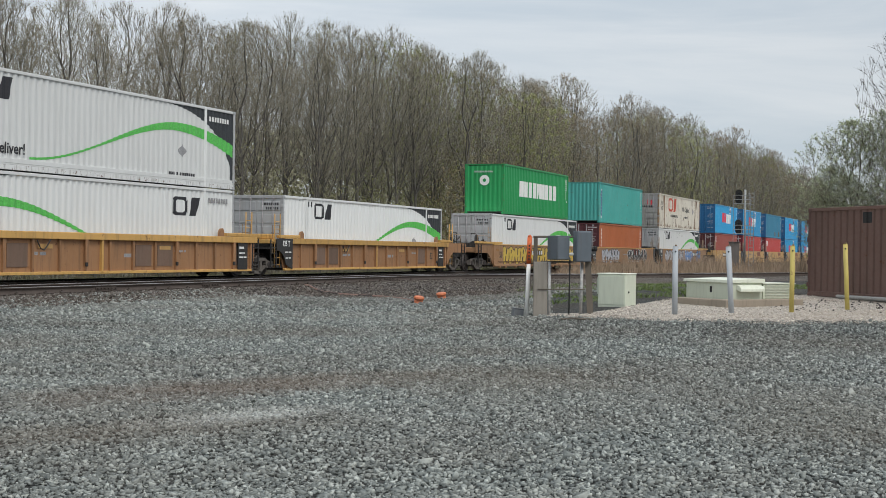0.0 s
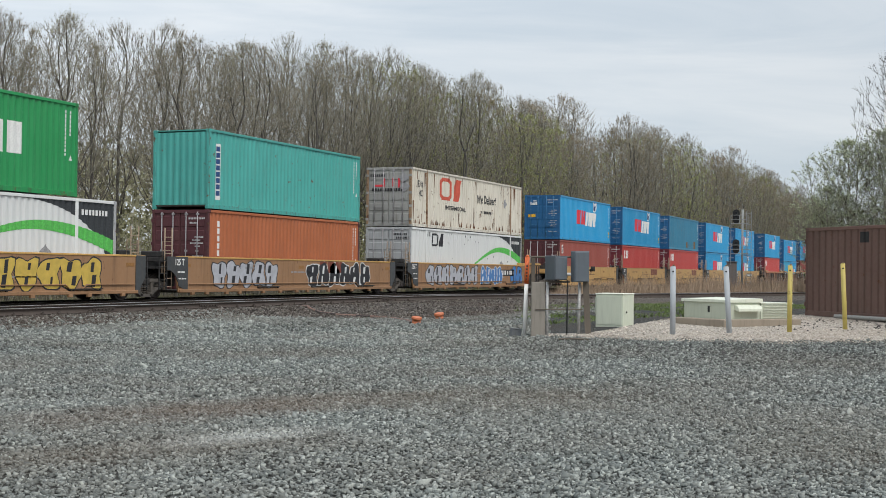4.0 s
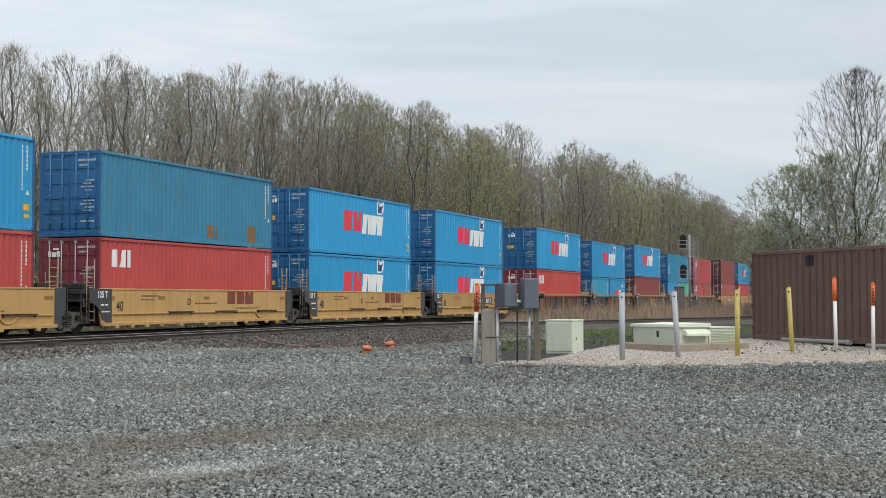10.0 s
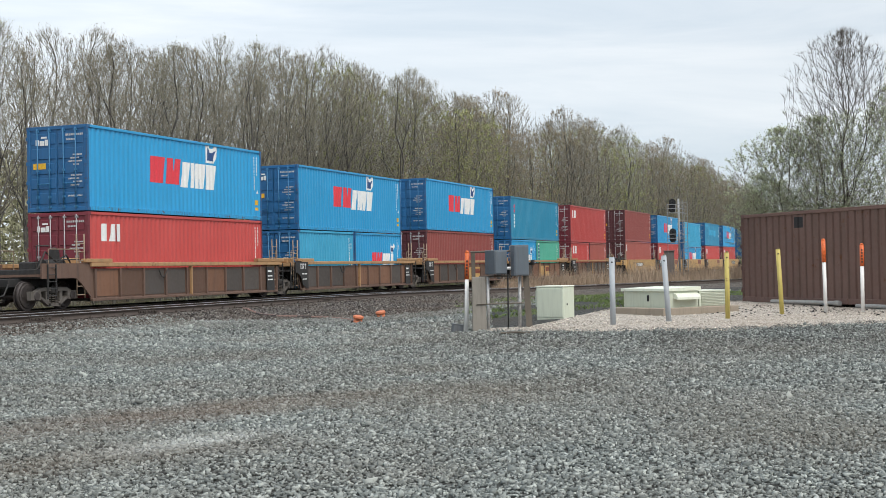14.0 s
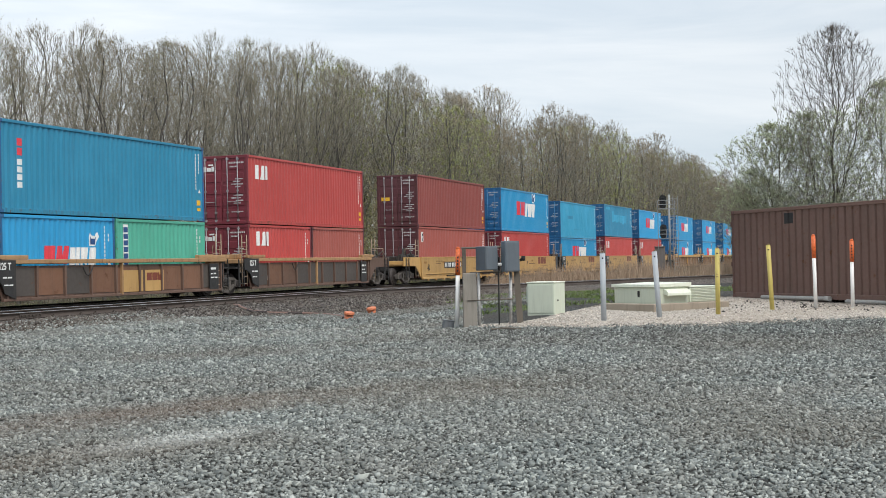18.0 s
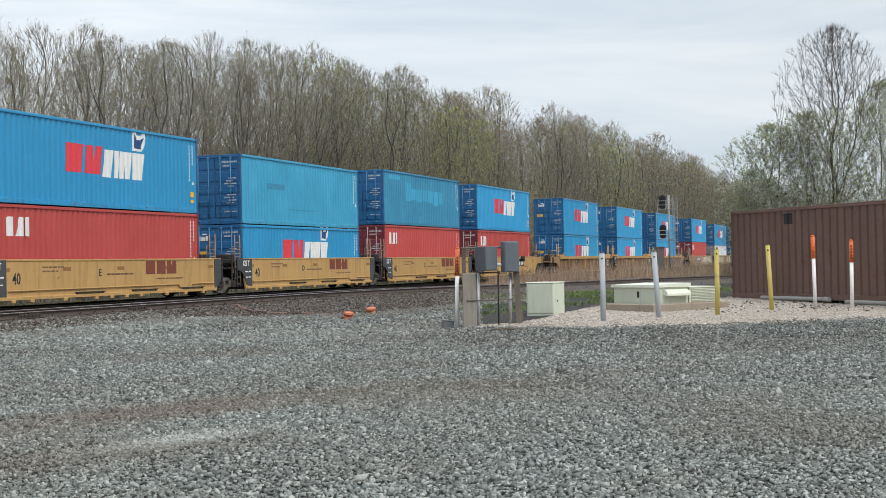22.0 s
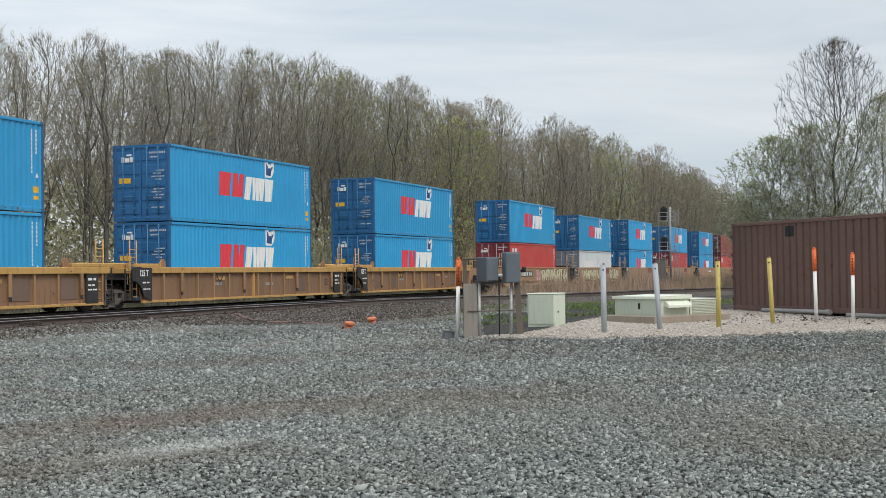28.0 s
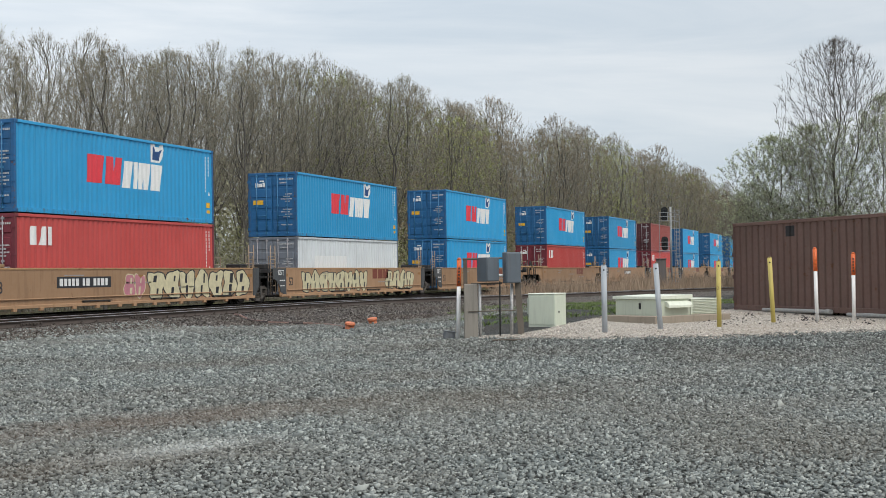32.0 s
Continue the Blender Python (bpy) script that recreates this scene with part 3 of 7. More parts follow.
box(bm, -0.012, 0.0, 0.62, 0.7, 0.36, 0.52, 0.004)
part("hatch_latch", bm, SLOT, vt)
bm = bmesh.new()
box(bm, 1.2, 2.3, 0.05, 1.6, 0.15, 0.58, 0.01)
ve = part("ventilator", bm, CAB, vt)
bm = bmesh.new()
box(bm, 1.18, 2.32, 0.03, 1.62, 0.58, 0.61, 0.006)
part("ventilator_lid", bm, CAB_LID, ve)
bm = bmesh.new()
box(bm, 1.26, 2.24, 0.0, 0.012, -0.016, 0.016, m=pose(0, 0.03, 0.22, 35))
sl = part("louvre", bm, CAB_LID, ve)
for i in range(1, 9):
    part_again(sl, ve, pose(0, 0, 0.04 * i))
stand(vt, 33.05, 6.34, 0)
vt.matrix_basis = pose(33.07, 6.22, gz(33.05, 6.34), 0, 0, -37)

# storage container with its lying pipe
RUSTBOX = paint("dull_rust_brown_storage_paint", (0.145, 0.083, 0.066), 0.75, dirt=0.5, rust=0.25)
OLDRUST = paint("darker_storage_frame_paint", (0.12, 0.062, 0.05), 0.75, dirt=0.5, rust=0.3)

pipe = thing("drain_pipe", "grey plastic pipe lying before the storage container", "pipe")
bm = bmesh.new()
tube(bm, (0, 0, 0), (2.9, 0, 0), 0.058, n=14, caps=False)
part("pipe_wall", bm, plain("dirty_white_pvc", (0.31, 0.305, 0.29), 0.6), pipe)
bm = bmesh.new()
tube(bm, (2.8, 0, 0), (3.0, 0, 0), 0.07, n=14)
part("socket", bm, plain("dirty_white_pvc", (0.31, 0.305, 0.29), 0.6), pipe)
pipe.matrix_basis = pose(38.6, 4.2, gz(38.6, 4.2) + 0.062, 0, 0, 222)
copy_thing(pipe, pose(36.0, 1.75, gz(36.0, 1.75) + 0.062, 0, 0, 224))

# orange caps with a cable
ORANGE_CAP = plain("faded_orange_plastic", (0.56, 0.17, 0.075), 0.6)
for x, y, tl in ((35.09, 15.64, 6), (37.96, 16.11, -8)):
    oc = thing("duct_cap", "faded orange plastic duct cap standing in ballast", "duct cap", "orange duct caps")
    bm = bmesh.new()
    tube(bm, (0, 0, -0.25), (0, 0, 0.135), 0.12, 0.13, n=18)
    part("sleeve", bm, ORANGE_CAP, oc)
    bm = bmesh.new()
    tube(bm, (0, 0, 0.13), (0, 0, 0.19), 0.155, n=18)
    tube(bm, (0, 0, 0.19), (0, 0, 0.205), 0.155, 0.11, n=18)
    part("cap", bm, ORANGE_CAP, oc)
    oc.matrix_basis = pose(x, y, gz(x, y) + 0.02, 0, 0, 25) @ pose(0, 0, 0, tl, -12, 0)
cb = thing("cable", "dusty red-brown cable lying across the ballast", "cable")
for k, off in enumerate((0.0, 0.16)):
    bm = bmesh.new()
    line = [(35.3, 15.75), (36.6, 16.6), (37.6, 17.5), (38.1, 18.3), (38.0, 19.0), (37.9, 19.6), (38.4, 20.4), (38.6, 21.1), (39.2, 21.7)]
    pts = []
    for i in range(33):
        f = i / 4
        j = min(7, int(f))
        x, y = (line[j][c] + (line[j + 1][c] - line[j][c]) * (f - j) for c in (0, 1))
        x, y = x + off * math.sin(3 * f), y + off * math.cos(2 * f)
        z = float(siding_rail(x)) - 0.215 - max(0.05, float(siding_rail(x)) - 0.215 - gz(x, y)) * float(np.interp(float(siding_y(x)) - y, [0.9, 1.75, 2.35, 4.81, 6.65], [0.0, 0.05, 0.62, 0.9, 1.0]))
        pts.append((x, y, z + 0.03))
    path_tube(bm, pts, 0.042, 6)
    part("strand", bm, plain("dusty_cable_sheath", (0.24, 0.15, 0.125), 0.8) if k == 0 else plain("black_cable_sheath", (0.04, 0.03, 0.028), 0.7), cb)
st = thing("stick", "dark piece of wood lying on the gravel", "stick")
bm = bmesh.new()
path_tube(bm, [(-0.3, 0, 0.03), (0.0, 0.03, 0.045), (0.34, 0.0, 0.03)], 0.022, 6)
part("stick_wood", bm, WOOD, st)
stand(st, 26.5, 8.2, -78)

# signal mast with two heads, beyond the siding
ALU = plain("aluminium_signal_paint", (0.34, 0.35, 0.35), 0.55, 0.3)
BLACK_SIG = plain("black_signal_paint", (0.015, 0.015, 0.016), 0.6)
sg = thing("railway_signal", "silver mast signal with two black heads", "signal")
bm = bmesh.new()
tube(bm, (0, 0, -0.6), (0, 0, 7.05), 0.085, n=10)
part("mast", bm, ALU, sg)
for z in (6.45, 3.95):
    bm = bmesh.new()
    pts = []
    for i in range(20):
        a = 2 * math.pi * i / 20
        pts.append((0.29 * math.cos(a), 0.29 * math.sin(a) + (0.30 if math.sin(a) > 0 else -0.30)))
    prism(bm, pts, -0.02, 0.02)
    hd = part("backboard", bm, BLACK_SIG, sg)
    hd.location = (-0.52, -0.2, z)
    for dz in (0.28, 0.0, -0.28):
        bm = bmesh.new()
        tube(bm, (0, -0.02, dz), (0, -0.28, dz), 0.105, n=12, caps=False)
        part("visor", bm, BLACK_SIG, hd)
        bm = bmesh.new()
        tube(bm, (0, -0.02, dz), (0, -0.04, dz), 0.09, n=12)
        part("lens", bm, plain("unlit_signal_glass", (0.03, 0.03, 0.035), 0.15), hd)
    for a, b in (((-0.95, -0.15, z - 0.6), (0.45, -0.15, z - 0.6)), ((-0.95, -0.65, z - 0.6), (0.45, -0.65, z - 0.6)), ((-0.95, -0.65, z + 0.1), (0.45, -0.65, z + 0.1)), ((-0.95, -0.65, z - 0.25), (0.45, -0.65, z - 0.25)),
                 ((-0.95, -0.65, z - 0.6), (-0.95, -0.65, z + 0.1)), ((0.45, -0.65, z - 0.6), (0.45, -0.65, z + 0.1)), ((-0.25, -0.65, z - 0.6), (-0.25, -0.65, z + 0.1)), ((-0.95, -0.15, z - 0.6), (-0.95, -0.65, z - 0.6)), ((0.45, -0.15, z - 0.6), (0.45, -0.65, z - 0.6)), ((0.45, -0.15, z + 0.1), (0.45, -0.65, z + 0.1))):
        bm = bmesh.new()
        tube(bm, a, b, 0.028, n=5)
        part("platform_bar", bm, ALU, sg)
bm = bmesh.new()
for dx in (0.32, 0.72):
    tube(bm, (dx, 0, 0.2), (dx, 0, 6.9), 0.028, n=5)
for i in range(22):
    tube(bm, (0.32, 0, 0.4 + 0.3 * i), (0.72, 0, 0.4 + 0.3 * i), 0.018, n=5)
for z in (1.5, 3.3, 5.2, 6.7):
    tube(bm, (0, 0, z), (0.72, 0, z), 0.02, n=5)
part("ladder", bm, ALU, sg)
for x in (-0.95, 0.45):
    bm = bmesh.new()
    tube(bm, (x, -0.65, 2.4), (x, -0.65, 6.5), 0.026, n=5)
    part("cage_upright", bm, ALU, sg)
bm = bmesh.new()
tube(bm, (0.0, 0.1, 2.6), (-0.35, -0.2, 0.4), 0.03, n=5)
part("brace", bm, ALU, sg)
SIG_X, SIG_Y = 111.0, 19.62
stand(sg, SIG_X, SIG_Y, -79.5)
rc = thing("relay_case", "tall grey-brown steel relay case below the signal", "relay case")
bm = bmesh.new()
box(bm, -0.42, 0.42, -0.35, 0.35, -0.1, 2.6, 0.02)
part("case_body", bm, paint("grey_brown_case_paint", (0.15, 0.13, 0.12), 0.6), rc)
bm = bmesh.new()
box(bm, -0.48, 0.48, -0.42, 0.42, 2.6, 2.68, 0.02)
part("case_roof", bm, paint("grey_brown_case_paint", (0.15, 0.13, 0.12), 0.6), rc)
stand(rc, SIG_X - 0.4, SIG_Y + 0.8, -79.5)

# ---- woods ----
BARK = plain("grey_brown_bark", (0.102, 0.094, 0.083), 0.9, grain=6.0, amount=0.35)
DARK_TWIG = plain("dark_grey_twig_bark", (0.115, 0.105, 0.095), 0.9, grain=3.0, amount=0.3)
TWIG = plain("olive_brown_twig_bark", (0.205, 0.190, 0.148), 0.9, grain=3.0, amount=0.3)


def leaf_mat(name, col, col2):
    m, n, l, bs = nodes_of(name)
    geo, info = n.new("ShaderNodeNewGeometry"), n.new("ShaderNodeObjectInfo")
    c = mixer(n, l, geo.outputs["Random Per Island"], col, col2)
    hs = n.new("ShaderNodeHueSaturation")
    vr = n.new("ShaderNodeMapRange")
    vr.inputs[3].default_value, vr.inputs[4].default_value = 0.7, 1.25
    l.new(info.outputs["Random"], vr.inputs[0])
    l.new(vr.outputs[0], hs.inputs["Value"])
    l.new(c, hs.inputs["Color"])
    l.new(hs.outputs[0], bs.inputs["Base Color"])
    bs.inputs["Roughness"].default_value = 0.75
    return m


BUDS = leaf_mat("tan_olive_spring_buds", (0.31, 0.305, 0.14), (0.23, 0.235, 0.10))
GREENS = leaf_mat("fresh_olive_green_leaves", (0.30, 0.345, 0.10), (0.34, 0.33, 0.14))
RUSSET = leaf_mat("russet_brown_catkins", (0.275, 0.195, 0.115), (0.23, 0.175, 0.10))
PALELEAF = leaf_mat("pale_silvery_young_leaves", (0.44, 0.48, 0.32), (0.27, 0.32, 0.16))


def rings(P0, P1, R0, R1, k):
    """Tapered k-sided tubes between two arrays of points; R1 = None closes each to a point."""
    n = len(P0)
    D = P1 - P0
    D = D / np.maximum(np.linalg.norm(D, axis=1, keepdims=True), 1e-6)
    ref = np.where(np.abs(D[:, 2:3]) > 0.9, np.array([[1.0, 0, 0]]), np.array([[0, 0, 1.0]]))
    S = np.cross(D, ref)
    S /= np.linalg.norm(S, axis=1, keepdims=True)
    U = np.cross(D, S)
    a = np.arange(k) * 2 * np.pi / k
    W = S[:, None] * np.cos(a)[None, :, None] + U[:, None] * np.sin(a)[None, :, None]
    A = P0[:, None] + W * np.asarray(R0)[:, None, None]
    base = np.arange(n)[:, None]
    j, j2 = np.arange(k), (np.arange(k) + 1) % k
    if R1 is None:
        V = np.concatenate([A, P1[:, None]], 1).reshape(-1, 3)
        o = base * (k + 1)
        F = np.stack([o + j, o + j2, np.broadcast_to(o + k, (n, k))], -1).reshape(-1, 3)
        return V, F
    B = P1[:, None] + W * np.asarray(R1)[:, None, None]
    V = np.concatenate([A, B], 1).reshape(-1, 3)
    o = base * 2 * k
    F1 = np.stack([o + j, o + j2, o + k + j2], -1).reshape(-1, 3)
    F2 = np.stack([o + j, o + k + j2, o + k + j], -1).reshape(-1, 3)
    return V, np.concatenate([F1, F2])


def grow(rng, height, points, base, reach, belly=0.6, foot=0.45, straight=0.34, rise=0.35, turn=2.6, dome=2.2, even=0.72, lean=0.02):
    """A tree grown towards points spread through a domed crown: each new point joins the branch that
    reaches it by the shortest way from the root, from below. Gives nodes, each one's parent and its thickness."""
    P, up, way = [], [], []
    d = np.array([rng.normal(0, lean), rng.normal(0, lean), 1.0])
    for i in range(11):
        q = d * height * (base + 0.30) * i / 10 + np.array([*rng.normal(0, 0.05, 2), -0.2 if i == 0 else 0.0])
        up.append(i - 1)
        way.append(0.0 if i == 0 else way[-1] + float(np.linalg.norm(q - P[-1])))
        P.append(q)
    first = len(P)
    z = base + (1 - base) * rng.random(points) ** even
    r = np.where(z > belly, np.maximum(0, 1 - (np.clip(z - belly, 0, 1) / (1 - belly)) ** dome) ** 0.55, foot + (1 - foot) * np.clip((z - base) / (belly - base), 0, 1))
    a = rng.uniform(0, 2 * np.pi, points)
    r = r * (1 + 0.16 * np.sin(2 * a + rng.uniform(0, 6)) + 0.13 * np.sin(3 * a + 5 * z + rng.uniform(0, 6)))
    q = rng.random(points) ** 0.62 * r * reach * height
    C = np.stack([q * np.cos(a), q * np.sin(a), z * height], -1)
    C = C[np.argsort(np.linalg.norm(C - np.array([0, 0, base * height * 0.8]), axis=1))]
    N = np.zeros((first + points, 3))
    N[:first] = P
    W = np.zeros(first + points)
    W[:first] = way
    H = np.zeros((first + points, 3))        # heading with which each node is reached
    H[:first, 2] = 1.0
    up = np.array(up + [0] * points)
    shut = N[:first, 2] < base * height * 0.75
    for i in range(points):
        k = first + i
        D = C[i] - N[:k]
        h = np.hypot(D[:, 0], D[:, 1])
        ln = np.sqrt(h * h + D[:, 2] ** 2)
        bend = np.maximum(0, 0.88 - np.einsum('ij,ij->i', D, H[:k]) / np.maximum(ln, 1e-6))
        cost = ln * (1 + turn * bend) + straight * W[:k] + 1.2 * np.maximum(0, rise * h - D[:, 2])
        cost[:first][shut] += 50
        j = int(np.argmin(cost))
        N[k], up[k], W[k] = C[i], j, W[j] + ln[j]
        H[k] = D[j] / max(1e-6, ln[j])
    load = np.zeros(len(N))
    kids = np.bincount(up[up >= 0], minlength=len(N))
    for k in range(len(N) - 1, -1, -1):
        load[k] += 1.0 if kids[k] == 0 else 0.15
        if up[k] >= 0:
            load[up[k]] += load[k]
    # wood straightens as it thickens: each fork is drawn between its parent and its strongest branch
    main = np.full(len(N), -1)
    for k in range(len(N)):
        p = up[k]
        if p >= 0 and (main[p] < 0 or load[k] > load[main[p]]):
            main[p] = k
    inner = np.nonzero((main >= 0) & (up >= 0))[0]
    for _ in range(2):
        N[inner] = 0.4 * N[inner] + 0.3 * (N[up[inner]] + N[main[inner]])
    return N, up, load, kids


def leaf_cloud(rng, centres, size, jitter):
    n = len(centres)
    C = centres + rng.normal(0, jitter, (n, 3))
    A = rng.normal(0, 1, (n, 3))
    A /= np.linalg.norm(A, axis=1, keepdims=True)
    B = np.cross(A, rng.normal(0, 1, (n, 3)))
    B /= np.maximum(np.linalg.norm(B, axis=1, keepdims=True), 1e-6)
    s = size * rng.uniform(0.6, 1.3, (n, 1))
    N = np.cross(A, B)
    V = np.stack([C - A * s, C + B * s * 0.45 + N * s * 0.15, C + A * s, C - B * s * 0.45 + N * s * 0.15], 1).reshape(-1, 3)
    F = np.arange(4 * n).reshape(n, 4)
    return V, np.concatenate([F[:, [0, 1, 2]], F[:, [0, 2, 3]]])


def tree_meshes(seed, height, points, base, reach, shoots, leaves, leaf_size, leaf, twig_mat=None, twig_r=0.0075, shoot=0.55, tufts=3.0, girth=1.0, leaf_top=1.0, leaf_low=0.0, **form):
    rng = np.random.default_rng(seed)
    N, up, load, kids = grow(rng, height, points, base, reach, **form)
    N[:, 2] *= height / N[:, 2].max()
    k = np.nonzero(up >= 0)[0]
    A, B = N[up[k]], N[k]
    R = np.maximum(0.0075 * girth * height * (load / load.max()) ** 0.47, twig_r)
    R0, R1 = np.minimum(R[up[k]], R[k] * 1.35), R[k]
    # each reach bows a little, as grown wood does
    M = (A + B) / 2 + rng.normal(0, 0.03, A.shape) * np.linalg.norm(B - A, axis=1, keepdims=True) - np.array([0, 0, 0.035]) * np.hypot(*(B - A)[:, :2].T)[:, None]
    RM = (R0 + R1) / 2
    big = R1 > 0.022
    parts = [rings(A[big], M[big], R0[big], RM[big], 5), rings(M[big], B[big], RM[big], R1[big], 5)]
    V = np.concatenate([p[0] for p in parts])
    trunk = quick_mesh("trunk", V, np.concatenate([parts[0][1], parts[1][1] + len(parts[0][0])]), [BARK], smooth=True)
    fine = ~big
    Va, Fa = rings(A[fine], M[fine], R0[fine], RM[fine], 3)
    Vm, Fm = rings(M[fine], B[fine], RM[fine], R1[fine], 3)
    # young shoots fan out from the thin wood, most of them at its ends
    ends = 1 + tufts * (kids[k[fine]] == 0)
    pick = rng.choice(np.nonzero(fine)[0], shoots, p=ends / ends.sum())
    f = rng.uniform(0.3, 1.0, (shoots, 1))
    E0 = M[pick] + (B - M)[pick] * f
    D = (B - A)[pick]
    D = D / np.maximum(np.linalg.norm(D, axis=1, keepdims=True), 1e-6)
    out = E0 - np.array([0, 0, height * 0.45])
    out /= np.linalg.norm(out, axis=1, keepdims=True)
    D = 0.7 * D + 0.5 * out + rng.normal(0, 0.40, D.shape) + np.array([0, 0, 0.2])
    D /= np.linalg.norm(D, axis=1, keepdims=True)
    E1 = E0 + D * shoot * rng.uniform(0.4, 1.2, (shoots, 1))
    Vb, Fb = rings(E0, E1, np.full(shoots, twig_r * 0.85), None, 3)
    ok = np.nonzero((E0[:, 2] <= leaf_top * height + 0.001) & (E0[:, 2] >= leaf_low * height))[0]
    pick = ok[rng.integers(0, len(ok), leaves)]
    at = E0[pick] + (E1 - E0)[pick] * rng.uniform(0.2, 1.05, (leaves, 1))
    Vc, Fc = leaf_cloud(rng, at, leaf_size, 0.04)
    sets = [(Va, Fa, 0), (Vm, Fm, 0), (Vb, Fb, 0), (Vc, Fc, 1)]
    off = np.cumsum([0] + [len(v) for v, _, _ in sets])
    V = np.concatenate([v for v, _, _ in sets])
    F = np.concatenate([q + o for (_, q, _), o in zip(sets, off)])
    idx = np.concatenate([np.full(len(q), m) for _, q, m in sets])
    return trunk, quick_mesh("crown", V, F, [twig_mat or TWIG, leaf], index=idx)


def plant(meshes, x, y, turn, scale, label, group="trees along the railway"):
    t = thing("tree", label, "tree", group)
    for nm, me in zip(("trunk", "crown"), meshes):
        ob = new(nm, me)
        ob.parent = t
    t.matrix_basis = Matrix.Translation((x, y, gz(x, y) - 0.05)) @ Matrix.Rotation(turn, 4, "Z") @ Matrix.Diagonal((scale[0], scale[0], scale[1], 1))
    return t


WOOD_KINDS = [
    (tree_meshes(1, 16.5, 850, 0.38, 0.20, 2500, 1500, 0.036, BUDS), "bare tall tree with tan spring buds"),
    (tree_meshes(2, 15.5, 900, 0.34, 0.215, 2700, 1800, 0.036, RUSSET, belly=0.66), "bare tree with russet catkins and rounded crown"),
    (tree_meshes(3, 17.5, 850, 0.42, 0.185, 2500, 1400, 0.036, BUDS, belly=0.68, rise=0.7), "bare tall tree with ascending branches"),
    (tree_meshes(4, 14.5, 750, 0.16, 0.215, 2000, 5200, 0.058, GREENS, leaf_top=0.9), "slender tree with fresh green leaves"),
    (tree_meshes(5, 16.0, 900, 0.36, 0.215, 2800, 1800, 0.036, RUSSET, belly=0.68), "bare brown tree with dense twigs"),
    (tree_meshes(6, 15.0, 750, 0.16, 0.225, 2000, 5200, 0.058, GREENS, leaf_top=0.92, belly=0.55), "leafing tree with olive green crown"),
    (tree_meshes(7, 15.5, 800, 0.2, 0.22, 2400, 4600, 0.05, RUSSET, belly=0.6), "tree with brown catkins and dense twigs"),
]
rw = random.Random(17)


def wood_row(y, x0, x1, step, kinds, zs):
    x = x0
    while x < x1:
        k = rw.choice(kinds)
        m, lab = WOOD_KINDS[k]
        h = zs(x) * (rw.uniform(0.95, 1.06) if x < 110 else rw.uniform(0.88, 1.10))
        s = h / (16.5, 15.5, 17.5, 14.5, 16.0, 15.0, 15.5)[k]
        plant(m, x + rw.uniform(-1, 1), y + rw.uniform(-1.6, 1.6), rw.uniform(0, 6.28), (s * rw.uniform(0.9, 1.1), s), lab)
        x += step * rw.uniform(0.7, 1.3)


def crest(x):
    """Height of the wood along the line."""
    return float(np.interp(x, [30, 55, 85, 110, 120, 135, 170, 210, 250, 330], [11.8, 12.9, 15.9, 16.6, 15.9, 18.2, 20.0, 20.8, 20.0, 19.6]))


wood_row(38.5, 30, 92, 2.9, (0, 2, 4, 1), crest)
wood_row(38.5, 92, 120, 3.6, (3, 5, 6, 3), crest)
wood_row(38.5, 120, 330, 4.6, (3, 6, 6, 5, 6, 1), lambda x: crest(x) * 0.95)
wood_row(44.5, 33, 130, 3.8, (0, 1, 2, 4, 5), lambda x: crest(x) * 1.1)
wood_row(45.5, 130, 330, 6.0, (3, 6, 5, 2, 4), lambda x: crest(x) * 1.05)
wood_row(52, 40, 170, 5.6, (0, 1, 2, 4), lambda x: crest(x) * 1.06)
wood_row(60, 50, 200, 9.0, (0, 2, 4, 1), lambda x: crest(x) * 1.06)
# the far end, where the line of the tracks runs out
for i in range(12):
    a = radians(3.0 + 0.55 * i + rw.uniform(-0.2, 0.2))
    r = rw.uniform(300, 400)
    k = rw.choice((3, 5, 1))
    m, lab = WOOD_KINDS[k]
    plant(m, r * math.cos(a), r * math.sin(a), rw.uniform(0, 6), (1.25, 1.0 + 0.25 * rw.random()), lab)

# the tall tree beyond the storage container, and its neighbours
BIG = tree_meshes(46, 18.2, 3600, 0.16, 0.20, 14000, 11500, 0.066, PALELEAF, leaf_top=0.66, belly=0.50, foot=0.75, dome=3.0, even=0.95, shoot=0.55, tufts=0.7, girth=1.05, twig_r=0.0085, twig_mat=DARK_TWIG)
plant(BIG, 104.6, 5.7, 0.4, (1.12, 1.05), "tall broad tree with sparse pale young leaves", "trees beyond the storage container")
BIG2 = tree_meshes(41, 13.0, 1500, 0.12, 0.27, 5500, 11000, 0.066, PALELEAF, belly=0.5, foot=0.7, twig_r=0.009)
for x, y, a, s, h in ((107.0, 2.3, 1.4, 1.0, 1.14), (106.5, 10.6, 3.0, 1.2, 0.92), (98.0, -2.6, 4.0, 1.0, 1.05), (112.0, 11.6, 5.0, 0.8, 0.62), (103.6, 7.6, 2.2, 1.0, 0.95), (105.0, 12.0, 1.9, 0.75, 0.64)):
    plant(BIG2, x, y, a, (s, h), "broad tree with pale young leaves", "trees beyond the storage container")

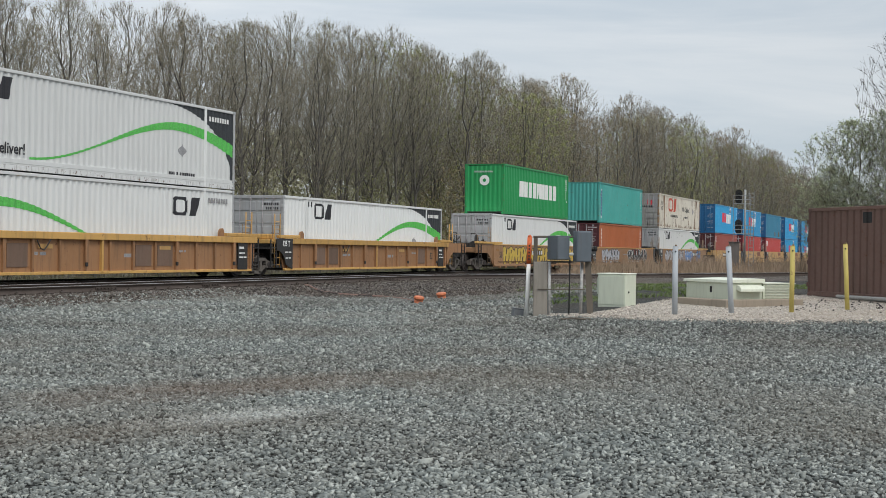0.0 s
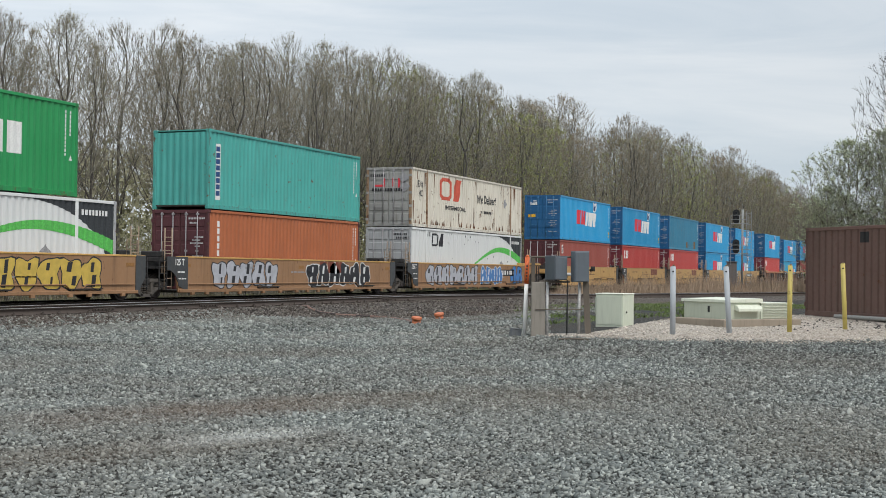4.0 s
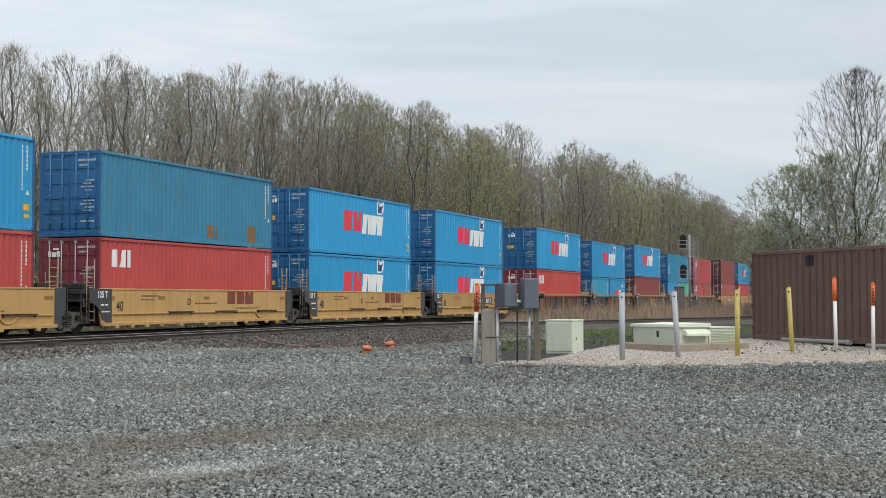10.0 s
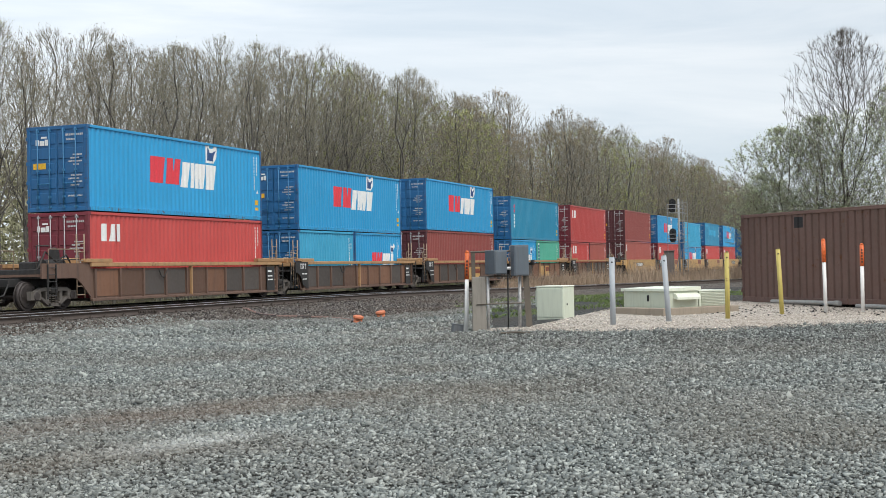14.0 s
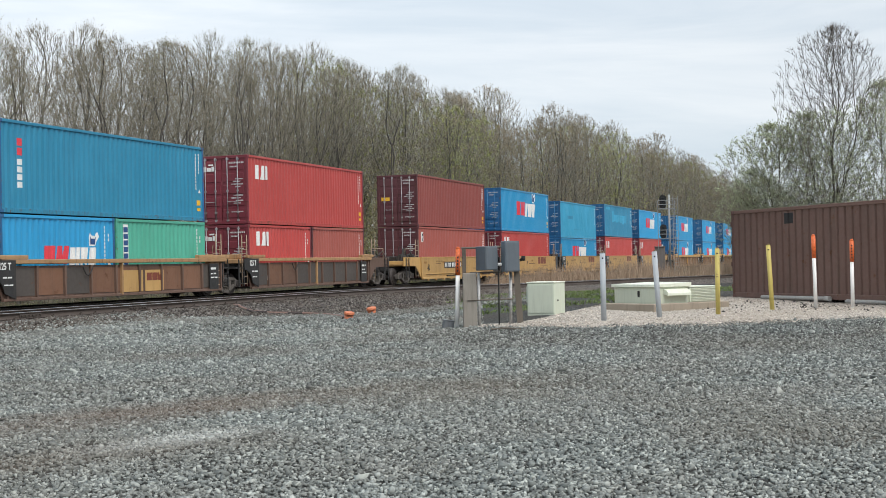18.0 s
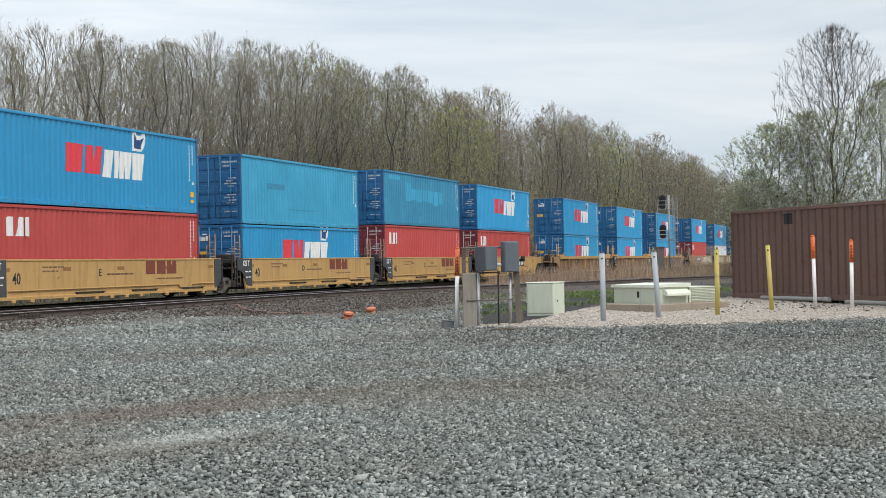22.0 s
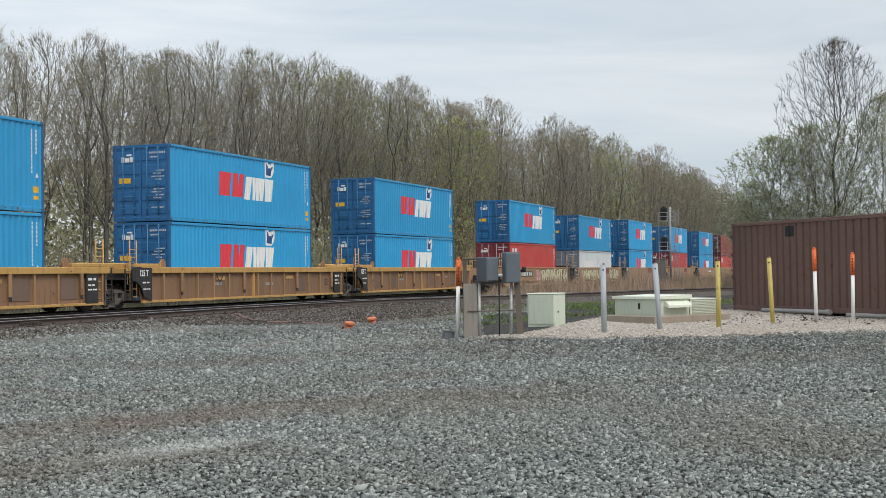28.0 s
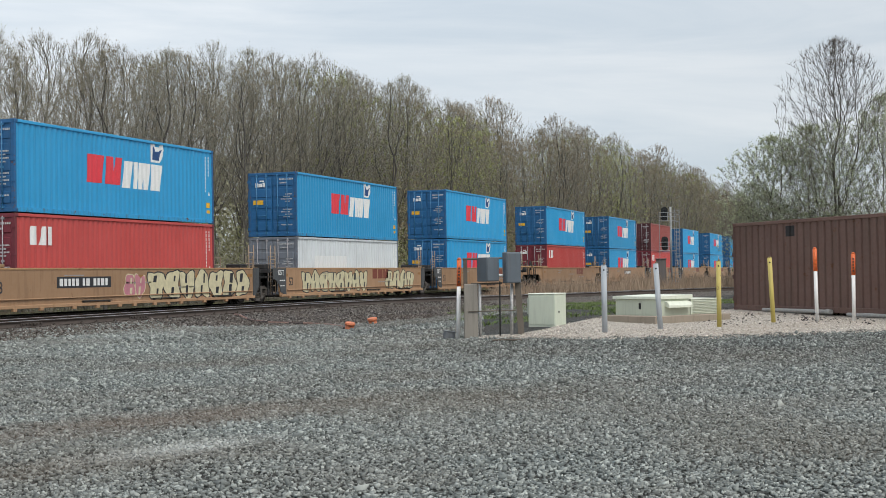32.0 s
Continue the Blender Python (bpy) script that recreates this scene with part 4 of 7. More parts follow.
# understorey, reeds and grass: too many to count
def blades(seed, xs, ys, zs, hs, lean, width):
    rng = np.random.default_rng(seed)
    n = len(xs)
    P = np.stack([xs, ys, zs], -1)
    a = rng.uniform(0, 6.28, n)
    W = np.stack([np.cos(a), np.sin(a), np.zeros(n)], -1) * width * rng.uniform(0.6, 1.3, (n, 1))
    L = np.stack([rng.normal(0, lean, n), rng.normal(0, lean, n), np.ones(n)], -1) * hs[:, None]
    bend = np.stack([rng.normal(0, lean, n), rng.normal(0, lean, n), np.zeros(n)], -1) * hs[:, None]
    V = np.stack([P - W, P + W, P + L * 0.55 + W * 0.7, P + L * 0.55 - W * 0.7, P + L + bend], 1).reshape(-1, 3)
    o = np.arange(n)[:, None] * 5
    F = np.concatenate([o + np.array([[0, 1, 2]]), o + np.array([[0, 2, 3]]), o + np.array([[3, 2, 4]])])
    return V, F


rg = np.random.default_rng(5)
REED = leaf_mat("dry_tan_reed", (0.43, 0.32, 0.225), (0.33, 0.235, 0.16))
GRASS = leaf_mat("spring_green_grass", (0.125, 0.205, 0.045), (0.175, 0.215, 0.07))
n = 24000
xs = 64 + 170 * rg.random(n) ** 1.15
lo = np.maximum(siding_y(xs) + 2.2, -30)
ys = lo + (24.6 - lo) * rg.random(n)
keep = (24.6 - lo > 0.4)
xs, ys = xs[keep], ys[keep]
clump = 0.75 + 0.35 * np.sin(xs * 0.35 + 2 * np.sin(ys * 0.5))
grow_in = np.clip((xs - 62) / 26, 0.18, 1)
V, F = blades(1, xs, ys, ground_z(xs, ys) - 0.02, rg.uniform(0.9, 1.8, len(xs)) * clump * grow_in + 0.1, 0.16, 0.016)
tagged(new("dry_reeds", quick_mesh("dry_reeds", V, F, [REED])), "belt of dry tan reeds between the tracks", "reeds", kind="stuff")
n = 26000
xs = rg.uniform(33, 72, n)
ys = rg.uniform(7.5, 19.5, n)
keep = (ys < siding_y(xs) - 4.2) & (np.sin(xs * 0.9 + 1.7 * np.sin(ys * 0.8)) + np.sin(ys * 1.3 + xs * 0.4) > -0.2) & (np.hypot(xs, ys) > 36.5 + 1.5 * np.sin(ys)) & (np.degrees(np.arctan2(ys, xs)) < 18.2 + 1.6 * np.sin(xs * 1.9))
xs, ys = xs[keep], ys[keep]
V, F = blades(2, xs, ys, ground_z(xs, ys) - 0.01, rg.uniform(0.05, 0.14, len(xs)), 0.5, 0.017)
tagged(new("grass_patch", quick_mesh("grass_patch", V, F, [GRASS])), "patchy green spring grass behind the cabinets", "grass", kind="stuff")
def shrubs(name, seed, places, per, leaf_size, mat, label, twig=True):
    """Loose leafing shrubs: shoots fanning up from each foot, with small leaves along them."""
    rng = np.random.default_rng(seed)
    P0, P1 = [], []
    for x, y, h, r in places:
        n = 26
        a = rng.uniform(0, 6.28, n)
        q = rng.random(n) ** 0.6 * r
        foot = np.stack([x + 0.25 * q * np.cos(a), y + 0.25 * q * np.sin(a), np.full(n, gz(x, y))], -1)
        top = np.stack([x + q * np.cos(a), y + q * np.sin(a), gz(x, y) + h * rng.uniform(0.55, 1.0, n) * np.sqrt(np.maximum(0.15, 1 - 0.75 * (q / r) ** 2))], -1)
        P0.append(foot)
        P1.append(top)
    P0, P1 = np.concatenate(P0), np.concatenate(P1)
    V, F = rings(P0, P1, np.full(len(P0), 0.02), None, 3)
    k = rng.integers(0, len(P0), per * len(places))
    f = rng.random((len(k), 1)) ** 0.6
    C = P0[k] + (P1 - P0)[k] * (0.15 + 0.85 * f) + rng.normal(0, 0.38, (len(k), 3))
    Vc, Fc = leaf_cloud(rng, C, leaf_size, 0.12)
    idx = np.concatenate([np.zeros(len(F)), np.ones(len(Fc))])
    return tagged(new(name, quick_mesh(name, np.concatenate([V, Vc]), np.concatenate([F, Fc + len(V)]), [TWIG, mat], index=idx)), label, "shrubs", kind="stuff")


HAZE_BROWN = leaf_mat("tan_olive_shrub_leaves", (0.27, 0.26, 0.13), (0.22, 0.225, 0.105))
HAZE_GREEN = leaf_mat("olive_green_shrub_leaves", (0.28, 0.315, 0.10), (0.31, 0.285, 0.135))
DEEP_GREEN = leaf_mat("dull_green_shrub_leaves", (0.115, 0.14, 0.05), (0.16, 0.165, 0.065))
shrubs("brown_shrubs", 31, [(28 + 62 * rw.random(), 35.5 + 14 * rw.random(), rw.uniform(4.5, 9.5), rw.uniform(1.6, 2.8)) for i in range(90)], 360, 0.075, HAZE_BROWN, "tan leafing shrubs along the edge of the wood")
shrubs("russet_shrubs", 34, [(85 + 235 * rw.random() ** 1.2, 34.5 + 9 * rw.random(), rw.uniform(6.0, 13.0), rw.uniform(2.4, 4.4)) for i in range(75)], 1000, 0.095, leaf_mat("russet_shrub_buds", (0.33, 0.26, 0.155), (0.28, 0.235, 0.13)), "russet brown shrubs along the wood")
shrubs("green_shrubs", 32, [(80 + 240 * rw.random() ** 1.2, 34.5 + 9 * rw.random(), rw.uniform(6.0, 13.5), rw.uniform(2.4, 4.4)) for i in range(75)], 1000, 0.105, HAZE_GREEN, "olive green leafing shrubs along the wood")
shrubs("bank_shrubs", 35, [(96 + 7 * rw.random(), -7 + 12 * rw.random(), rw.uniform(3.8, 6.6), rw.uniform(1.8, 3.0)) for i in range(30)], 1900, 0.08, leaf_mat("dull_olive_brown_shrub_leaves", (0.17, 0.16, 0.075), (0.20, 0.155, 0.09)), "olive brown shrubs behind the storage container")
shrubs("far_shrubs", 33, [(102 + 8 * rw.random(), -4 + 16.5 * rw.random(), rw.uniform(4.0, 8.0), rw.uniform(2.0, 3.2)) for i in range(60)], 2200, 0.085, DEEP_GREEN, "dull green shrubs beyond the storage container")
n = 30000
xs = 26 + 110 * rg.random(n)
ys = 30.2 + 4.5 * rg.random(n)
V, F = blades(7, xs, ys, ground_z(xs, ys) - 0.02, rg.uniform(0.15, 0.6, n), 0.3, 0.016)
tagged(new("trackside_grass", quick_mesh("trackside_grass", V, F, [leaf_mat("pale_mixed_grass", (0.30, 0.30, 0.15), (0.18, 0.22, 0.08))])), "pale rough grass beyond the main track", "grass", kind="stuff")
n = 105000
xs = 30 + 330 * rg.random(n) ** 1.2
ys = 50 + 26 * rg.random(n)
C = np.stack([xs, ys, np.interp(xs, [30, 80, 130, 360], [7.5, 10, 15, 17]) * rg.random(n) ** np.interp(xs, [60, 130], [1.15, 0.85])], -1)
V, F = leaf_cloud(rg, C, 0.30, 0.2)
tagged(new("thicket", quick_mesh("thicket", V, F, [leaf_mat("brown_thicket", (0.33, 0.315, 0.21), (0.28, 0.28, 0.165))])), "brown thicket deep in the wood", "thicket", kind="stuff")

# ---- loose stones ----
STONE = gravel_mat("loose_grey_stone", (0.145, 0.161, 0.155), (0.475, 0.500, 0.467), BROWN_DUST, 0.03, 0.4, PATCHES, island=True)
RUST_STONE = gravel_mat("loose_ballast_stone", (0.045, 0.038, 0.034), (0.30, 0.275, 0.25), (0.13, 0.095, 0.07), 0.03, 0.4, island=True)


def shoulder_z(x, y):
    """Height of the siding's shoulder on the near side."""
    top, g, o = siding_rail(x) - 0.215, ground_z(x, y), siding_y(x) - y
    h = np.maximum(0.05, top - g)
    return top - h * np.interp(o, [0.9, 1.75, 2.35, 4.81, 6.65], [0.0, 0.05, 0.62, 0.9, 1.0])


def stones(name, seed, n, r0, r1, a0, a1, size, label, power=1.0, flat=1.0, mat=None, where=None, fine=False):
    """Crushed stones lying on the lot, cut from rough boxes, in a fan of ground before the camera."""
    rng = np.random.default_rng(seed)
    r = np.sqrt(r0 ** 2 + (r1 ** 2 - r0 ** 2) * rng.random(n) ** power)
    a = np.radians(rng.uniform(a0, a1, n))
    x, y = r * np.cos(a), r * np.sin(a)
    if where is not None:
        x, y = where(rng, n)
    else:
        deg = np.degrees(a)
        lot = (deg > 18.6) | (r < pad_edge(deg) + 0.35 * rng.normal(0, 1, n))
        x, y, n = x[lot], y[lot], int(lot.sum())
    # a rough slab, wider above than below
    k = 5 if fine else 4
    w = np.arange(k) * 2 * np.pi / k
    ring = np.stack([np.cos(w), np.sin(w)], -1)
    base = np.concatenate([np.c_[ring * 0.55, np.full(k, -0.9)], np.c_[ring, np.full(k, 0.5)]])
    tri = [(i, (i + 1) % k, k + (i + 1) % k) for i in range(k)] + [(i, k + (i + 1) % k, k + i) for i in range(k)] + [(k, k + i, k + i + 1) for i in range(1, k - 1)]
    tri = np.array(tri)
    B = base[None] * rng.uniform(0.8, 1.15, (n, 2 * k, 1)) + rng.normal(0, 0.16, (n, 2 * k, 3))
    s = size * np.exp(rng.normal(0, 0.28, n))
    B = B * s[:, None, None] * np.stack([rng.uniform(0.8, 1.5, n), rng.uniform(0.6, 1.05, n), rng.uniform(0.4, 0.8, n) * flat], -1)[:, None]
    t, u = rng.uniform(0, 6.28, n), rng.normal(0, 0.42, n)
    c, sn = np.cos(t), np.sin(t)
    cu, su = np.cos(u), np.sin(u)
    X, Y, Z = B[..., 0], B[..., 1], B[..., 2]
    X, Z = X * cu[:, None] + Z * su[:, None], -X * su[:, None] + Z * cu[:, None]
    X, Y = X * c[:, None] - Y * sn[:, None], X * sn[:, None] + Y * c[:, None]
    V = np.stack([X + x[:, None], Y + y[:, None], Z + (np.maximum(ground_z(x, y), shoulder_z(x, y)) + s * rng.uniform(0.3, 0.75, n))[:, None]], -1).reshape(-1, 3)
    F = (np.arange(n)[:, None, None] * 2 * k + tri[None]).reshape(-1, 3)
    return tagged(new(name, quick_mesh(name, V, F, [mat or STONE])), label, "gravel", kind="stuff")


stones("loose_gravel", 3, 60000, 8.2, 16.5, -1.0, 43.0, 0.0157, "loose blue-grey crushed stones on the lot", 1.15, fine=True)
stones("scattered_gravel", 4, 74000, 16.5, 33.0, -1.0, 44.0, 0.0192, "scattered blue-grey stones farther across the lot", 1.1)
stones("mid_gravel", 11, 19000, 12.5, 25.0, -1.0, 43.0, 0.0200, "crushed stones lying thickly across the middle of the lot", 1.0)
stones("larger_stones", 5, 130, 8.2, 24.0, -1.0, 43.0, 0.036, "larger dark stones lying on the gravel", fine=True)


def brown_reach(x):
    """How far the brown ballast reaches out from the siding's middle."""
    return 2.1 + np.clip(x - 33.5, 0, 7) * 0.95


def on_shoulder(rng, n):
    x = 22 + 40 * rng.random(n) ** 0.9
    return x, siding_y(x) - 1.0 - (brown_reach(x) - 0.8) * rng.random(n) ** 0.9


def below_shoulder(rng, n):
    r, a = np.sqrt(rng.uniform(28.0 ** 2, 50.0 ** 2, n)), np.radians(rng.uniform(18.2, 44.0, n))
    x, y = r * np.cos(a), r * np.sin(a)
    return x, np.minimum(y, siding_y(x) - brown_reach(x) + 0.8 * rng.random(n) - 2.5 * rng.random(n) * (y > siding_y(x) - brown_reach(x)))


stones("verge_gravel", 7, 36000, 32.0, 42.0, 14.0, 33.0, 0.031, "grey stones between the lot and the siding", where=below_shoulder)
stones("ballast_stones", 6, 26000, 0, 1, 0, 1, 0.030, "brown-stained ballast stones on the siding's shoulder", mat=RUST_STONE, where=on_shoulder)
def on_pad(rng, n):
    a = rng.uniform(-2, 18.4, n)
    e, f = pad_edge(a) - 0.2, np.maximum(pad_far(a) - 0.3, pad_edge(a) + 0.9)
    r = e + (f - e) * rng.random(n)
    return r * np.cos(np.radians(a)), r * np.sin(np.radians(a))


def pad_back(rng, n):
    a = rng.uniform(1.5, 9.0, n)
    r = 37.5 - 5.5 * rng.random(n) ** 1.6
    return r * np.cos(np.radians(a)), r * np.sin(np.radians(a))


PALE_STONE = gravel_mat("loose_pale_limestone", (0.26, 0.235, 0.205), (0.82, 0.75, 0.66), (0.42, 0.34, 0.26), 0.03, 0.4, island=True)
stones("pale_stones", 9, 24000, 0, 1, 0, 1, 0.0155, "pale limestone chips on the pad", mat=PALE_STONE, where=on_pad)
stones("dark_debris", 8, 260, 0, 1, 0, 1, 0.026, "dark lumps scattered over the pale pad", where=pad_back, mat=plain("dark_clinker", (0.035, 0.03, 0.028), 0.9))

# ---- the train: containers ----
RAIL = 0.49            # top of rail over the lot
W2 = 1.219
HC, STD = 2.896, 2.591
WHITE_MARK = plain("white_marking_paint", (0.78, 0.78, 0.76), 0.6, amount=0.1)
RED_MARK = plain("red_logo_paint", (0.72, 0.05, 0.07), 0.55, amount=0.12)
NAVY_MARK = plain("navy_logo_paint", (0.02, 0.07, 0.20), 0.55)
BLACK_MARK = plain("black_marking_paint", (0.025, 0.025, 0.03), 0.6)
GREY_MARK = plain("grey_marking_paint", (0.30, 0.30, 0.31), 0.6)
YELLOW_MARK = plain("yellow_decal", (0.75, 0.42, 0.03), 0.5)
GREEN_MARK = plain("green_wave_paint", (0.10, 0.48, 0.09), 0.5)
ROD = plain("dull_galvanised_rod", (0.33, 0.32, 0.33), 0.55, 0.25)
BLUE_ROD = plain("blue_painted_rod", (0.045, 0.19, 0.36), 0.5)
STEEL_DARK = paint("dark_running_gear_steel", (0.035, 0.031, 0.028), 0.75, dirt=0.5, dirt_col=(0.07, 0.05, 0.035))


def wave(length, z0, z1, depth=0.036, period=0.278, y=-W2 + 0.024, flat=0.26):
    """A trapezoid-corrugated sheet along x, standing from z0 to z1."""
    bm = bmesh.new()
    n = max(2, round(length / period))
    p = length / n
    xs = []
    for i in range(n):
        x = -length / 2 + i * p
        run = (0.98 - flat) / 3
        xs += [(x, 0), (x + flat * p, 0), (x + (flat + run) * p, depth), (x + (flat + 2 * run) * p, depth)]
    xs.append((length / 2, 0))
    lo = [bm.verts.new((x, y + d, z0)) for x, d in xs]
    hi = [bm.verts.new((x, y + d, z1)) for x, d in xs]
    for i in range(len(xs) - 1):
        bm.faces.new((lo[i], lo[i + 1], hi[i + 1], hi[i]))
    return bm


TURN = Matrix.Rotation(math.pi, 4, "Z")


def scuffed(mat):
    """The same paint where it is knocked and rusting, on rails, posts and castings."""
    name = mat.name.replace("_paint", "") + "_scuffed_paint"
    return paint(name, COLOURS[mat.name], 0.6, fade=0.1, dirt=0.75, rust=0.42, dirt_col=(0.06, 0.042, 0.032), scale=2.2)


def container(label, mat, length, height, doors=True, posts=(), door_mat=None, width=2.438, period=0.278, flat=0.26, depth=0.042, group="shipping containers on the train"):
    """A steel box with corrugated walls, frame, castings, doors and lock rods; its origin lies in the middle of its base."""
    c = thing("shipping_container", label, "container", group)
    hl, hw = length / 2, width / 2
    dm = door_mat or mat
    WAVES[c.name] = (length - 0.22, (length - 0.22) / max(2, round((length - 0.22) / period)), flat, depth)
    s = part("side_wall", wave(length - 0.22, 0.15, height - 0.1, period=period, flat=flat, depth=depth), mat, c)
    part_again(s, c, TURN)
    e = part("end_wall", wave(2 * hw - 0.2, 0.15, height - 0.1, y=-hl + 0.02), mat, c)
    e.matrix_basis = Matrix.Rotation(radians(90), 4, "Z")
    bm = bmesh.new()
    box(bm, -hl + 0.05, hl - 0.05, -hw + 0.03, hw - 0.03, height - 0.05, height - 0.012)
    part("roof", bm, mat, c)
    bm = bmesh.new()
    box(bm, -hl + 0.05, hl - 0.05, -hw + 0.05, hw - 0.05, 0.09, 0.15)
    part("floor", bm, STEEL_DARK, c)
    bm = bmesh.new()
    box(bm, -hl + 0.1, hl - 0.1, -hw, -hw + 0.07, height - 0.1, height - 0.004, 0.008)
    t = part("top_rail", bm, mat, c)
    part_again(t, c, TURN)
    bm = bmesh.new()
    box(bm, -hl + 0.1, hl - 0.1, -hw, -hw + 0.06, 0.01, 0.16, 0.008)
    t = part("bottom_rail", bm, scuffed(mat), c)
    part_again(t, c, TURN)
    bm = bmesh.new()
    box(bm, -hl + 0.002, -hl + 0.11, -hw + 0.002, -hw + 0.13, 0.1, height - 0.1, 0.015)
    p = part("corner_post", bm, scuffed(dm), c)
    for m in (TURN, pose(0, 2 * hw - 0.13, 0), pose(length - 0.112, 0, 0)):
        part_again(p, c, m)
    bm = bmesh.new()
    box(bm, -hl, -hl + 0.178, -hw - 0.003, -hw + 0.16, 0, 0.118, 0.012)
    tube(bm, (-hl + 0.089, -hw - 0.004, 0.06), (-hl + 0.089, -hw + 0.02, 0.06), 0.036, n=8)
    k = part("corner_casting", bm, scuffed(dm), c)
    for m in (pose(0, 0, height - 0.118), TURN, pose(0, 0, height - 0.118) @ TURN,
              pose(0, 2 * hw - 0.157, 0), pose(0, 2 * hw - 0.157, height - 0.118), pose(length - 0.178, 0, 0), pose(length - 0.178, 0, height - 0.118)):
        part_again(k, c, m)
    for x in posts:
        bm = bmesh.new()
        box(bm, x - 0.07, x + 0.07, -hw - 0.004, -hw + 0.1, 0.02, height - 0.02, 0.012)
        part("side_post", bm, mat, c)
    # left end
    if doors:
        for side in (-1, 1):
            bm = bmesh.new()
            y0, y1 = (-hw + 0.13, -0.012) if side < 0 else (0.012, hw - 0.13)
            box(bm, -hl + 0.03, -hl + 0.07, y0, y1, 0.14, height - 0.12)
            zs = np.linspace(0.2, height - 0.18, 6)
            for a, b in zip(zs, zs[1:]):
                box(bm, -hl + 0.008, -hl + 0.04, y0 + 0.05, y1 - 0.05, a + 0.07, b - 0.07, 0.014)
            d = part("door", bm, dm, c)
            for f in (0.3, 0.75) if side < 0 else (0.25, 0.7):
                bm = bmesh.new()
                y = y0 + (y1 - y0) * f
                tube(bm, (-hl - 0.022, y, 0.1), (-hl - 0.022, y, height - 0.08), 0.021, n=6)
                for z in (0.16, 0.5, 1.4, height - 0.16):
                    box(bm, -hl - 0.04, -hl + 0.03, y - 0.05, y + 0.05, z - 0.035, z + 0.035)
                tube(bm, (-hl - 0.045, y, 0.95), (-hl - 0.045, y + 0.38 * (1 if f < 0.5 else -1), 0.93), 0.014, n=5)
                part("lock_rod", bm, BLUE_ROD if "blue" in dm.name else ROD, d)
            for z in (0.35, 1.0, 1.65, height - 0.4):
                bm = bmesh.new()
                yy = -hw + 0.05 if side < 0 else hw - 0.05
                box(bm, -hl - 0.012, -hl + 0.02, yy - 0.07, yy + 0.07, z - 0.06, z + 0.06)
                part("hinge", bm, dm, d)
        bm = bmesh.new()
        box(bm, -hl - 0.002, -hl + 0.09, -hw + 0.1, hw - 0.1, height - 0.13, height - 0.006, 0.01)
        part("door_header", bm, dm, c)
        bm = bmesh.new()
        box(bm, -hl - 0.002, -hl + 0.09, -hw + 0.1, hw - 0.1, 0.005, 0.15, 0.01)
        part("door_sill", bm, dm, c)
    else:
        w = part_again(e, c, Matrix.Rotation(radians(-90), 4, "Z"))
    return c


WAVES = {}             # sheet length, pitch, flat share and depth of each container's wall


def groove(w, x):
    """How far the corrugated wall lies back at x."""
    length, p, flat, depth = w
    f = ((x + length / 2) / p) % 1.0
    run = (0.98 - flat) / 3
    return depth * float(np.interp(f, [0, flat, flat + run, flat + 2 * run, 1.0], [0, 0, 1, 1, 0]))


def shapes(name, polys, mat, parent, y, shear=0.0, depth=0.004, label=""):
    """Painted shapes: outlines of (x, z) on the near side wall; wide ones follow its corrugation."""
    w = WAVES.get(parent.name) or (parent.parent and WAVES.get(parent.parent.name))
    bm = bmesh.new()
    for q in polys:
        q = [(x + shear * z, z) for x, z in q]
        x0, x1 = min(x for x, z in q), max(x for x, z in q)
        if not w or x1 - x0 < 0.2:
            prism(bm, q, y - depth, y)
            continue
        sheet_bm = bmesh.new()
        sheet_bm.faces.new([sheet_bm.verts.new((x, 0, z)) for x, z in q])
        length, p, flat, deep = w
        run = (0.98 - flat) / 3
        for i in range(int((x0 + length / 2) / p) - 1, int((x1 + length / 2) / p) + 2):
            for f in (0, flat, flat + run, flat + 2 * run):
                cut = -length / 2 + (i + f) * p
                if x0 + 0.002 < cut < x1 - 0.002:
                    bmesh.ops.bisect_plane(sheet_bm, geom=sheet_bm.verts[:] + sheet_bm.edges[:] + sheet_bm.faces[:], plane_co=(cut, 0, 0), plane_no=(1, 0, 0))
        made = {v: bm.verts.new((v.co.x, y - 0.0015 + groove(w, v.co.x), v.co.z)) for v in sheet_bm.verts}
        for face in sheet_bm.faces:
            bm.faces.new([made[v] for v in face.verts])
        sheet_bm.free()
    return part(name, bm, mat, parent, label)


def rect(x0, x1, z0, z1):
    return [(x0, z0), (x1, z0), (x1, z1), (x0, z1)]


FACE = -W2 + 0.0215


def bars(x0, x1, z, h, rng, gap=0.35):
    """Illegible writing as a row of bars."""
    out, x = [], x0
    while x < x1 - 0.02:
        w = min(h * rng.uniform(0.5, 0.8), x1 - x)
        out.append(rect(x, x + w, z - h / 2, z + h / 2))
        x += w + h * (gap if rng.random() > 0.2 else 0.9)
    return out


def words(name, parent, x0, x1, z, h, mat, y, rng):
    """A line of small illegible writing: one plain bar for each word."""
    x = x0
    while x < x1 - 0.05:
        w = min(h * rng.uniform(2.2, 4.5), x1 - x)
        shapes(name, [rect(x, x + w, z - h * 0.42, z + h * 0.42)], mat, parent, y)
        x += w + h * 0.8


FAINT_MARK = plain("weathered_white_stencil", (0.50, 0.50, 0.50), 0.6)


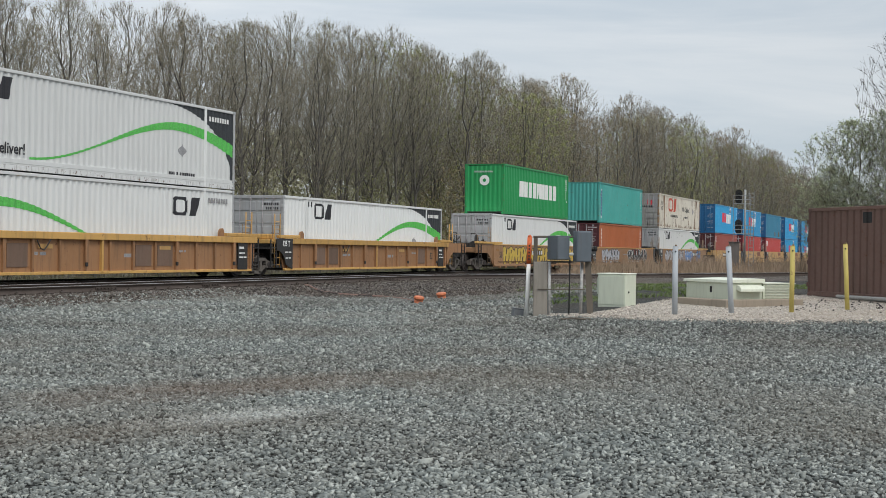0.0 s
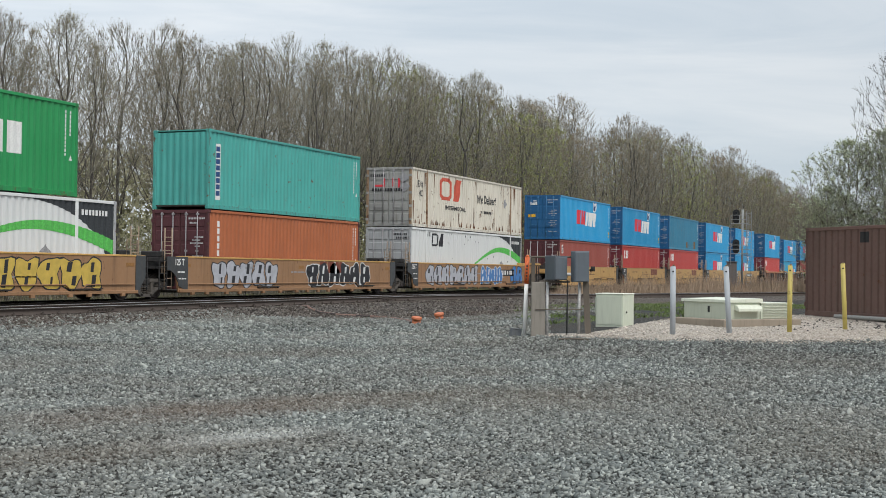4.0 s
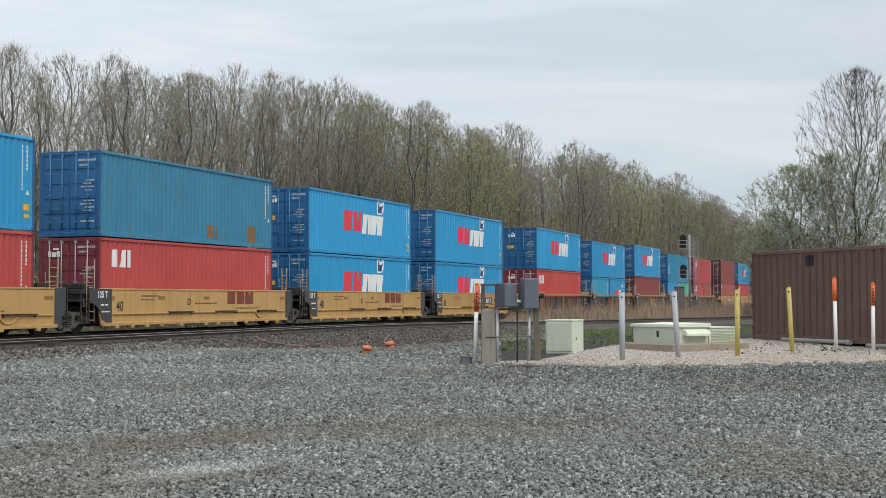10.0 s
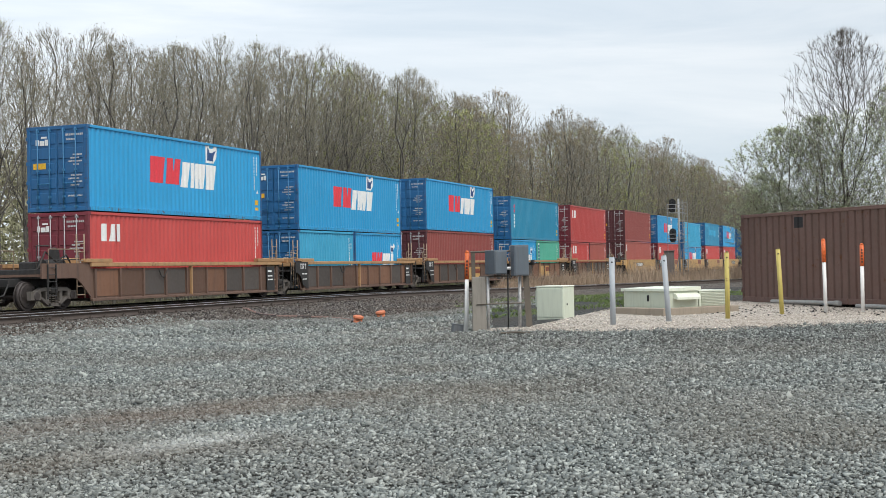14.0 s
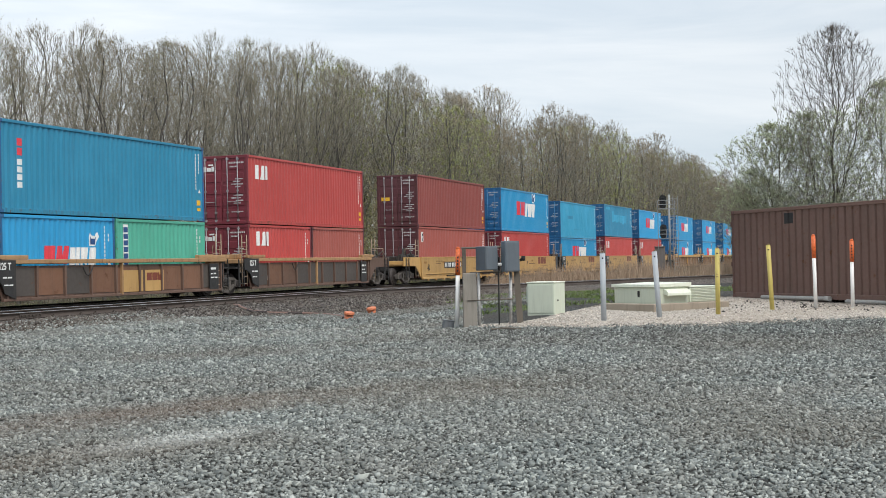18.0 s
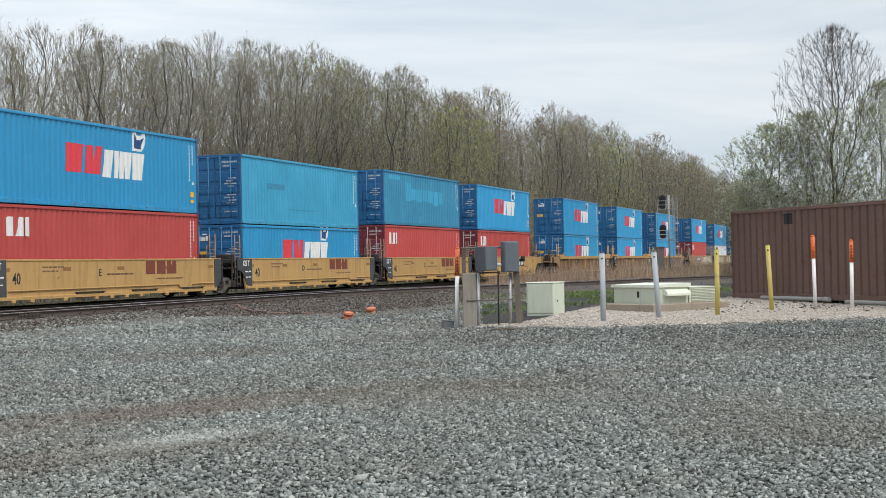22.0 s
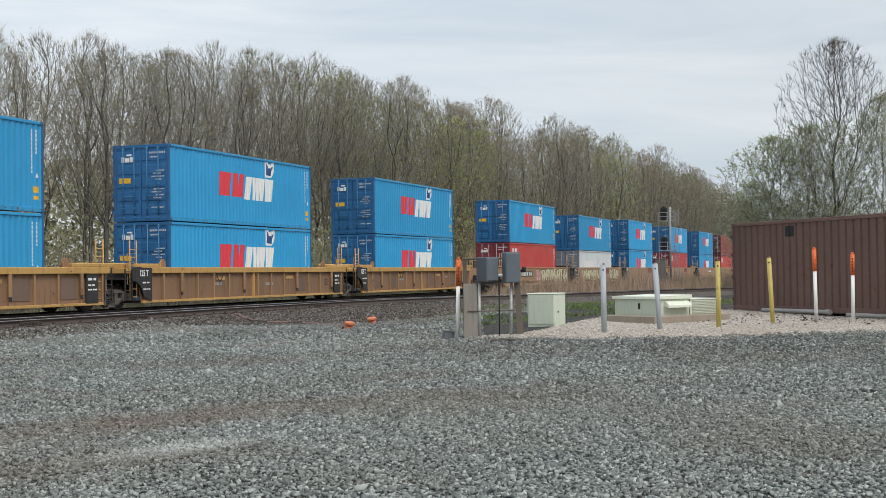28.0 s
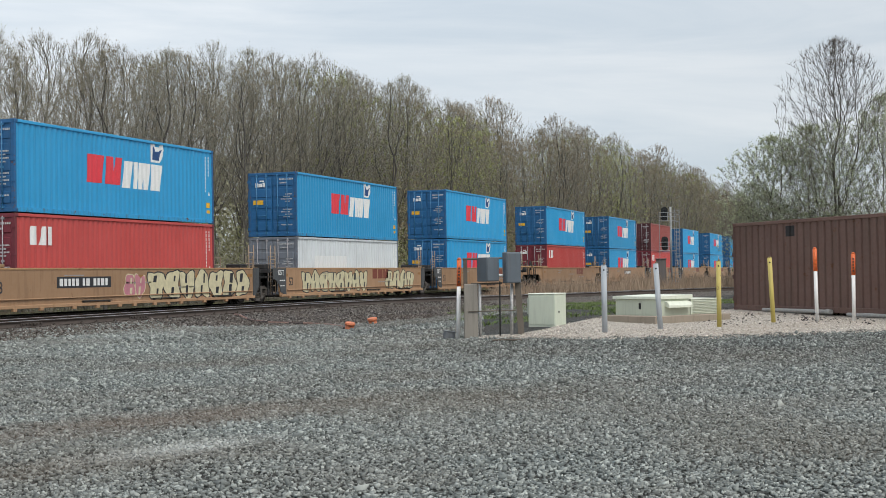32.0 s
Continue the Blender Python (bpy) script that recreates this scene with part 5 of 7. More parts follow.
def end_bars(parent, length, rows, mat=FAINT_MARK, seed=1):
    """Bars of small writing on the left end: rows of (y0, y1, z, height)."""
    rng = random.Random(seed)
    bm = bmesh.new()
    x = -length / 2 - 0.004
    for y0, y1, z, h in rows:
        y = y0
        while y < y1:
            w = h * rng.uniform(0.5, 0.8)
            box(bm, x, x + 0.012, y, min(y + w, y1), z - h / 2, z + h / 2)
            y += w + h * 0.4
    return tagged(part("door_lettering", bm, mat, parent), kind="stuff")


def right_codes(c, length, height, mat=WHITE_MARK, decals=True):
    """The upright rows of codes by the right edge of a side wall, with warning decals."""
    rng = random.Random(int(length * 10))
    x, polys = length / 2 - 0.62, []
    z = height - 0.28
    while z > height * 0.42:
        h = rng.uniform(0.07, 0.12)
        if rng.random() > 0.15:
            polys.append(rect(x, x + 0.055, z - h, z))
        if z > height * 0.62 and rng.random() > 0.35:
            polys.append(rect(x + 0.22, x + 0.28, z - h, z))
        z -= h + 0.035
    polys.append([(x + 0.2, height * 0.38), (x + 0.36, height * 0.38), (x + 0.28, height * 0.38 + 0.16)])
    tagged(shapes("side_lettering", polys, mat, c, FACE), kind="stuff")
    if decals:
        shapes("warning_decal", [rect(x + 0.14, x + 0.42, 0.62, 0.82), rect(x + 0.16, x + 0.42, 0.4, 0.52)], YELLOW_MARK, c, FACE)


def blocks(name, polys, mat, parent, y=FACE):
    """Painted blocks, each a part of its own."""
    for q in polys:
        shapes(name, [q], mat, parent, y)


def slant(x0, x1, z0, z1, notch=0.0, side=1):
    """A block with a bite out of its top or its foot."""
    xm, h = (x0 + x1) / 2, z1 - z0
    if side > 0:
        return [(x0, z0), (x1, z0), (x1, z1), (xm + 0.06, z1), (xm, z1 - notch * h), (xm - 0.06, z1), (x0, z1)] if notch else [(x0, z0), (x1, z0), (x1, z1), (x0, z1)]
    return [(x0, z0), (xm - 0.06, z0), (xm, z0 + notch * h), (xm + 0.06, z0), (x1, z0), (x1, z1), (x0, z1)]


def maritime_logo(c, x, z, s):
    """The carrier's mark: red blocks, white blocks and a white crest with a navy middle."""
    red = [slant(0.02, 0.98, 0, 0.98), slant(1.1, 2.1, 0, 0.98, 0.5)]
    wht = [slant(2.2, 2.74, -0.08, 0.9), slant(2.86, 3.12, -0.08, 0.9), slant(3.2, 3.9, -0.08, 0.9, 0.45, -1), slant(4.0, 4.72, -0.08, 0.9)]
    crest = [(3.95, 0.98), (4.6, 0.98), (4.82, 1.5), (4.7, 1.78), (4.42, 1.56), (4.2, 1.58), (3.96, 1.82), (3.86, 1.5)]
    heart = [(4.06, 1.08), (4.5, 1.06), (4.64, 1.5), (4.42, 1.4), (4.2, 1.4), (4.02, 1.6)]

    def at(qs):
        return [[(x + s * (px + 0.12 * pz), z + s * pz) for px, pz in q] for q in qs]
    blocks("red_block", at(red), RED_MARK, c)
    blocks("white_block", at(wht), WHITE_MARK, c)
    cr = shapes("crest", at([crest]), WHITE_MARK, c, FACE)
    shapes("crest_middle", at([heart]), NAVY_MARK, cr, FACE - 0.004)


def door_sheet(c, length, height, logo=True, decal=True, seed=3):
    rows = [(-1.05, -0.35, height - 0.32, 0.07), (-0.75, -0.4, height - 0.48, 0.06)]
    for i in range(9):
        rows.append((-1.0 + 0.12 * (i % 2), -0.55 + 0.2 * ((i * 7) % 3 - 1) * 0.5, height - 1.0 - 0.11 * i - 0.25 * (i // 4), 0.05))
    end_bars(c, length, rows, seed=seed)
    if logo:
        bm = bmesh.new()
        x = -length / 2 - 0.006
        for y0, y1, z0, z1 in ((0.35, 0.47, -0.1, 0.1), (0.5, 0.68, -0.1, 0.06), (0.72, 0.84, -0.1, 0.1), (0.4, 0.62, 0.14, 0.2)):
            box(bm, x, x + 0.014, y0 + 0.0, y1, height - 0.55 + z0, height - 0.55 + z1)
        part("door_logo", bm, WHITE_MARK, c)
    if decal:
        bm = bmesh.new()
        x = -length / 2 - 0.006
        box(bm, x, x + 0.014, 0.45, 0.95, height * 0.5, height * 0.5 + 0.2)
        part("yellow_door_decal", bm, YELLOW_MARK, c)


def paint_blue(n, c, **k):
    return paint(n, c, 0.42, **k)


# door colours run darker than the walls, with some end shade mixed in
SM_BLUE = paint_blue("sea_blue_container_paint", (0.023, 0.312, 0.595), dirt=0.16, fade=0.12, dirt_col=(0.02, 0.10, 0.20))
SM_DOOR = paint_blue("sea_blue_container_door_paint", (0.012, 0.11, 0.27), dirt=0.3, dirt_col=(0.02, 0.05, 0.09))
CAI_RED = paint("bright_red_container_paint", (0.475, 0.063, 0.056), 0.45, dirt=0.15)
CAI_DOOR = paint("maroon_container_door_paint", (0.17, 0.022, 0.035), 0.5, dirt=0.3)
BROWN_RED = paint("brown_red_container_paint", (0.36, 0.092, 0.072), 0.55, dirt=0.25)
BROWN_TOP = paint("oxide_brown_container_paint", (0.285, 0.068, 0.057), 0.55, dirt=0.25)
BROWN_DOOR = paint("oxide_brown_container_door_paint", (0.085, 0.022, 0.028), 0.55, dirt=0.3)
RUST_TEAL = paint("rusty_petrol_blue_container_paint", (0.035, 0.215, 0.345), 0.5, dirt=0.4, rust=0.1, dirt_col=(0.12, 0.08, 0.04))
DEEP_BLUE = paint("deep_blue_container_paint", (0.018, 0.215, 0.355), 0.5, dirt=0.3, dirt_col=(0.02, 0.08, 0.15))
PALE_BLUE = paint("sun_faded_light_blue_container_paint", (0.046, 0.36, 0.57), 0.55, dirt=0.2, dirt_col=(0.04, 0.17, 0.28), fade=0.3)
FADE_TEAL = paint("faded_teal_blue_container_paint", (0.032, 0.235, 0.39), 0.55, dirt=0.4, dirt_col=(0.05, 0.12, 0.17), fade=0.3, rust=0.12)
GREEN = paint("bright_green_container_paint", (0.012, 0.26, 0.075), 0.45, dirt=0.12)
GREEN20 = paint("sea_green_container_paint", (0.08, 0.39, 0.28), 0.5, dirt=0.2)
TURQ = paint("turquoise_container_paint", (0.065, 0.36, 0.32), 0.5, dirt=0.3, rust=0.15)
ORANGE = paint("burnt_orange_container_paint", (0.40, 0.12, 0.045), 0.55, dirt=0.25)
WHITE = paint("white_container_paint", (0.72, 0.73, 0.72), 0.5, dirt=0.12, fade=0.05)
OLD_WHITE = paint("rust_stained_cream_container_paint", (0.66, 0.62, 0.53), 0.6, dirt=0.55, rust=0.22, dirt_col=(0.26, 0.15, 0.08))
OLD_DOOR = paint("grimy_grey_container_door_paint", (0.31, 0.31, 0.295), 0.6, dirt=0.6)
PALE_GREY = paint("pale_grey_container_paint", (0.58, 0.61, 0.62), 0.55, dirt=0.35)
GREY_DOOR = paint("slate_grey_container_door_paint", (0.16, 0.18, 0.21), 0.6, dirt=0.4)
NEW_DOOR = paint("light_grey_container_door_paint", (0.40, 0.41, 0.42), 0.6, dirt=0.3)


def sea_blue(height=HC, length=12.192):
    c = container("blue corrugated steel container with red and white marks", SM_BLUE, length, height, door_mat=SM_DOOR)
    maritime_logo(c, -2.35 if length > 10 else -0.9, height * 0.40, 0.98 if length > 10 else 0.6)
    right_codes(c, length, height)
    door_sheet(c, length, height)
    return c


def bright_red(height=HC, length=12.192):
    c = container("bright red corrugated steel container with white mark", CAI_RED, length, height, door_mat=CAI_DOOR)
    x = -length / 2 + 0.75
    z = height * 0.66
    blocks("white_block", [[(x, z), (x + 0.38, z), (x + 0.38, z + 0.6), (x + 0.1, z + 0.6), (x, z + 0.5)], [(x + 0.44, z), (x + 0.84, z), (x + 0.84, z + 0.6), (x + 0.66, z + 0.6)],
                           rect(x + 0.91, x + 1.1, z, z + 0.6)], WHITE_MARK, c)
    right_codes(c, length, height)
    door_sheet(c, length, height, decal=False, seed=5)
    return c


def simple_box(label, mat, door_mat, height=HC, length=12.192, tag=False, decal=False, **k):
    c = container(label, mat, length, height, door_mat=door_mat, **k)
    if tag:
        x, z = -length / 2 + 0.62, height * 0.74
        shapes("square_mark", [rect(x, x + 0.3, z - 0.12, z + 0.45)], WHITE_MARK, c, FACE)
        shapes("square_mark_sign", [[(x + 0.06, z + 0.2), (x + 0.24, z + 0.26), (x + 0.24, z + 0.38), (x + 0.06, z + 0.32)], rect(x + 0.05, x + 0.14, z - 0.06, z + 0.14)], BLACK_MARK, c, FACE - 0.004)
    right_codes(c, length, height, decals=decal)
    if k.get("doors", True):
        door_sheet(c, length, height, logo=False, decal=decal, seed=len(mat.name))
    return c


def upright_bar(c, x, z0, z1, mat, n, w=0.3, back=None):
    """Letters set one under the other, as blocks."""
    if back:
        shapes("white_strip", [rect(x - 0.08, x + w + 0.08, z0 - 0.1, z1 + 0.1)], back, c, FACE)
    step = (z1 - z0) / n
    polys = []
    for i in range(n):
        z = z1 - i * step
        polys.append(rect(x, x + w, z - step * 0.78, z))
    return shapes("upright_writing", polys, mat, c, FACE - (0.004 if back else 0))


def ring_mark(c, x, z, s, mat, y=FACE):
    """The railway's rounded mark, as a round-cornered band and a slanted slab."""
    ring = []
    out = [(0.12, 0), (0.83, 0), (0.95, 0.14), (0.95, 0.86), (0.83, 1), (0.12, 1), (0, 0.86), (0, 0.14)]
    mid = Vector((0.475, 0.5))
    inn = [(mid.x + (px - mid.x) * 0.66, mid.y + (pz - mid.y) * 0.68) for px, pz in out]
    for i in range(8):
        j = (i + 1) % 8
        ring.append([(x + s * px, z + 0.74 * s * pz) for px, pz in (out[i], out[j], inn[j], inn[i])])
    shapes("round_band", ring, mat, c, y)
    shapes("slab", [[(x + 1.10 * s, z), (x + 1.62 * s, z), (x + 1.84 * s, z + 0.74 * s), (x + 1.32 * s, z + 0.74 * s)]], mat, c, y)


L53 = 16.15


def white_53(mirror=False, chips=False):
    """A 53-foot white container with a dark corner and a green wave line; mirrored, its other side."""
    g = -1 if mirror else 1
    c = container("white 53-foot container with green wave and dark corner", WHITE, L53, HC, posts=(-6.1, 6.1), door_mat=NEW_DOOR)
    hl = L53 / 2
    zt = HC - 0.1
    bm = bmesh.new()
    box(bm, -hl + 0.18, hl - 0.18, -W2 + 0.001, -W2 + 0.05, 0.16, 0.20, 0.004)
    box(bm, -hl + 0.18, hl - 0.18, -W2 + 0.006, -W2 + 0.05, 0.21, 0.34, 0.004)
    part("side_sill", bm, WHITE, c)
    arc = [(hl - 0.12, zt), (hl - 4.6, zt)]
    for i in range(1, 15):
        a = i / 14
        arc.append((hl - 4.6 + 4.35 * math.sin(a * math.pi / 2), 0.25 + (zt - 0.25) * math.cos(a * math.pi / 2) ** 0.9))
    arc.append((hl - 0.12, 0.25))
    shapes("dark_corner", [[(g * x, z) for x, z in arc]], plain("charcoal_corner_paint", (0.035, 0.04, 0.045), 0.6), c, FACE)
    pts = []
    for i in range(33):
        x = -3.1 + (hl - 0.14 + 3.1) * i / 32
        rise = max(0.0, min(1.0, (x + 3.1) / 7.5))
        pts.append((x, 0.40 + 1.62 * (rise * rise * (3 - 2 * rise)) - 0.055 * max(0, x - 4.4) ** 1.9))
    band = []
    for i in range(32):
        (xa, za), (xb, zb) = pts[i], pts[i + 1]
        wa, wb = 0.035 + 0.024 * max(0, xa), 0.035 + 0.024 * max(0, xb)
        band.append([(g * xa, za - wa), (g * xb, zb - wb), (g * xb, zb + wb), (g * xa, za + wa)])
    shapes("green_wave", band, GREEN_MARK, c, FACE - 0.004)
    ring_mark(c, -5.45 if not mirror else 4.2, 2.02 if not mirror else 1.88, 0.88, BLACK_MARK)
    rng = random.Random(11)
    shapes("corner_codes", bars(hl - 1.75, hl - 0.4, zt - 0.32, 0.17, rng), WHITE_MARK if not mirror else GREY_MARK, c, FACE - 0.008)
    if not mirror:
        lettering("slogan", "We Deliver!", 0.46, BLACK_MARK, c, pose(-4.4, FACE - 0.002, 0.62), bold=0.008, stretch=0.95)
    if chips:
        for i in range(26):
            bm = bmesh.new()
            x, z, s = rng.uniform(-4, 7.5), rng.uniform(0.5, 2.7), rng.uniform(0.025, 0.06)
            prism(bm, [(x - s, z), (x, z - s * 1.3), (x + s * 0.8, z + 0.2 * s), (x + 0.1 * s, z + s * 1.4)], FACE - 0.003, FACE - 0.0005)
            part("paint_chip", bm, BLACK_MARK, c)
    shapes("placard", [[(g * 4.7, 0.95), (g * 4.95, 1.2), (g * 4.7, 1.45), (g * 4.45, 1.2)]], GREY_MARK, c, FACE)
    shapes("web_address", bars(g * 4.7 - 0.8, g * 4.7 + 0.8, 0.38, 0.13, rng, 0.25), BLACK_MARK, c, FACE)
    shapes("post_marks", [rect(-6.0, -5.9, 2.5, 2.72), rect(-5.75, -5.65, 2.5, 2.72)], BLACK_MARK, c, FACE)
    end_bars(c, L53, [(-1.0, -0.3, HC - 0.35, 0.1), (-1.0, -0.4, HC - 0.52, 0.1)], BLACK_MARK, 4)
    return c


RUN_RUST = plain("running_rust_stain", (0.17, 0.075, 0.035), 0.8, amount=0.3)
RUST_POST = paint("rusted_post_paint", (0.30, 0.20, 0.12), 0.7, dirt=0.6, rust=0.6)


def old_53():
    c = container("rust-streaked cream 53-foot container with red mark", OLD_WHITE, L53, HC, posts=(-6.1, 6.1), door_mat=OLD_DOOR)
    rng = random.Random(77)
    for x0, n in ((-8.0, 5), (-6.2, 5), (-3.0, 6), (0.5, 4), (3.5, 4), (5.8, 9)):
        for i in range(n):
            bm = bmesh.new()
            x, w, h = x0 + rng.uniform(-0.3, 1.6), rng.uniform(0.02, 0.05), rng.uniform(0.25, 1.1)
            z = rng.choice((0.2, HC - 0.16 - h, HC - 0.16 - h))
            prism(bm, [(x - w, z + h), (x + w * 0.9, z + h), (x + w * 0.5, z + h * 0.4), (x + 0.004, z), (x - w * 0.6, z + h * 0.5)], FACE - 0.003, FACE - 0.0005)
            part("rust_streak", bm, RUN_RUST, c)
    for i in range(46):
        bm = bmesh.new()
        x, w, h = rng.uniform(-7.8, 7.8), rng.uniform(0.03, 0.09), rng.uniform(0.08, 0.34)
        prism(bm, [(x - w, 0.17), (x + w, 0.17), (x + w * 0.7, 0.17 + h * 0.4), (x + 0.01, 0.17 + h), (x - w * 0.6, 0.17 + h * 0.5)], FACE - 0.003, FACE - 0.0005)
        part("rust_streak", bm, RUN_RUST, c)
    for ch in c.children:
        if ch.name.split(".")[0] in ("side_post", "corner_post"):
            ch.data.materials[0] = RUST_POST
    ring_mark(c, -4.4, 1.50, 1.55, plain("faded_orange_red_logo_paint", (0.58, 0.10, 0.06), 0.6))
    lettering("dark_word", "INTERMODAL", 0.30, BLACK_MARK, c, pose(-2.35, FACE - 0.002, 1.12), bold=0.006, stretch=1.5)
    lettering("slogan", "We Deliver!", 0.62, BLACK_MARK, c, pose(2.2, FACE - 0.002, 1.80), bold=0.008, stretch=0.95)
    rng = random.Random(4)
    shapes("web_address", bars(1.4, 3.1, 1.12, 0.14, rng, 0.25), BLACK_MARK, c, FACE)
    lettering("size_text", "53 ft", 0.46, BLACK_MARK, c, pose(-6.95, FACE - 0.002, 2.12), bold=0.006, stretch=0.75)
    lettering("height_text", "HC", 0.46, BLACK_MARK, c, pose(-6.9, FACE - 0.002, 1.66), bold=0.006, stretch=0.75)
    shapes("placard", [[(5.2, 1.45), (5.5, 1.75), (5.2, 2.05), (4.9, 1.75)]], GREY_MARK, c, FACE)
    end_bars(c, L53, [(0.2, 1.0, HC - 0.4, 0.12), (-0.9, 0.9, HC - 1.1, 0.14)], BLACK_MARK, 8)
    x = -L53 / 2 - 0.006
    for ya, yb, za, zb in ((-0.62, -0.5, 1.0, 0.55), (0.2, 0.75, 0.95, 0.85), (0.2, 0.3, 0.84, 0.55), (-0.3, -0.2, 0.95, 0.55)):
        bm = bmesh.new()
        box(bm, x, x + 0.014, ya, yb, HC - za, HC - zb)
        part("faded_red_mark", bm, RED_MARK, c)
    bm = bmesh.new()
    for dz in (0.0, 0.42):
        m = pose(x, -0.85 + dz * 0.1, HC - 0.95 + dz, 45)
        box(bm, 0, 0.014, -0.2, 0.2, -0.2, 0.2, m=m)
    part("diamond_placard", bm, GREY_MARK, c)
    return c


def green_40():
    c = container("bright green corrugated container with white block letters", GREEN, 12.192, HC, doors=False)
    blocks("white_block", [slant(-3.3 + 0.78 * i, -3.3 + 0.78 * i + 0.66, 1.12, 2.05, 0.55 if i % 3 == 1 else 0.0, 1 if i % 2 else -1) for i in range(9)], WHITE_MARK, c)
    right_codes(c, 12.192, HC, decals=False)
    bm = bmesh.new()
    x = -6.1
    tube(bm, (x, 0.0, 1.95), (x + 0.03, 0.0, 1.95), 0.3, n=20)
    part("round_white_mark", bm, WHITE_MARK, c)
    end_bars(c, 12.192, [(-0.5, 0.65, 2.45, 0.1)], seed=6)
    bm = bmesh.new()
    tube(bm, (x - 0.004, 0.0, 1.95), (x + 0.03, 0.0, 1.95), 0.11, n=8)
    part("round_mark_star", bm, GREEN, c)
    return c


# ---- the train: well cars ----
YELLOW = paint("ochre_yellow_railcar_paint", (0.49, 0.295, 0.105), 0.55, dirt=0.5, rust=0.08, dirt_col=(0.16, 0.085, 0.04))
TAN = paint("faded_tan_railcar_paint", (0.37, 0.22, 0.12), 0.6, dirt=0.5, rust=0.12, dirt_col=(0.13, 0.07, 0.035))
RUSTY = paint("rust_brown_railcar_paint", (0.30, 0.155, 0.072), 0.65, dirt=0.6, rust=0.2, dirt_col=(0.07, 0.048, 0.036))
RUST_TAN = paint("rust_stained_tan_railcar_paint", (0.30, 0.165, 0.082), 0.6, dirt=0.55, rust=0.2, dirt_col=(0.10, 0.055, 0.03))
HANDRAIL = paint("dusty_tan_handrail_paint", (0.29, 0.215, 0.15), 0.7, dirt=0.6, scale=2.0)
FADED = paint("sun_faded_brown_tan_railcar_paint", (0.335, 0.195, 0.10), 0.65, dirt=0.6, rust=0.25, dirt_col=(0.10, 0.058, 0.035))
SOOT = paint("sooty_brown_railcar_paint", (0.140, 0.083, 0.060), 0.7, dirt=0.6, rust=0.15, dirt_col=(0.035, 0.028, 0.025))
WORN_CHORD = paint("worn_tan_brown_chord_paint", (0.385, 0.225, 0.105), 0.65, dirt=0.6, rust=0.3)
FRAME_GREY = paint("dusty_grey_truck_casting", (0.115, 0.102, 0.09), 0.75, dirt=0.5, scale=2.0)
CHORD = paint("worn_yellow_chord_paint", (0.55, 0.32, 0.095), 0.6, dirt=0.5, rust=0.2)
BLACK_END = paint("black_railcar_end_paint", (0.025, 0.024, 0.024), 0.7, dirt=0.4, dirt_col=(0.08, 0.06, 0.045))
END_GREY = paint("dark_grey_railcar_end_paint", (0.055, 0.06, 0.064), 0.65, dirt=0.5, dirt_col=(0.10, 0.075, 0.05))
BAY_DARK = paint("soot_black_bay_plate", (0.072, 0.060, 0.053), 0.7, dirt=0.5, rust=0.1)
BAY_RUST = paint("rust_orange_bay_plate", (0.185, 0.090, 0.052), 0.75, dirt=0.6, rust=0.3, dirt_col=(0.07, 0.045, 0.035))
BAY_BROWN = paint("dull_brown_bay_plate", (0.125, 0.068, 0.045), 0.75, dirt=0.6, rust=0.2)
BAY_GREY = paint("grey_brown_bay_plate", (0.165, 0.105, 0.075), 0.75, dirt=0.6, rust=0.1)
# tan darkened with the bays' shade, under its dirt and rust
BAY_SHADED = paint("sooty_tan_bay_plate", (0.245, 0.14, 0.077), 0.75, dirt=0.6, rust=0.2, dirt_col=(0.05, 0.035, 0.028))
WHEEL = paint("grimy_dark_wheel_steel", (0.060, 0.050, 0.047), 0.6, dirt=0.4, metal=0.3)
SPRING = plain("grimy_spring_steel", (0.10, 0.085, 0.07), 0.6, 0.4)
TAGS = {k: plain(k + "_spray_paint", c, 0.55, amount=0.15, grain=4.0) for k, c in
        {"silver": (0.45, 0.46, 0.50), "black": (0.02, 0.02, 0.025), "blue": (0.06, 0.20, 0.48), "cream": (0.62, 0.56, 0.36), "gold": (0.60, 0.42, 0.08),
         "pale": (0.68, 0.69, 0.68), "pink": (0.5, 0.2, 0.24)}.items()}


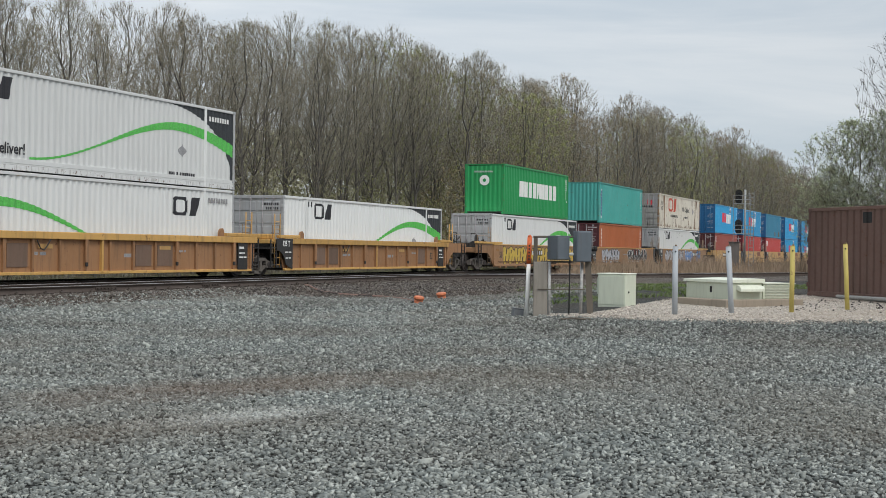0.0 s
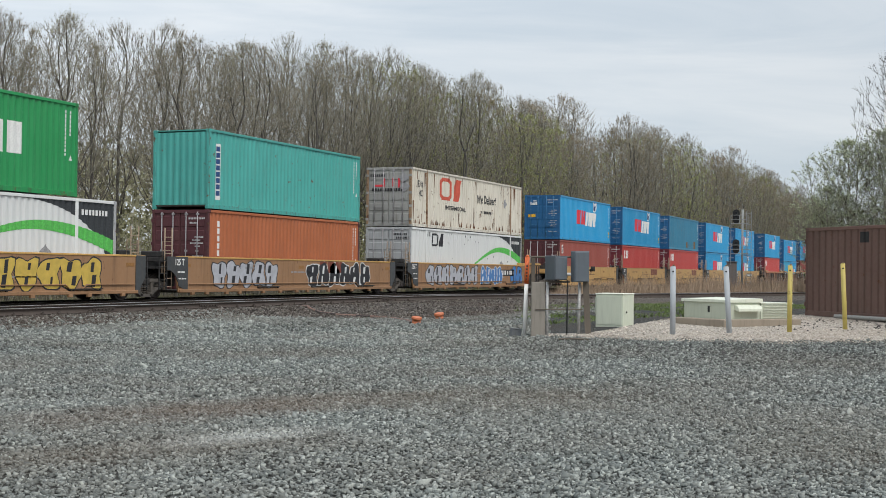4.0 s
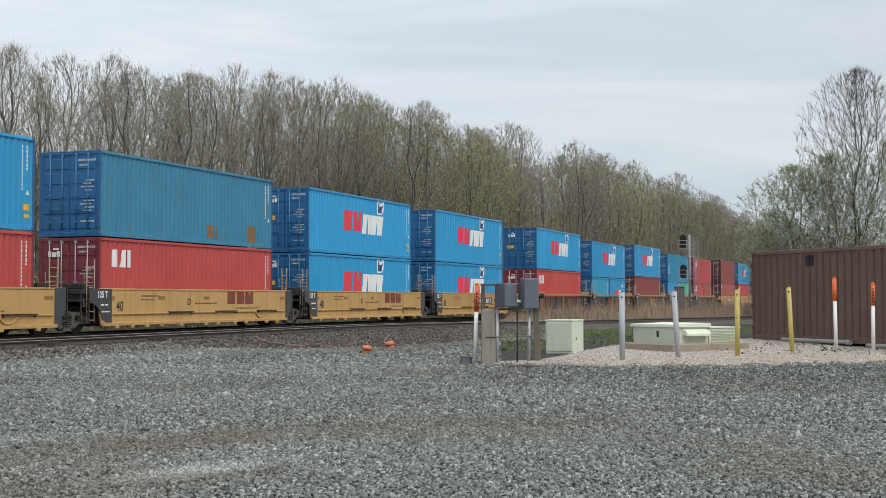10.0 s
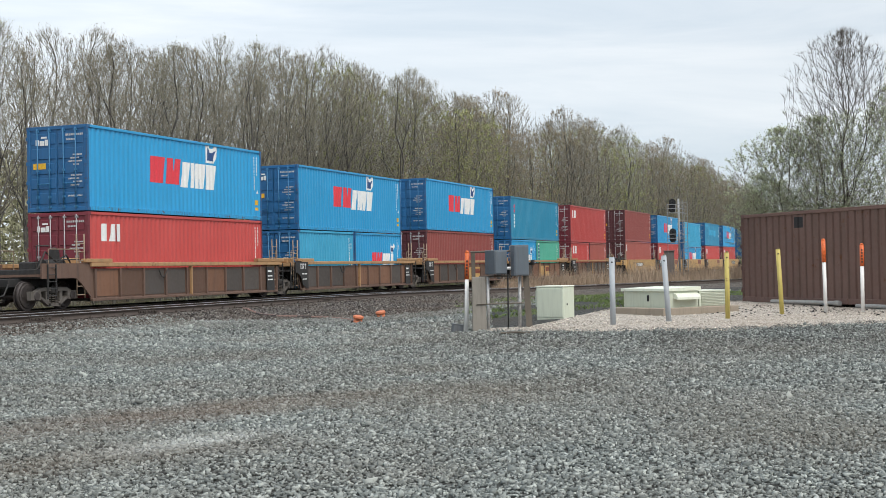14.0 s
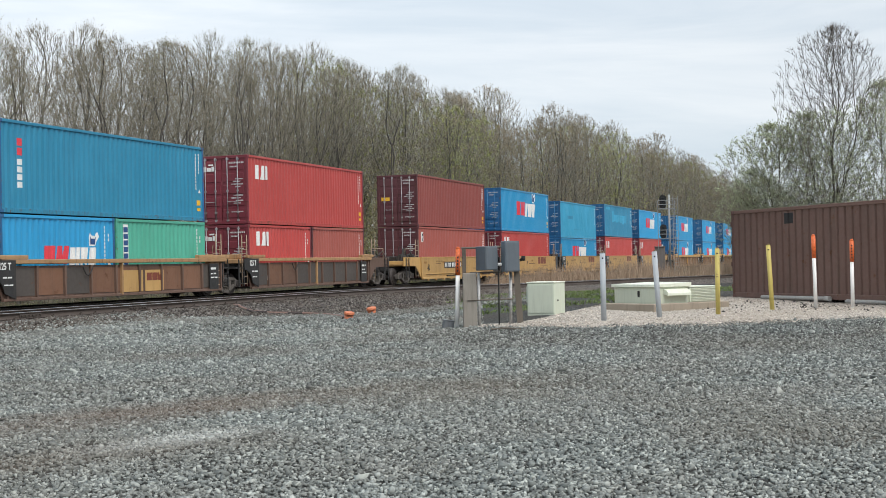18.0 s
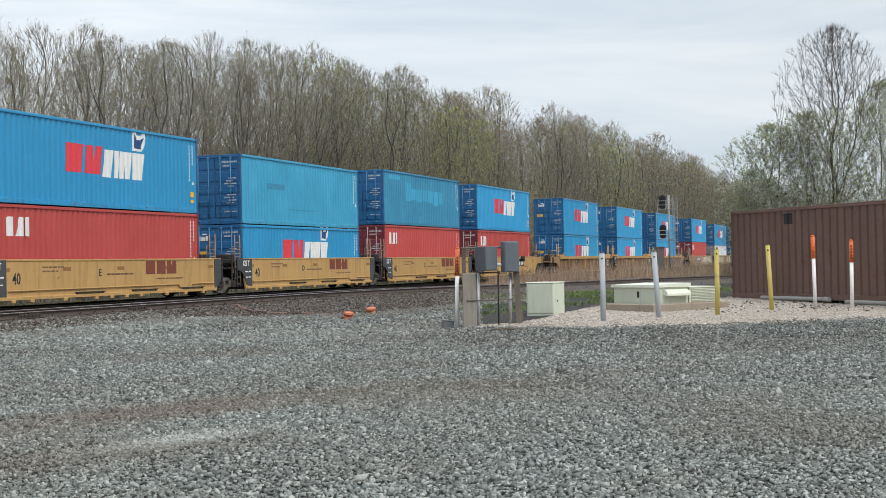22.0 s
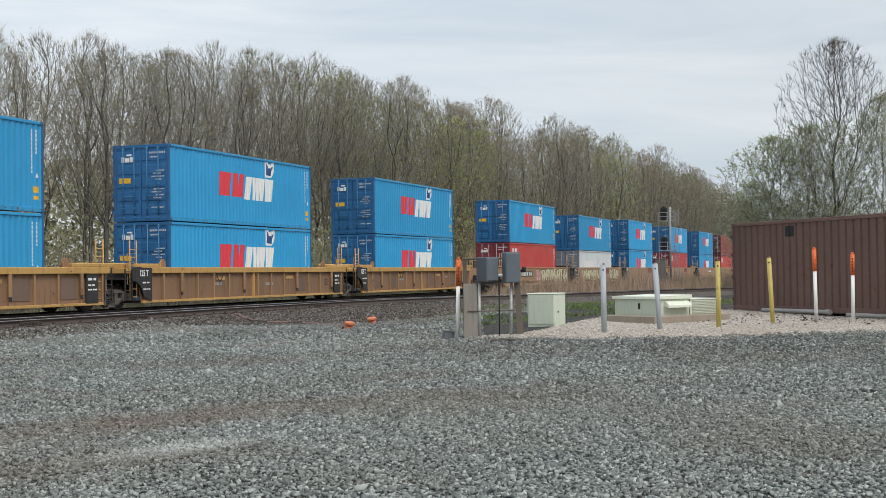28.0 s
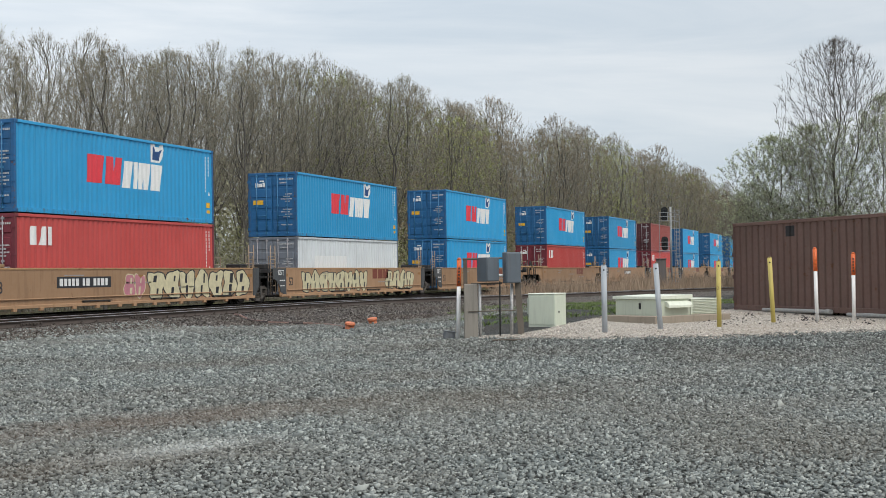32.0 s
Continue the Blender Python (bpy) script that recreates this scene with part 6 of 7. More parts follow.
def truck(parent, x, first=None):
    """A freight truck on two wheelsets, its middle at x; z = 0 is the top of rail."""
    t = new("truck", None)
    t.parent, t.location = parent, (x, 0, 0)
    if first:
        for ch in first.children:
            part_again(ch, t, ch.matrix_basis.copy())
        return t
    bm = bmesh.new()
    y0, y1 = -1.12, -0.98
    # cast frame: top and bottom members, columns and bearing ends round open windows
    for s in (-1, 1):
        prism(bm, [(s * 1.18, 0.33), (s * 1.18, 0.60), (s * 0.70, 0.60), (s * 0.66, 0.47), (s * 0.72, 0.33)], y0 - 0.03, y1)
        prism(bm, [(s * 0.80, 0.50), (s * 0.72, 0.38), (s * 0.28, 0.13), (s * 0.20, 0.13), (s * 0.20, 0.25), (s * 0.30, 0.26)], y0 - 0.02, y1)
        prism(bm, [(s * 0.42, 0.24), (s * 0.42, 0.64), (s * 0.27, 0.64), (s * 0.27, 0.2)], y0 - 0.01, y1)
    prism(bm, [(-1.0, 0.56), (-0.62, 0.72), (0.62, 0.72), (1.0, 0.56), (0.62, 0.60), (-0.62, 0.60)], y0 - 0.02, y1)
    prism(bm, [(-0.3, 0.11), (-0.3, 0.21), (0.3, 0.21), (0.3, 0.11)], y0 - 0.02, y1)
    sf = part("side_frame", bm, FRAME_GREY, t)
    part_again(sf, t, TURN)
    bm = bmesh.new()
    for sx in (-0.16, 0.0, 0.16):
        for k in range(5):
            tube(bm, (sx, -1.05, 0.21 + 0.062 * k), (sx, -1.05, 0.245 + 0.062 * k), 0.062, n=8)
    sp = part("springs", bm, SPRING, t)
    part_again(sp, t, TURN)
    bm = bmesh.new()
    box(bm, -0.2, 0.2, -1.15, 1.15, 0.52, 0.74, 0.03)
    part("bolster", bm, STEEL_DARK, t)
    for sx in (-0.915, 0.915):
        bm = bmesh.new()
        for s in (-1, 1):
            tube(bm, (0, s * 0.66, 0), (0, s * 0.80, 0), 0.455, n=28)
            tube(bm, (0, s * 0.63, 0), (0, s * 0.665, 0), 0.485, n=28)
            tube(bm, (0, s * 0.80, 0), (0, s * 0.83, 0), 0.40, 0.36, n=28)
            for k in range(4):
                a = k * math.pi / 2
                tube(bm, (0.25 * math.cos(a), s * 0.82, 0.25 * math.sin(a)), (0.25 * math.cos(a), s * 0.85, 0.25 * math.sin(a)), 0.05, n=6)
        tube(bm, (0, -1.08, 0), (0, 1.08, 0), 0.085, n=10)
        for s in (-1, 1):
            tube(bm, (0, s * 1.02, 0), (0, s * 1.18, 0), 0.13, n=10)
        w = part("wheelset", bm, WHEEL, t)
        w.location = (sx, 0, 0.455)
    return t


def ladder(name, parent, x, y, z0, z1, w=0.42, mat=None, rungs=5):
    bm = bmesh.new()
    for dx in (0, w):
        box(bm, x + dx - 0.02, x + dx + 0.02, y - 0.02, y + 0.02, z0, z1)
    for i in range(rungs):
        z = z0 + (z1 - z0) * (i + 0.5) / rungs
        tube(bm, (x, y - 0.02, z), (x + w, y - 0.02, z), 0.014, n=5)
    return part(name, bm, mat or BLACK_END, parent)


def scribble(u, x, z, w, h, rng):
    """A quick sprayed tag: one looping cream line."""
    bm = bmesh.new()
    pts = []
    for i in range(44):
        f = i / 43
        pts.append((x + w * f + 0.10 * math.sin(17 * f + 1), -1.378, z + h * (0.5 + 0.42 * math.sin(31 * f) + 0.1 * math.sin(11 * f + 2))))
    path_tube(bm, pts, 0.013, 5)
    part("spray_tag", bm, TAGS["pale"], u, "thin cream spray-painted tag")


FIRST_TRUCK = [None]


def well_car(label, long, style, body, chord, left, right, number=None, size_text="", letter="", seed=0):
    """One unit of a well car: origin in the middle of the well, z = 0 at the top of rail.
    left and right: "art" a shared truck (carried by the unit on its left), "cpl" a coupler end with its own truck."""
    u = thing("well_car", label, "railcar", "well cars of the train")
    hw = (16.5 if long else 12.5) / 2
    rng = random.Random(seed)
    Y, zt, zb = 1.46, 1.50, 0.26
    lx, rx = -hw - (0.15 if left == "art" else 0.1), hw + (1.0 if right == "art" else 0.1)
    if style == "smooth":
        for s in (-1, 1):
            bm = bmesh.new()
            prism(bm, [(lx + 0.1, zb), (rx - 0.35, zb), (rx, zb + 0.5), (rx, zt - 0.04), (lx, zt - 0.04), (lx, zb + 0.35)], s * Y - 0.03, s * Y + 0.03)
            part("side_plate", bm, body, u)
        bm = bmesh.new()
        box(bm, lx, rx, -Y - 0.05, -Y + 0.05, zt - 0.06, zt, 0.01)
        t = part("top_chord", bm, chord, u)
        part_again(t, u, TURN)
        bm = bmesh.new()
        box(bm, lx + 0.12, rx - 0.4, -Y - 0.09, -Y + 0.03, zb - 0.02, zb + 0.09, 0.012)
        x = lx + 0.8
        while x < rx - 1.0:
            box(bm, x, x + 0.18, -Y - 0.12, -Y - 0.02, zb - 0.1, zb + 0.0, 0.01)
            x += rng.choice((0.9, 1.3, 1.7))
        t = part("bottom_chord", bm, body, u)
        for k in range(3):
            bm = bmesh.new()
            x = lx + (rx - lx) * (0.3 + 0.24 * k)
            zl = zb + (0.40 if 30 <= seed < 35 else 0.13)
            box(bm, x, x + 1.6, -Y - 0.12, -Y - 0.02, zl, zl + 0.035)
            for dx in (0.03, 1.50):
                prism(bm, [(x + dx, zl - 0.07), (x + dx + 0.06, zl - 0.07), (x + dx + 0.06, zl), (x + dx, zl)], -Y - 0.08, -Y - 0.02)
            part("step_ledge", bm, BLACK_END, u, "dark grimy steel ledge")
        bm = bmesh.new()
        zl = zb + (0.40 if 30 <= seed < 35 else 0.30)
        xk = lx + (rx - lx) * 0.80
        path_tube(bm, [(lx + 0.7, -Y - 0.06, zl - 0.03), (xk - 0.5, -Y - 0.06, zl - 0.02), (xk - 0.15, -Y - 0.06, zl - 0.26), (xk + 0.15, -Y - 0.06, zl - 0.26), (xk + 0.5, -Y - 0.06, zl - 0.02), (rx - 0.6, -Y - 0.06, zl - 0.02)], 0.022, 6)
        part("brake_line", bm, body, u)
        if right == "art":
            for sy in (-1, 1):
                bm = bmesh.new()
                prism(bm, [(rx - 0.50, zb + 0.06), (rx - 0.36, zb + 0.02), (rx + 0.02, zb + 0.52), (rx + 0.02, zt - 0.01), (rx - 0.50, zt - 0.01)], sy * (Y + 0.045) - 0.012, sy * (Y + 0.045) + 0.012)
                part("end_panel", bm, END_GREY, u)
    else:
        n = 15 if long else 10
        for s in (-1, 1):
            bm = bmesh.new()
            prism(bm, [(lx + 0.1, zb), (rx - 0.3, zb), (rx, zb + 0.4), (rx, zt - 0.2), (lx, zt - 0.2), (lx, zb + 0.3)], s * (Y - 0.09) - 0.015, s * (Y - 0.09) + 0.015)
            part("side_plate", bm, BAY_SHADED if body is FADED else body, u)
        bm = bmesh.new()
        box(bm, lx, rx, -Y - 0.05, -Y + 0.12, zt - (0.22 if long else 0.14), zt, 0.015)
        t = part("top_chord", bm, chord, u)
        part_again(t, u, TURN)
        bm = bmesh.new()
        box(bm, lx + 0.1, rx - 0.3, -Y - 0.01, -Y + 0.1, zb - 0.04, zb + 0.05, 0.01)
        t = part("bottom_chord", bm, chord if body is not SOOT else body, u)
        part_again(t, u, TURN)
        bm = bmesh.new()
        prism(bm, [(-0.035, zb + 0.05), (0.035, zb + 0.05), (0.05, zt - 0.2), (-0.05, zt - 0.2)], -Y - 0.005, -Y + 0.08)
        r0 = part("rib", bm, body, u)
        step = (rx - 0.35 - lx - 0.3) / (n - 1)
        r0.location = (lx + 0.3, 0, 0)
        for i in range(1, n):
            part_again(r0, u, pose(lx + 0.3 + step * i, 0, 0))
        if body is SOOT:
            for x in (lx + 0.75, lx + 9.4):
                scribble(u, x, 0.52, 0.95, 0.30, rng)
        # plates between the ribs, each weathered in its own way
        for i in range(n - 1):
            tone = rng.random()
            mat = (BAY_DARK if tone < 0.45 else BAY_RUST if tone < 0.75 else BAY_BROWN) if body is SOOT else (BAY_GREY if tone < 0.3 else None)
            if mat is None:
                continue
            bp = bmesh.new()
            px = lx + 0.3 + step * i
            inset = 0.09 if body is SOOT else 0.17
            prism(bp, rect(px + inset, px + step - inset, zb + 0.02 + inset, zt - 0.18 - inset), -Y + 0.058, -Y + 0.076)
            part("bay_plate", bp, mat, u)
        if body is not SOOT:
            for i in (2, 6, 10, 13) if long else (2, 5, 8):
                bp = bmesh.new()
                px = lx + 0.3 + step * i
                box(bp, px - 0.075, px + 0.075, -Y - 0.05, -Y + 0.02, zb + 0.32, zt - 0.2, 0.015)
                sp = part("stake_post", bp, body, u)
                bp = bmesh.new()
                box(bp, px - 0.05, px + 0.06, -Y - 0.04, -Y + 0.01, zb + 0.2, zb + 0.33, 0.01)
                part("stake_foot", bp, BLACK_END, sp)
            for i in (4, 9):
                bp = bmesh.new()
                px = lx + 0.3 + step * i
                prism(bp, rect(px + 0.28, px + step - 0.3, 1.0, 1.13), -Y + 0.052, -Y + 0.058)
                part("yellow_sticker", bp, YELLOW, u)
        # raised lip of the chord over each end, and the corner guides
        for sgn in (-1, 1):
            bp = bmesh.new()
            e0, e1 = sorted((sgn * (hw - 1.1), (lx - 0.3) if sgn < 0 else rx + 0.25))
            box(bp, e0, e1, -Y - 0.05, -Y + 0.16, zt + 0.004, zt + 0.13, 0.015)
            part("chord_lip", bp, chord, u)
            if long:
                bp = bmesh.new()
                gx = sgn * (hw - 1.35)
                prism(bp, [(gx - 0.16, zt), (gx + 0.16, zt), (gx + 0.16, zt + 0.16), (gx + 0.08, zt + 0.3), (gx - 0.06, zt + 0.28), (gx - 0.16, zt + 0.14)], -Y + 0.02, -Y + 0.1)
                part("corner_guide", bp, RUSTY, u)
        # welded joint in the chord, hose and pockets
        bm = bmesh.new()
        box(bm, -0.04, 0.04, -Y - 0.03, -Y + 0.1, zb, zt + 0.01, 0.008)
        part("splice_plate", bm, chord, u)
        bm = bmesh.new()
        x = lx + (rx - lx) * 0.3
        path_tube(bm, [(x, -Y - 0.02, zt - 0.25), (x + 0.15, -Y - 0.03, zt - 0.5), (x + 0.3, -Y - 0.03, zt - 0.55), (x + 0.45, -Y - 0.03, zt - 0.4), (x + 0.6, -Y - 0.02, zt - 0.22)], 0.02, 5)
        part("brake_hose", bm, BLACK_END, u)
    if style == "smooth" and long:
        for sgn, kind in ((-1, left), (1, right)):
            if kind == "cpl":
                bm = bmesh.new()
                e0, e1 = sorted((sgn * (hw - 1.3), sgn * (hw + 2.6)))
                box(bm, e0, e1, -Y - 0.04, -Y + 0.14, zt + 0.004, zt + 0.12, 0.015)
                part("chord_lip", bm, chord, u)
    # black end panels with their fender arch, and tall grab irons
    for s in (-1, 1):
        bm = bmesh.new()
        x0 = lx - (0.62 if left == "art" else 0.0)
        if left == "art":
            pts = [(lx + 0.62, zb + 0.02), (lx + 0.62, zt - 0.02), (x0, zt - 0.02), (x0, 1.02)]
            for k in range(1, 7):
                a = k / 7 * math.pi / 2
                pts.append((x0 + 0.72 * math.sin(a), 1.02 - 0.72 * (1 - math.cos(a))))
            prism(bm, pts, s * (Y + 0.045) - 0.012, s * (Y + 0.045) + 0.012)
            ep = part("end_panel", bm, END_GREY if style == "smooth" else BLACK_END, u)
            if s < 0:
                yp = -Y - 0.058
                lettering("bearing_text", "125 T", 0.30, WHITE_MARK, ep, pose(lx + 0.10, yp - 0.003, 1.28), bold=0.008, stretch=0.8)
                words("stencil_bar", ep, lx + 0.0, lx + 0.5, 0.95, 0.06, WHITE_MARK, yp, rng)
                words("stencil_bar", ep, lx + 0.05, lx + 0.5, 0.72, 0.05, WHITE_MARK, yp, rng)
        else:
            bm.free()
    if style == "rib":
        bm = bmesh.new()
        prism(bm, [(rx - 1.3, zb + 0.03), (rx - 0.62, zb + 0.03), (rx - 0.62, zt - 0.21), (rx - 1.3, zt - 0.21)], -Y - 0.014, -Y - 0.002)
        ep = part("stencil_panel", bm, BLACK_END, u)
        words("stencil_bar", ep, rx - 1.2, rx - 0.75, 1.1, 0.1, WHITE_MARK, -Y - 0.014, rng)
        words("stencil_bar", ep, rx - 1.2, rx - 0.8, 0.9, 0.06, WHITE_MARK, -Y - 0.014, rng)
        words("stencil_bar", ep, rx - 1.2, rx - 0.7, 0.75, 0.06, WHITE_MARK, -Y - 0.014, rng)
    for sgn, kind in ((-1, left), (1, right)):
        xe = sgn * hw + sgn * 0.35
        bm = bmesh.new()
        for dx in (0.0, 0.42):
            tube(bm, (xe + sgn * dx, -Y + 0.06, 0.35), (xe + sgn * dx, -Y + 0.06, 2.45), 0.022, n=6)
        for k in range(7):
            tube(bm, (xe, -Y + 0.06, 0.45 + 0.28 * k), (xe + sgn * 0.42, -Y + 0.06, 0.45 + 0.28 * k), 0.016, n=5)
        part("grab_iron", bm, chord if style == "rib" and body is not SOOT else HANDRAIL, u)
        bm = bmesh.new()
        box(bm, min(sgn * hw, sgn * (hw + 0.95)), max(sgn * hw, sgn * (hw + 0.95)), -Y + 0.1, -0.7, 1.28, 1.46, 0.02)
        box(bm, min(sgn * (hw + 0.2), sgn * (hw + 0.75)), max(sgn * (hw + 0.2), sgn * (hw + 0.75)), -1.1, -0.4, 1.46, 1.66, 0.03)
        part("end_housing", bm, chord if style == "rib" else BLACK_END, u)
    # floor and end walls of the well
    bm = bmesh.new()
    box(bm, lx + 0.3, rx - 0.6, -Y + 0.1, Y - 0.1, zb - 0.03, zb + 0.05)
    part("well_floor", bm, STEEL_DARK, u)
    for sgn, kind in ((-1, left), (1, right)):
        bm = bmesh.new()
        e = sgn * hw
        reach = 3.05 if kind == "cpl" else 1.55
        x0, x1 = sorted((e + sgn * 0.02, e + sgn * reach))
        box(bm, x0, x1, -0.5, 0.5, 0.74, 1.02, 0.02)
        part("centre_sill", bm, BLACK_END, u)
        bm = bmesh.new()
        x0, x1 = sorted((e + sgn * 0.05, e + sgn * (reach - (0.5 if kind == "cpl" else 0.45))))
        box(bm, x0, x1, -1.3, 1.3, 1.06, 1.14)
        part("end_platform", bm, body if kind == "cpl" else BLACK_END, u)
        bm = bmesh.new()
        x0, x1 = sorted((e + sgn * 0.03, e + sgn * 0.1))
        box(bm, x0, x1, -1.32, 1.32, zb + 0.2, zt - 0.1)
        part("bulkhead", bm, BLACK_END, u)
        if kind == "cpl":
            # raised arm over the truck
            for s in (-1, 1):
                bm = bmesh.new()
                a, b, c2 = e + sgn * 0.05, e + sgn * 0.85, e + sgn * 2.6
                prism(bm, [(a, zb + 0.1), (b - sgn * 0.3, zb + 0.55), (b, 1.0), (c2, 1.0), (c2, zt - 0.02), (a, zt - 0.02)], s * (Y - 0.06) - 0.03, s * (Y - 0.06) + 0.03)
                part("end_arm", bm, body, u)
            bm = bmesh.new()
            xc = e + sgn * 3.05
            box(bm, min(xc, xc + sgn * 0.55), max(xc, xc + sgn * 0.55), -0.14, 0.14, 0.72, 0.98, 0.02)
            box(bm, min(xc + sgn * 0.4, xc + sgn * 0.72), max(xc + sgn * 0.4, xc + sgn * 0.72), -0.22, 0.16, 0.68, 1.02, 0.03)
            part("coupler", bm, STEEL_DARK, u)
            bm = bmesh.new()
            path_tube(bm, [(xc, -0.5, 0.85), (xc + sgn * 0.25, -0.52, 0.5), (xc + sgn * 0.6, -0.45, 0.42)], 0.025, 6)
            part("air_hose", bm, BLACK_END, u)
            for yy in (-1.3, 1.3):
                bm = bmesh.new()
                path_tube(bm, [(e + sgn * 0.5, yy, 1.14), (e + sgn * 0.5, yy, 1.94), (e + sgn * 2.1, yy, 1.94), (e + sgn * 2.1, yy, 1.14)], 0.02, 5)
                hr = part("handrail", bm, HANDRAIL, u)
                bm = bmesh.new()
                tube(bm, (e + sgn * 0.5, yy, 1.6), (e + sgn * 2.1, yy, 1.6), 0.018, n=5)
                part("mid_rail", bm, BLACK_END, hr)
                bm = bmesh.new()
                tube(bm, (e + sgn * 1.3, yy, 1.14), (e + sgn * 1.3, yy, 1.94), 0.018, n=5)
                part("mid_post", bm, BLACK_END, hr)
            bm = bmesh.new()
            cx = e + sgn * 1.5
            tube(bm, (cx, -0.75, 1.15), (cx, -0.75, 1.6), 0.09, n=8)
            box(bm, cx - 0.3, cx + 0.25, -0.6, 0.1, 1.16, 1.55, 0.04)
            tube(bm, (cx + 0.2, -0.95, 1.75), (cx + 0.2, -0.9, 1.75), 0.26, n=14)
            part("brake_gear", bm, BLACK_END, u)
            bm = bmesh.new()
            tube(bm, (e + sgn * 0.9, -0.9, 1.42), (e + sgn * 1.9, -0.9, 1.42), 0.2, n=12)
            part("air_tank", bm, BLACK_END, u)
            bm = bmesh.new()
            box(bm, min(e + sgn * 2.0, e + sgn * 2.5), max(e + sgn * 2.0, e + sgn * 2.5), -1.42, 1.42, 1.0, 1.3, 0.02)
            part("end_sill", bm, BLACK_END if style == "rib" else body, u)
            bm = bmesh.new()
            path_tube(bm, [(e + sgn * 0.6, -1.2, 1.2), (e + sgn * 1.1, -1.25, 1.75), (e + sgn * 1.6, -1.2, 1.55), (e + sgn * 2.2, -1.25, 1.85), (e + sgn * 2.5, -1.2, 1.3)], 0.03, 6)
            path_tube(bm, [(e + sgn * 2.3, -1.0, 1.3), (e + sgn * 2.3, -1.0, 2.05), (e + sgn * 1.7, -1.0, 2.05)], 0.025, 6)
            part("brake_pipe", bm, STEEL_DARK, u)
        else:
            for yy in (-1.32, 1.32):
                bm = bmesh.new()
                path_tube(bm, [(e + sgn * 0.25, yy, 0.9), (e + sgn * 0.25, yy, 1.99), (e + sgn * 0.8, yy, 1.99), (e + sgn * 0.8, yy, 0.9)], 0.02, 5)
                hr = part("handrail", bm, HANDRAIL, u)
                for z in (1.35, 1.68):
                    bm = bmesh.new()
                    tube(bm, (e + sgn * 0.25, yy, z), (e + sgn * 0.8, yy, z), 0.017, n=5)
                    part("rung", bm, HANDRAIL, hr)
        ladder("ladder", u, e + sgn * (2.15 if kind == "cpl" else 0.95) - 0.2, -Y + 0.0, 0.35, 1.45, mat=BLACK_END)
    def put_truck(x):
        t = truck(u, x, FIRST_TRUCK[0])
        FIRST_TRUCK[0] = FIRST_TRUCK[0] or t
    if left == "cpl":
        put_truck(-hw - 1.6)
    put_truck(hw + 1.6)
    # stencils
    yf = -Y - 0.032 if style == "smooth" else -Y + 0.072
    if style == "smooth":
        bm = bmesh.new()
        xs = lx + (rx - lx) * 0.18
        for i in range(5):
            bp = bmesh.new()
            px = lx + 0.4 + (rx - lx - 1.4) * i / 4
            prism(bp, rect(px, px + 0.42, 1.12, 1.24), yf - 0.003, yf)
            part("reflector_patch", bp, plain("brown_reflector_patch", (0.30, 0.145, 0.04)), u)
        if number is not None:
            prism(bm, rect(number, number + 3.0, 0.85, 1.21), yf - 0.004, yf)
            part("number_panel", bm, BLACK_MARK, u)
            blocks("number_bar", bars(number + 0.14, number + 2.88, 1.03, 0.24, rng, 0.3), WHITE_MARK, u, yf - 0.004)
        else:
            blocks("owner_block", [slant(1.9, 2.5, 0.95, 1.42, 0.0), slant(2.62, 3.2, 0.95, 1.42, 0.0), slant(3.3, 3.95, 0.95, 1.42, 0.4)], plain("oxblood_stencil", (0.20, 0.05, 0.03)), u, yf)
        words("stencil_bar", u, -0.5, 1.1, 0.98, 0.06, GREY_MARK if body is not YELLOW else plain("brown_stencil", (0.16, 0.08, 0.04)), yf, rng)
        words("stencil_bar", u, -4.0, -2.9, 1.25, 0.05, GREY_MARK if body is not YELLOW else plain("brown_stencil", (0.16, 0.08, 0.04)), yf, rng)
        words("stencil_bar", u, -4.0, -3.2, 1.12, 0.05, GREY_MARK if body is not YELLOW else plain("brown_stencil", (0.16, 0.08, 0.04)), yf, rng)
        words("stencil_bar", u, 2.6, 4.4, 0.78, 0.05, GREY_MARK if body is not YELLOW else plain("brown_stencil", (0.16, 0.08, 0.04)), yf, rng)
        if size_text:
            lettering("size_number", size_text, 0.5, BLACK_MARK, u, pose(lx + 1.12, yf - 0.003, 0.88), bold=0.006, stretch=0.8)
        if letter:
            lettering("unit_letter", letter, 0.34, BLACK_MARK, u, pose(-0.9 if number is None else (number + 3.5 if number < 0.2 else number - 0.5), yf - 0.003, 1.03), bold=0.006)
    else:
        words("stencil_bar", u, -3.2, -2.5, 0.85, 0.12, GREY_MARK, yf + 0.005, rng)
        words("stencil_bar", u, 1.2, 1.9, 0.8, 0.14, GREY_MARK, yf + 0.005, rng)
        words("stencil_bar", u, 4.0, 4.7, 0.95, 0.08, GREY_MARK, yf + 0.005, rng)
        if size_text:
            lettering("size_number", size_text, 0.42, BLACK_MARK, u, pose(rx - 2.0, yf - 0.004, 0.8), bold=0.006, stretch=0.8)
    return u


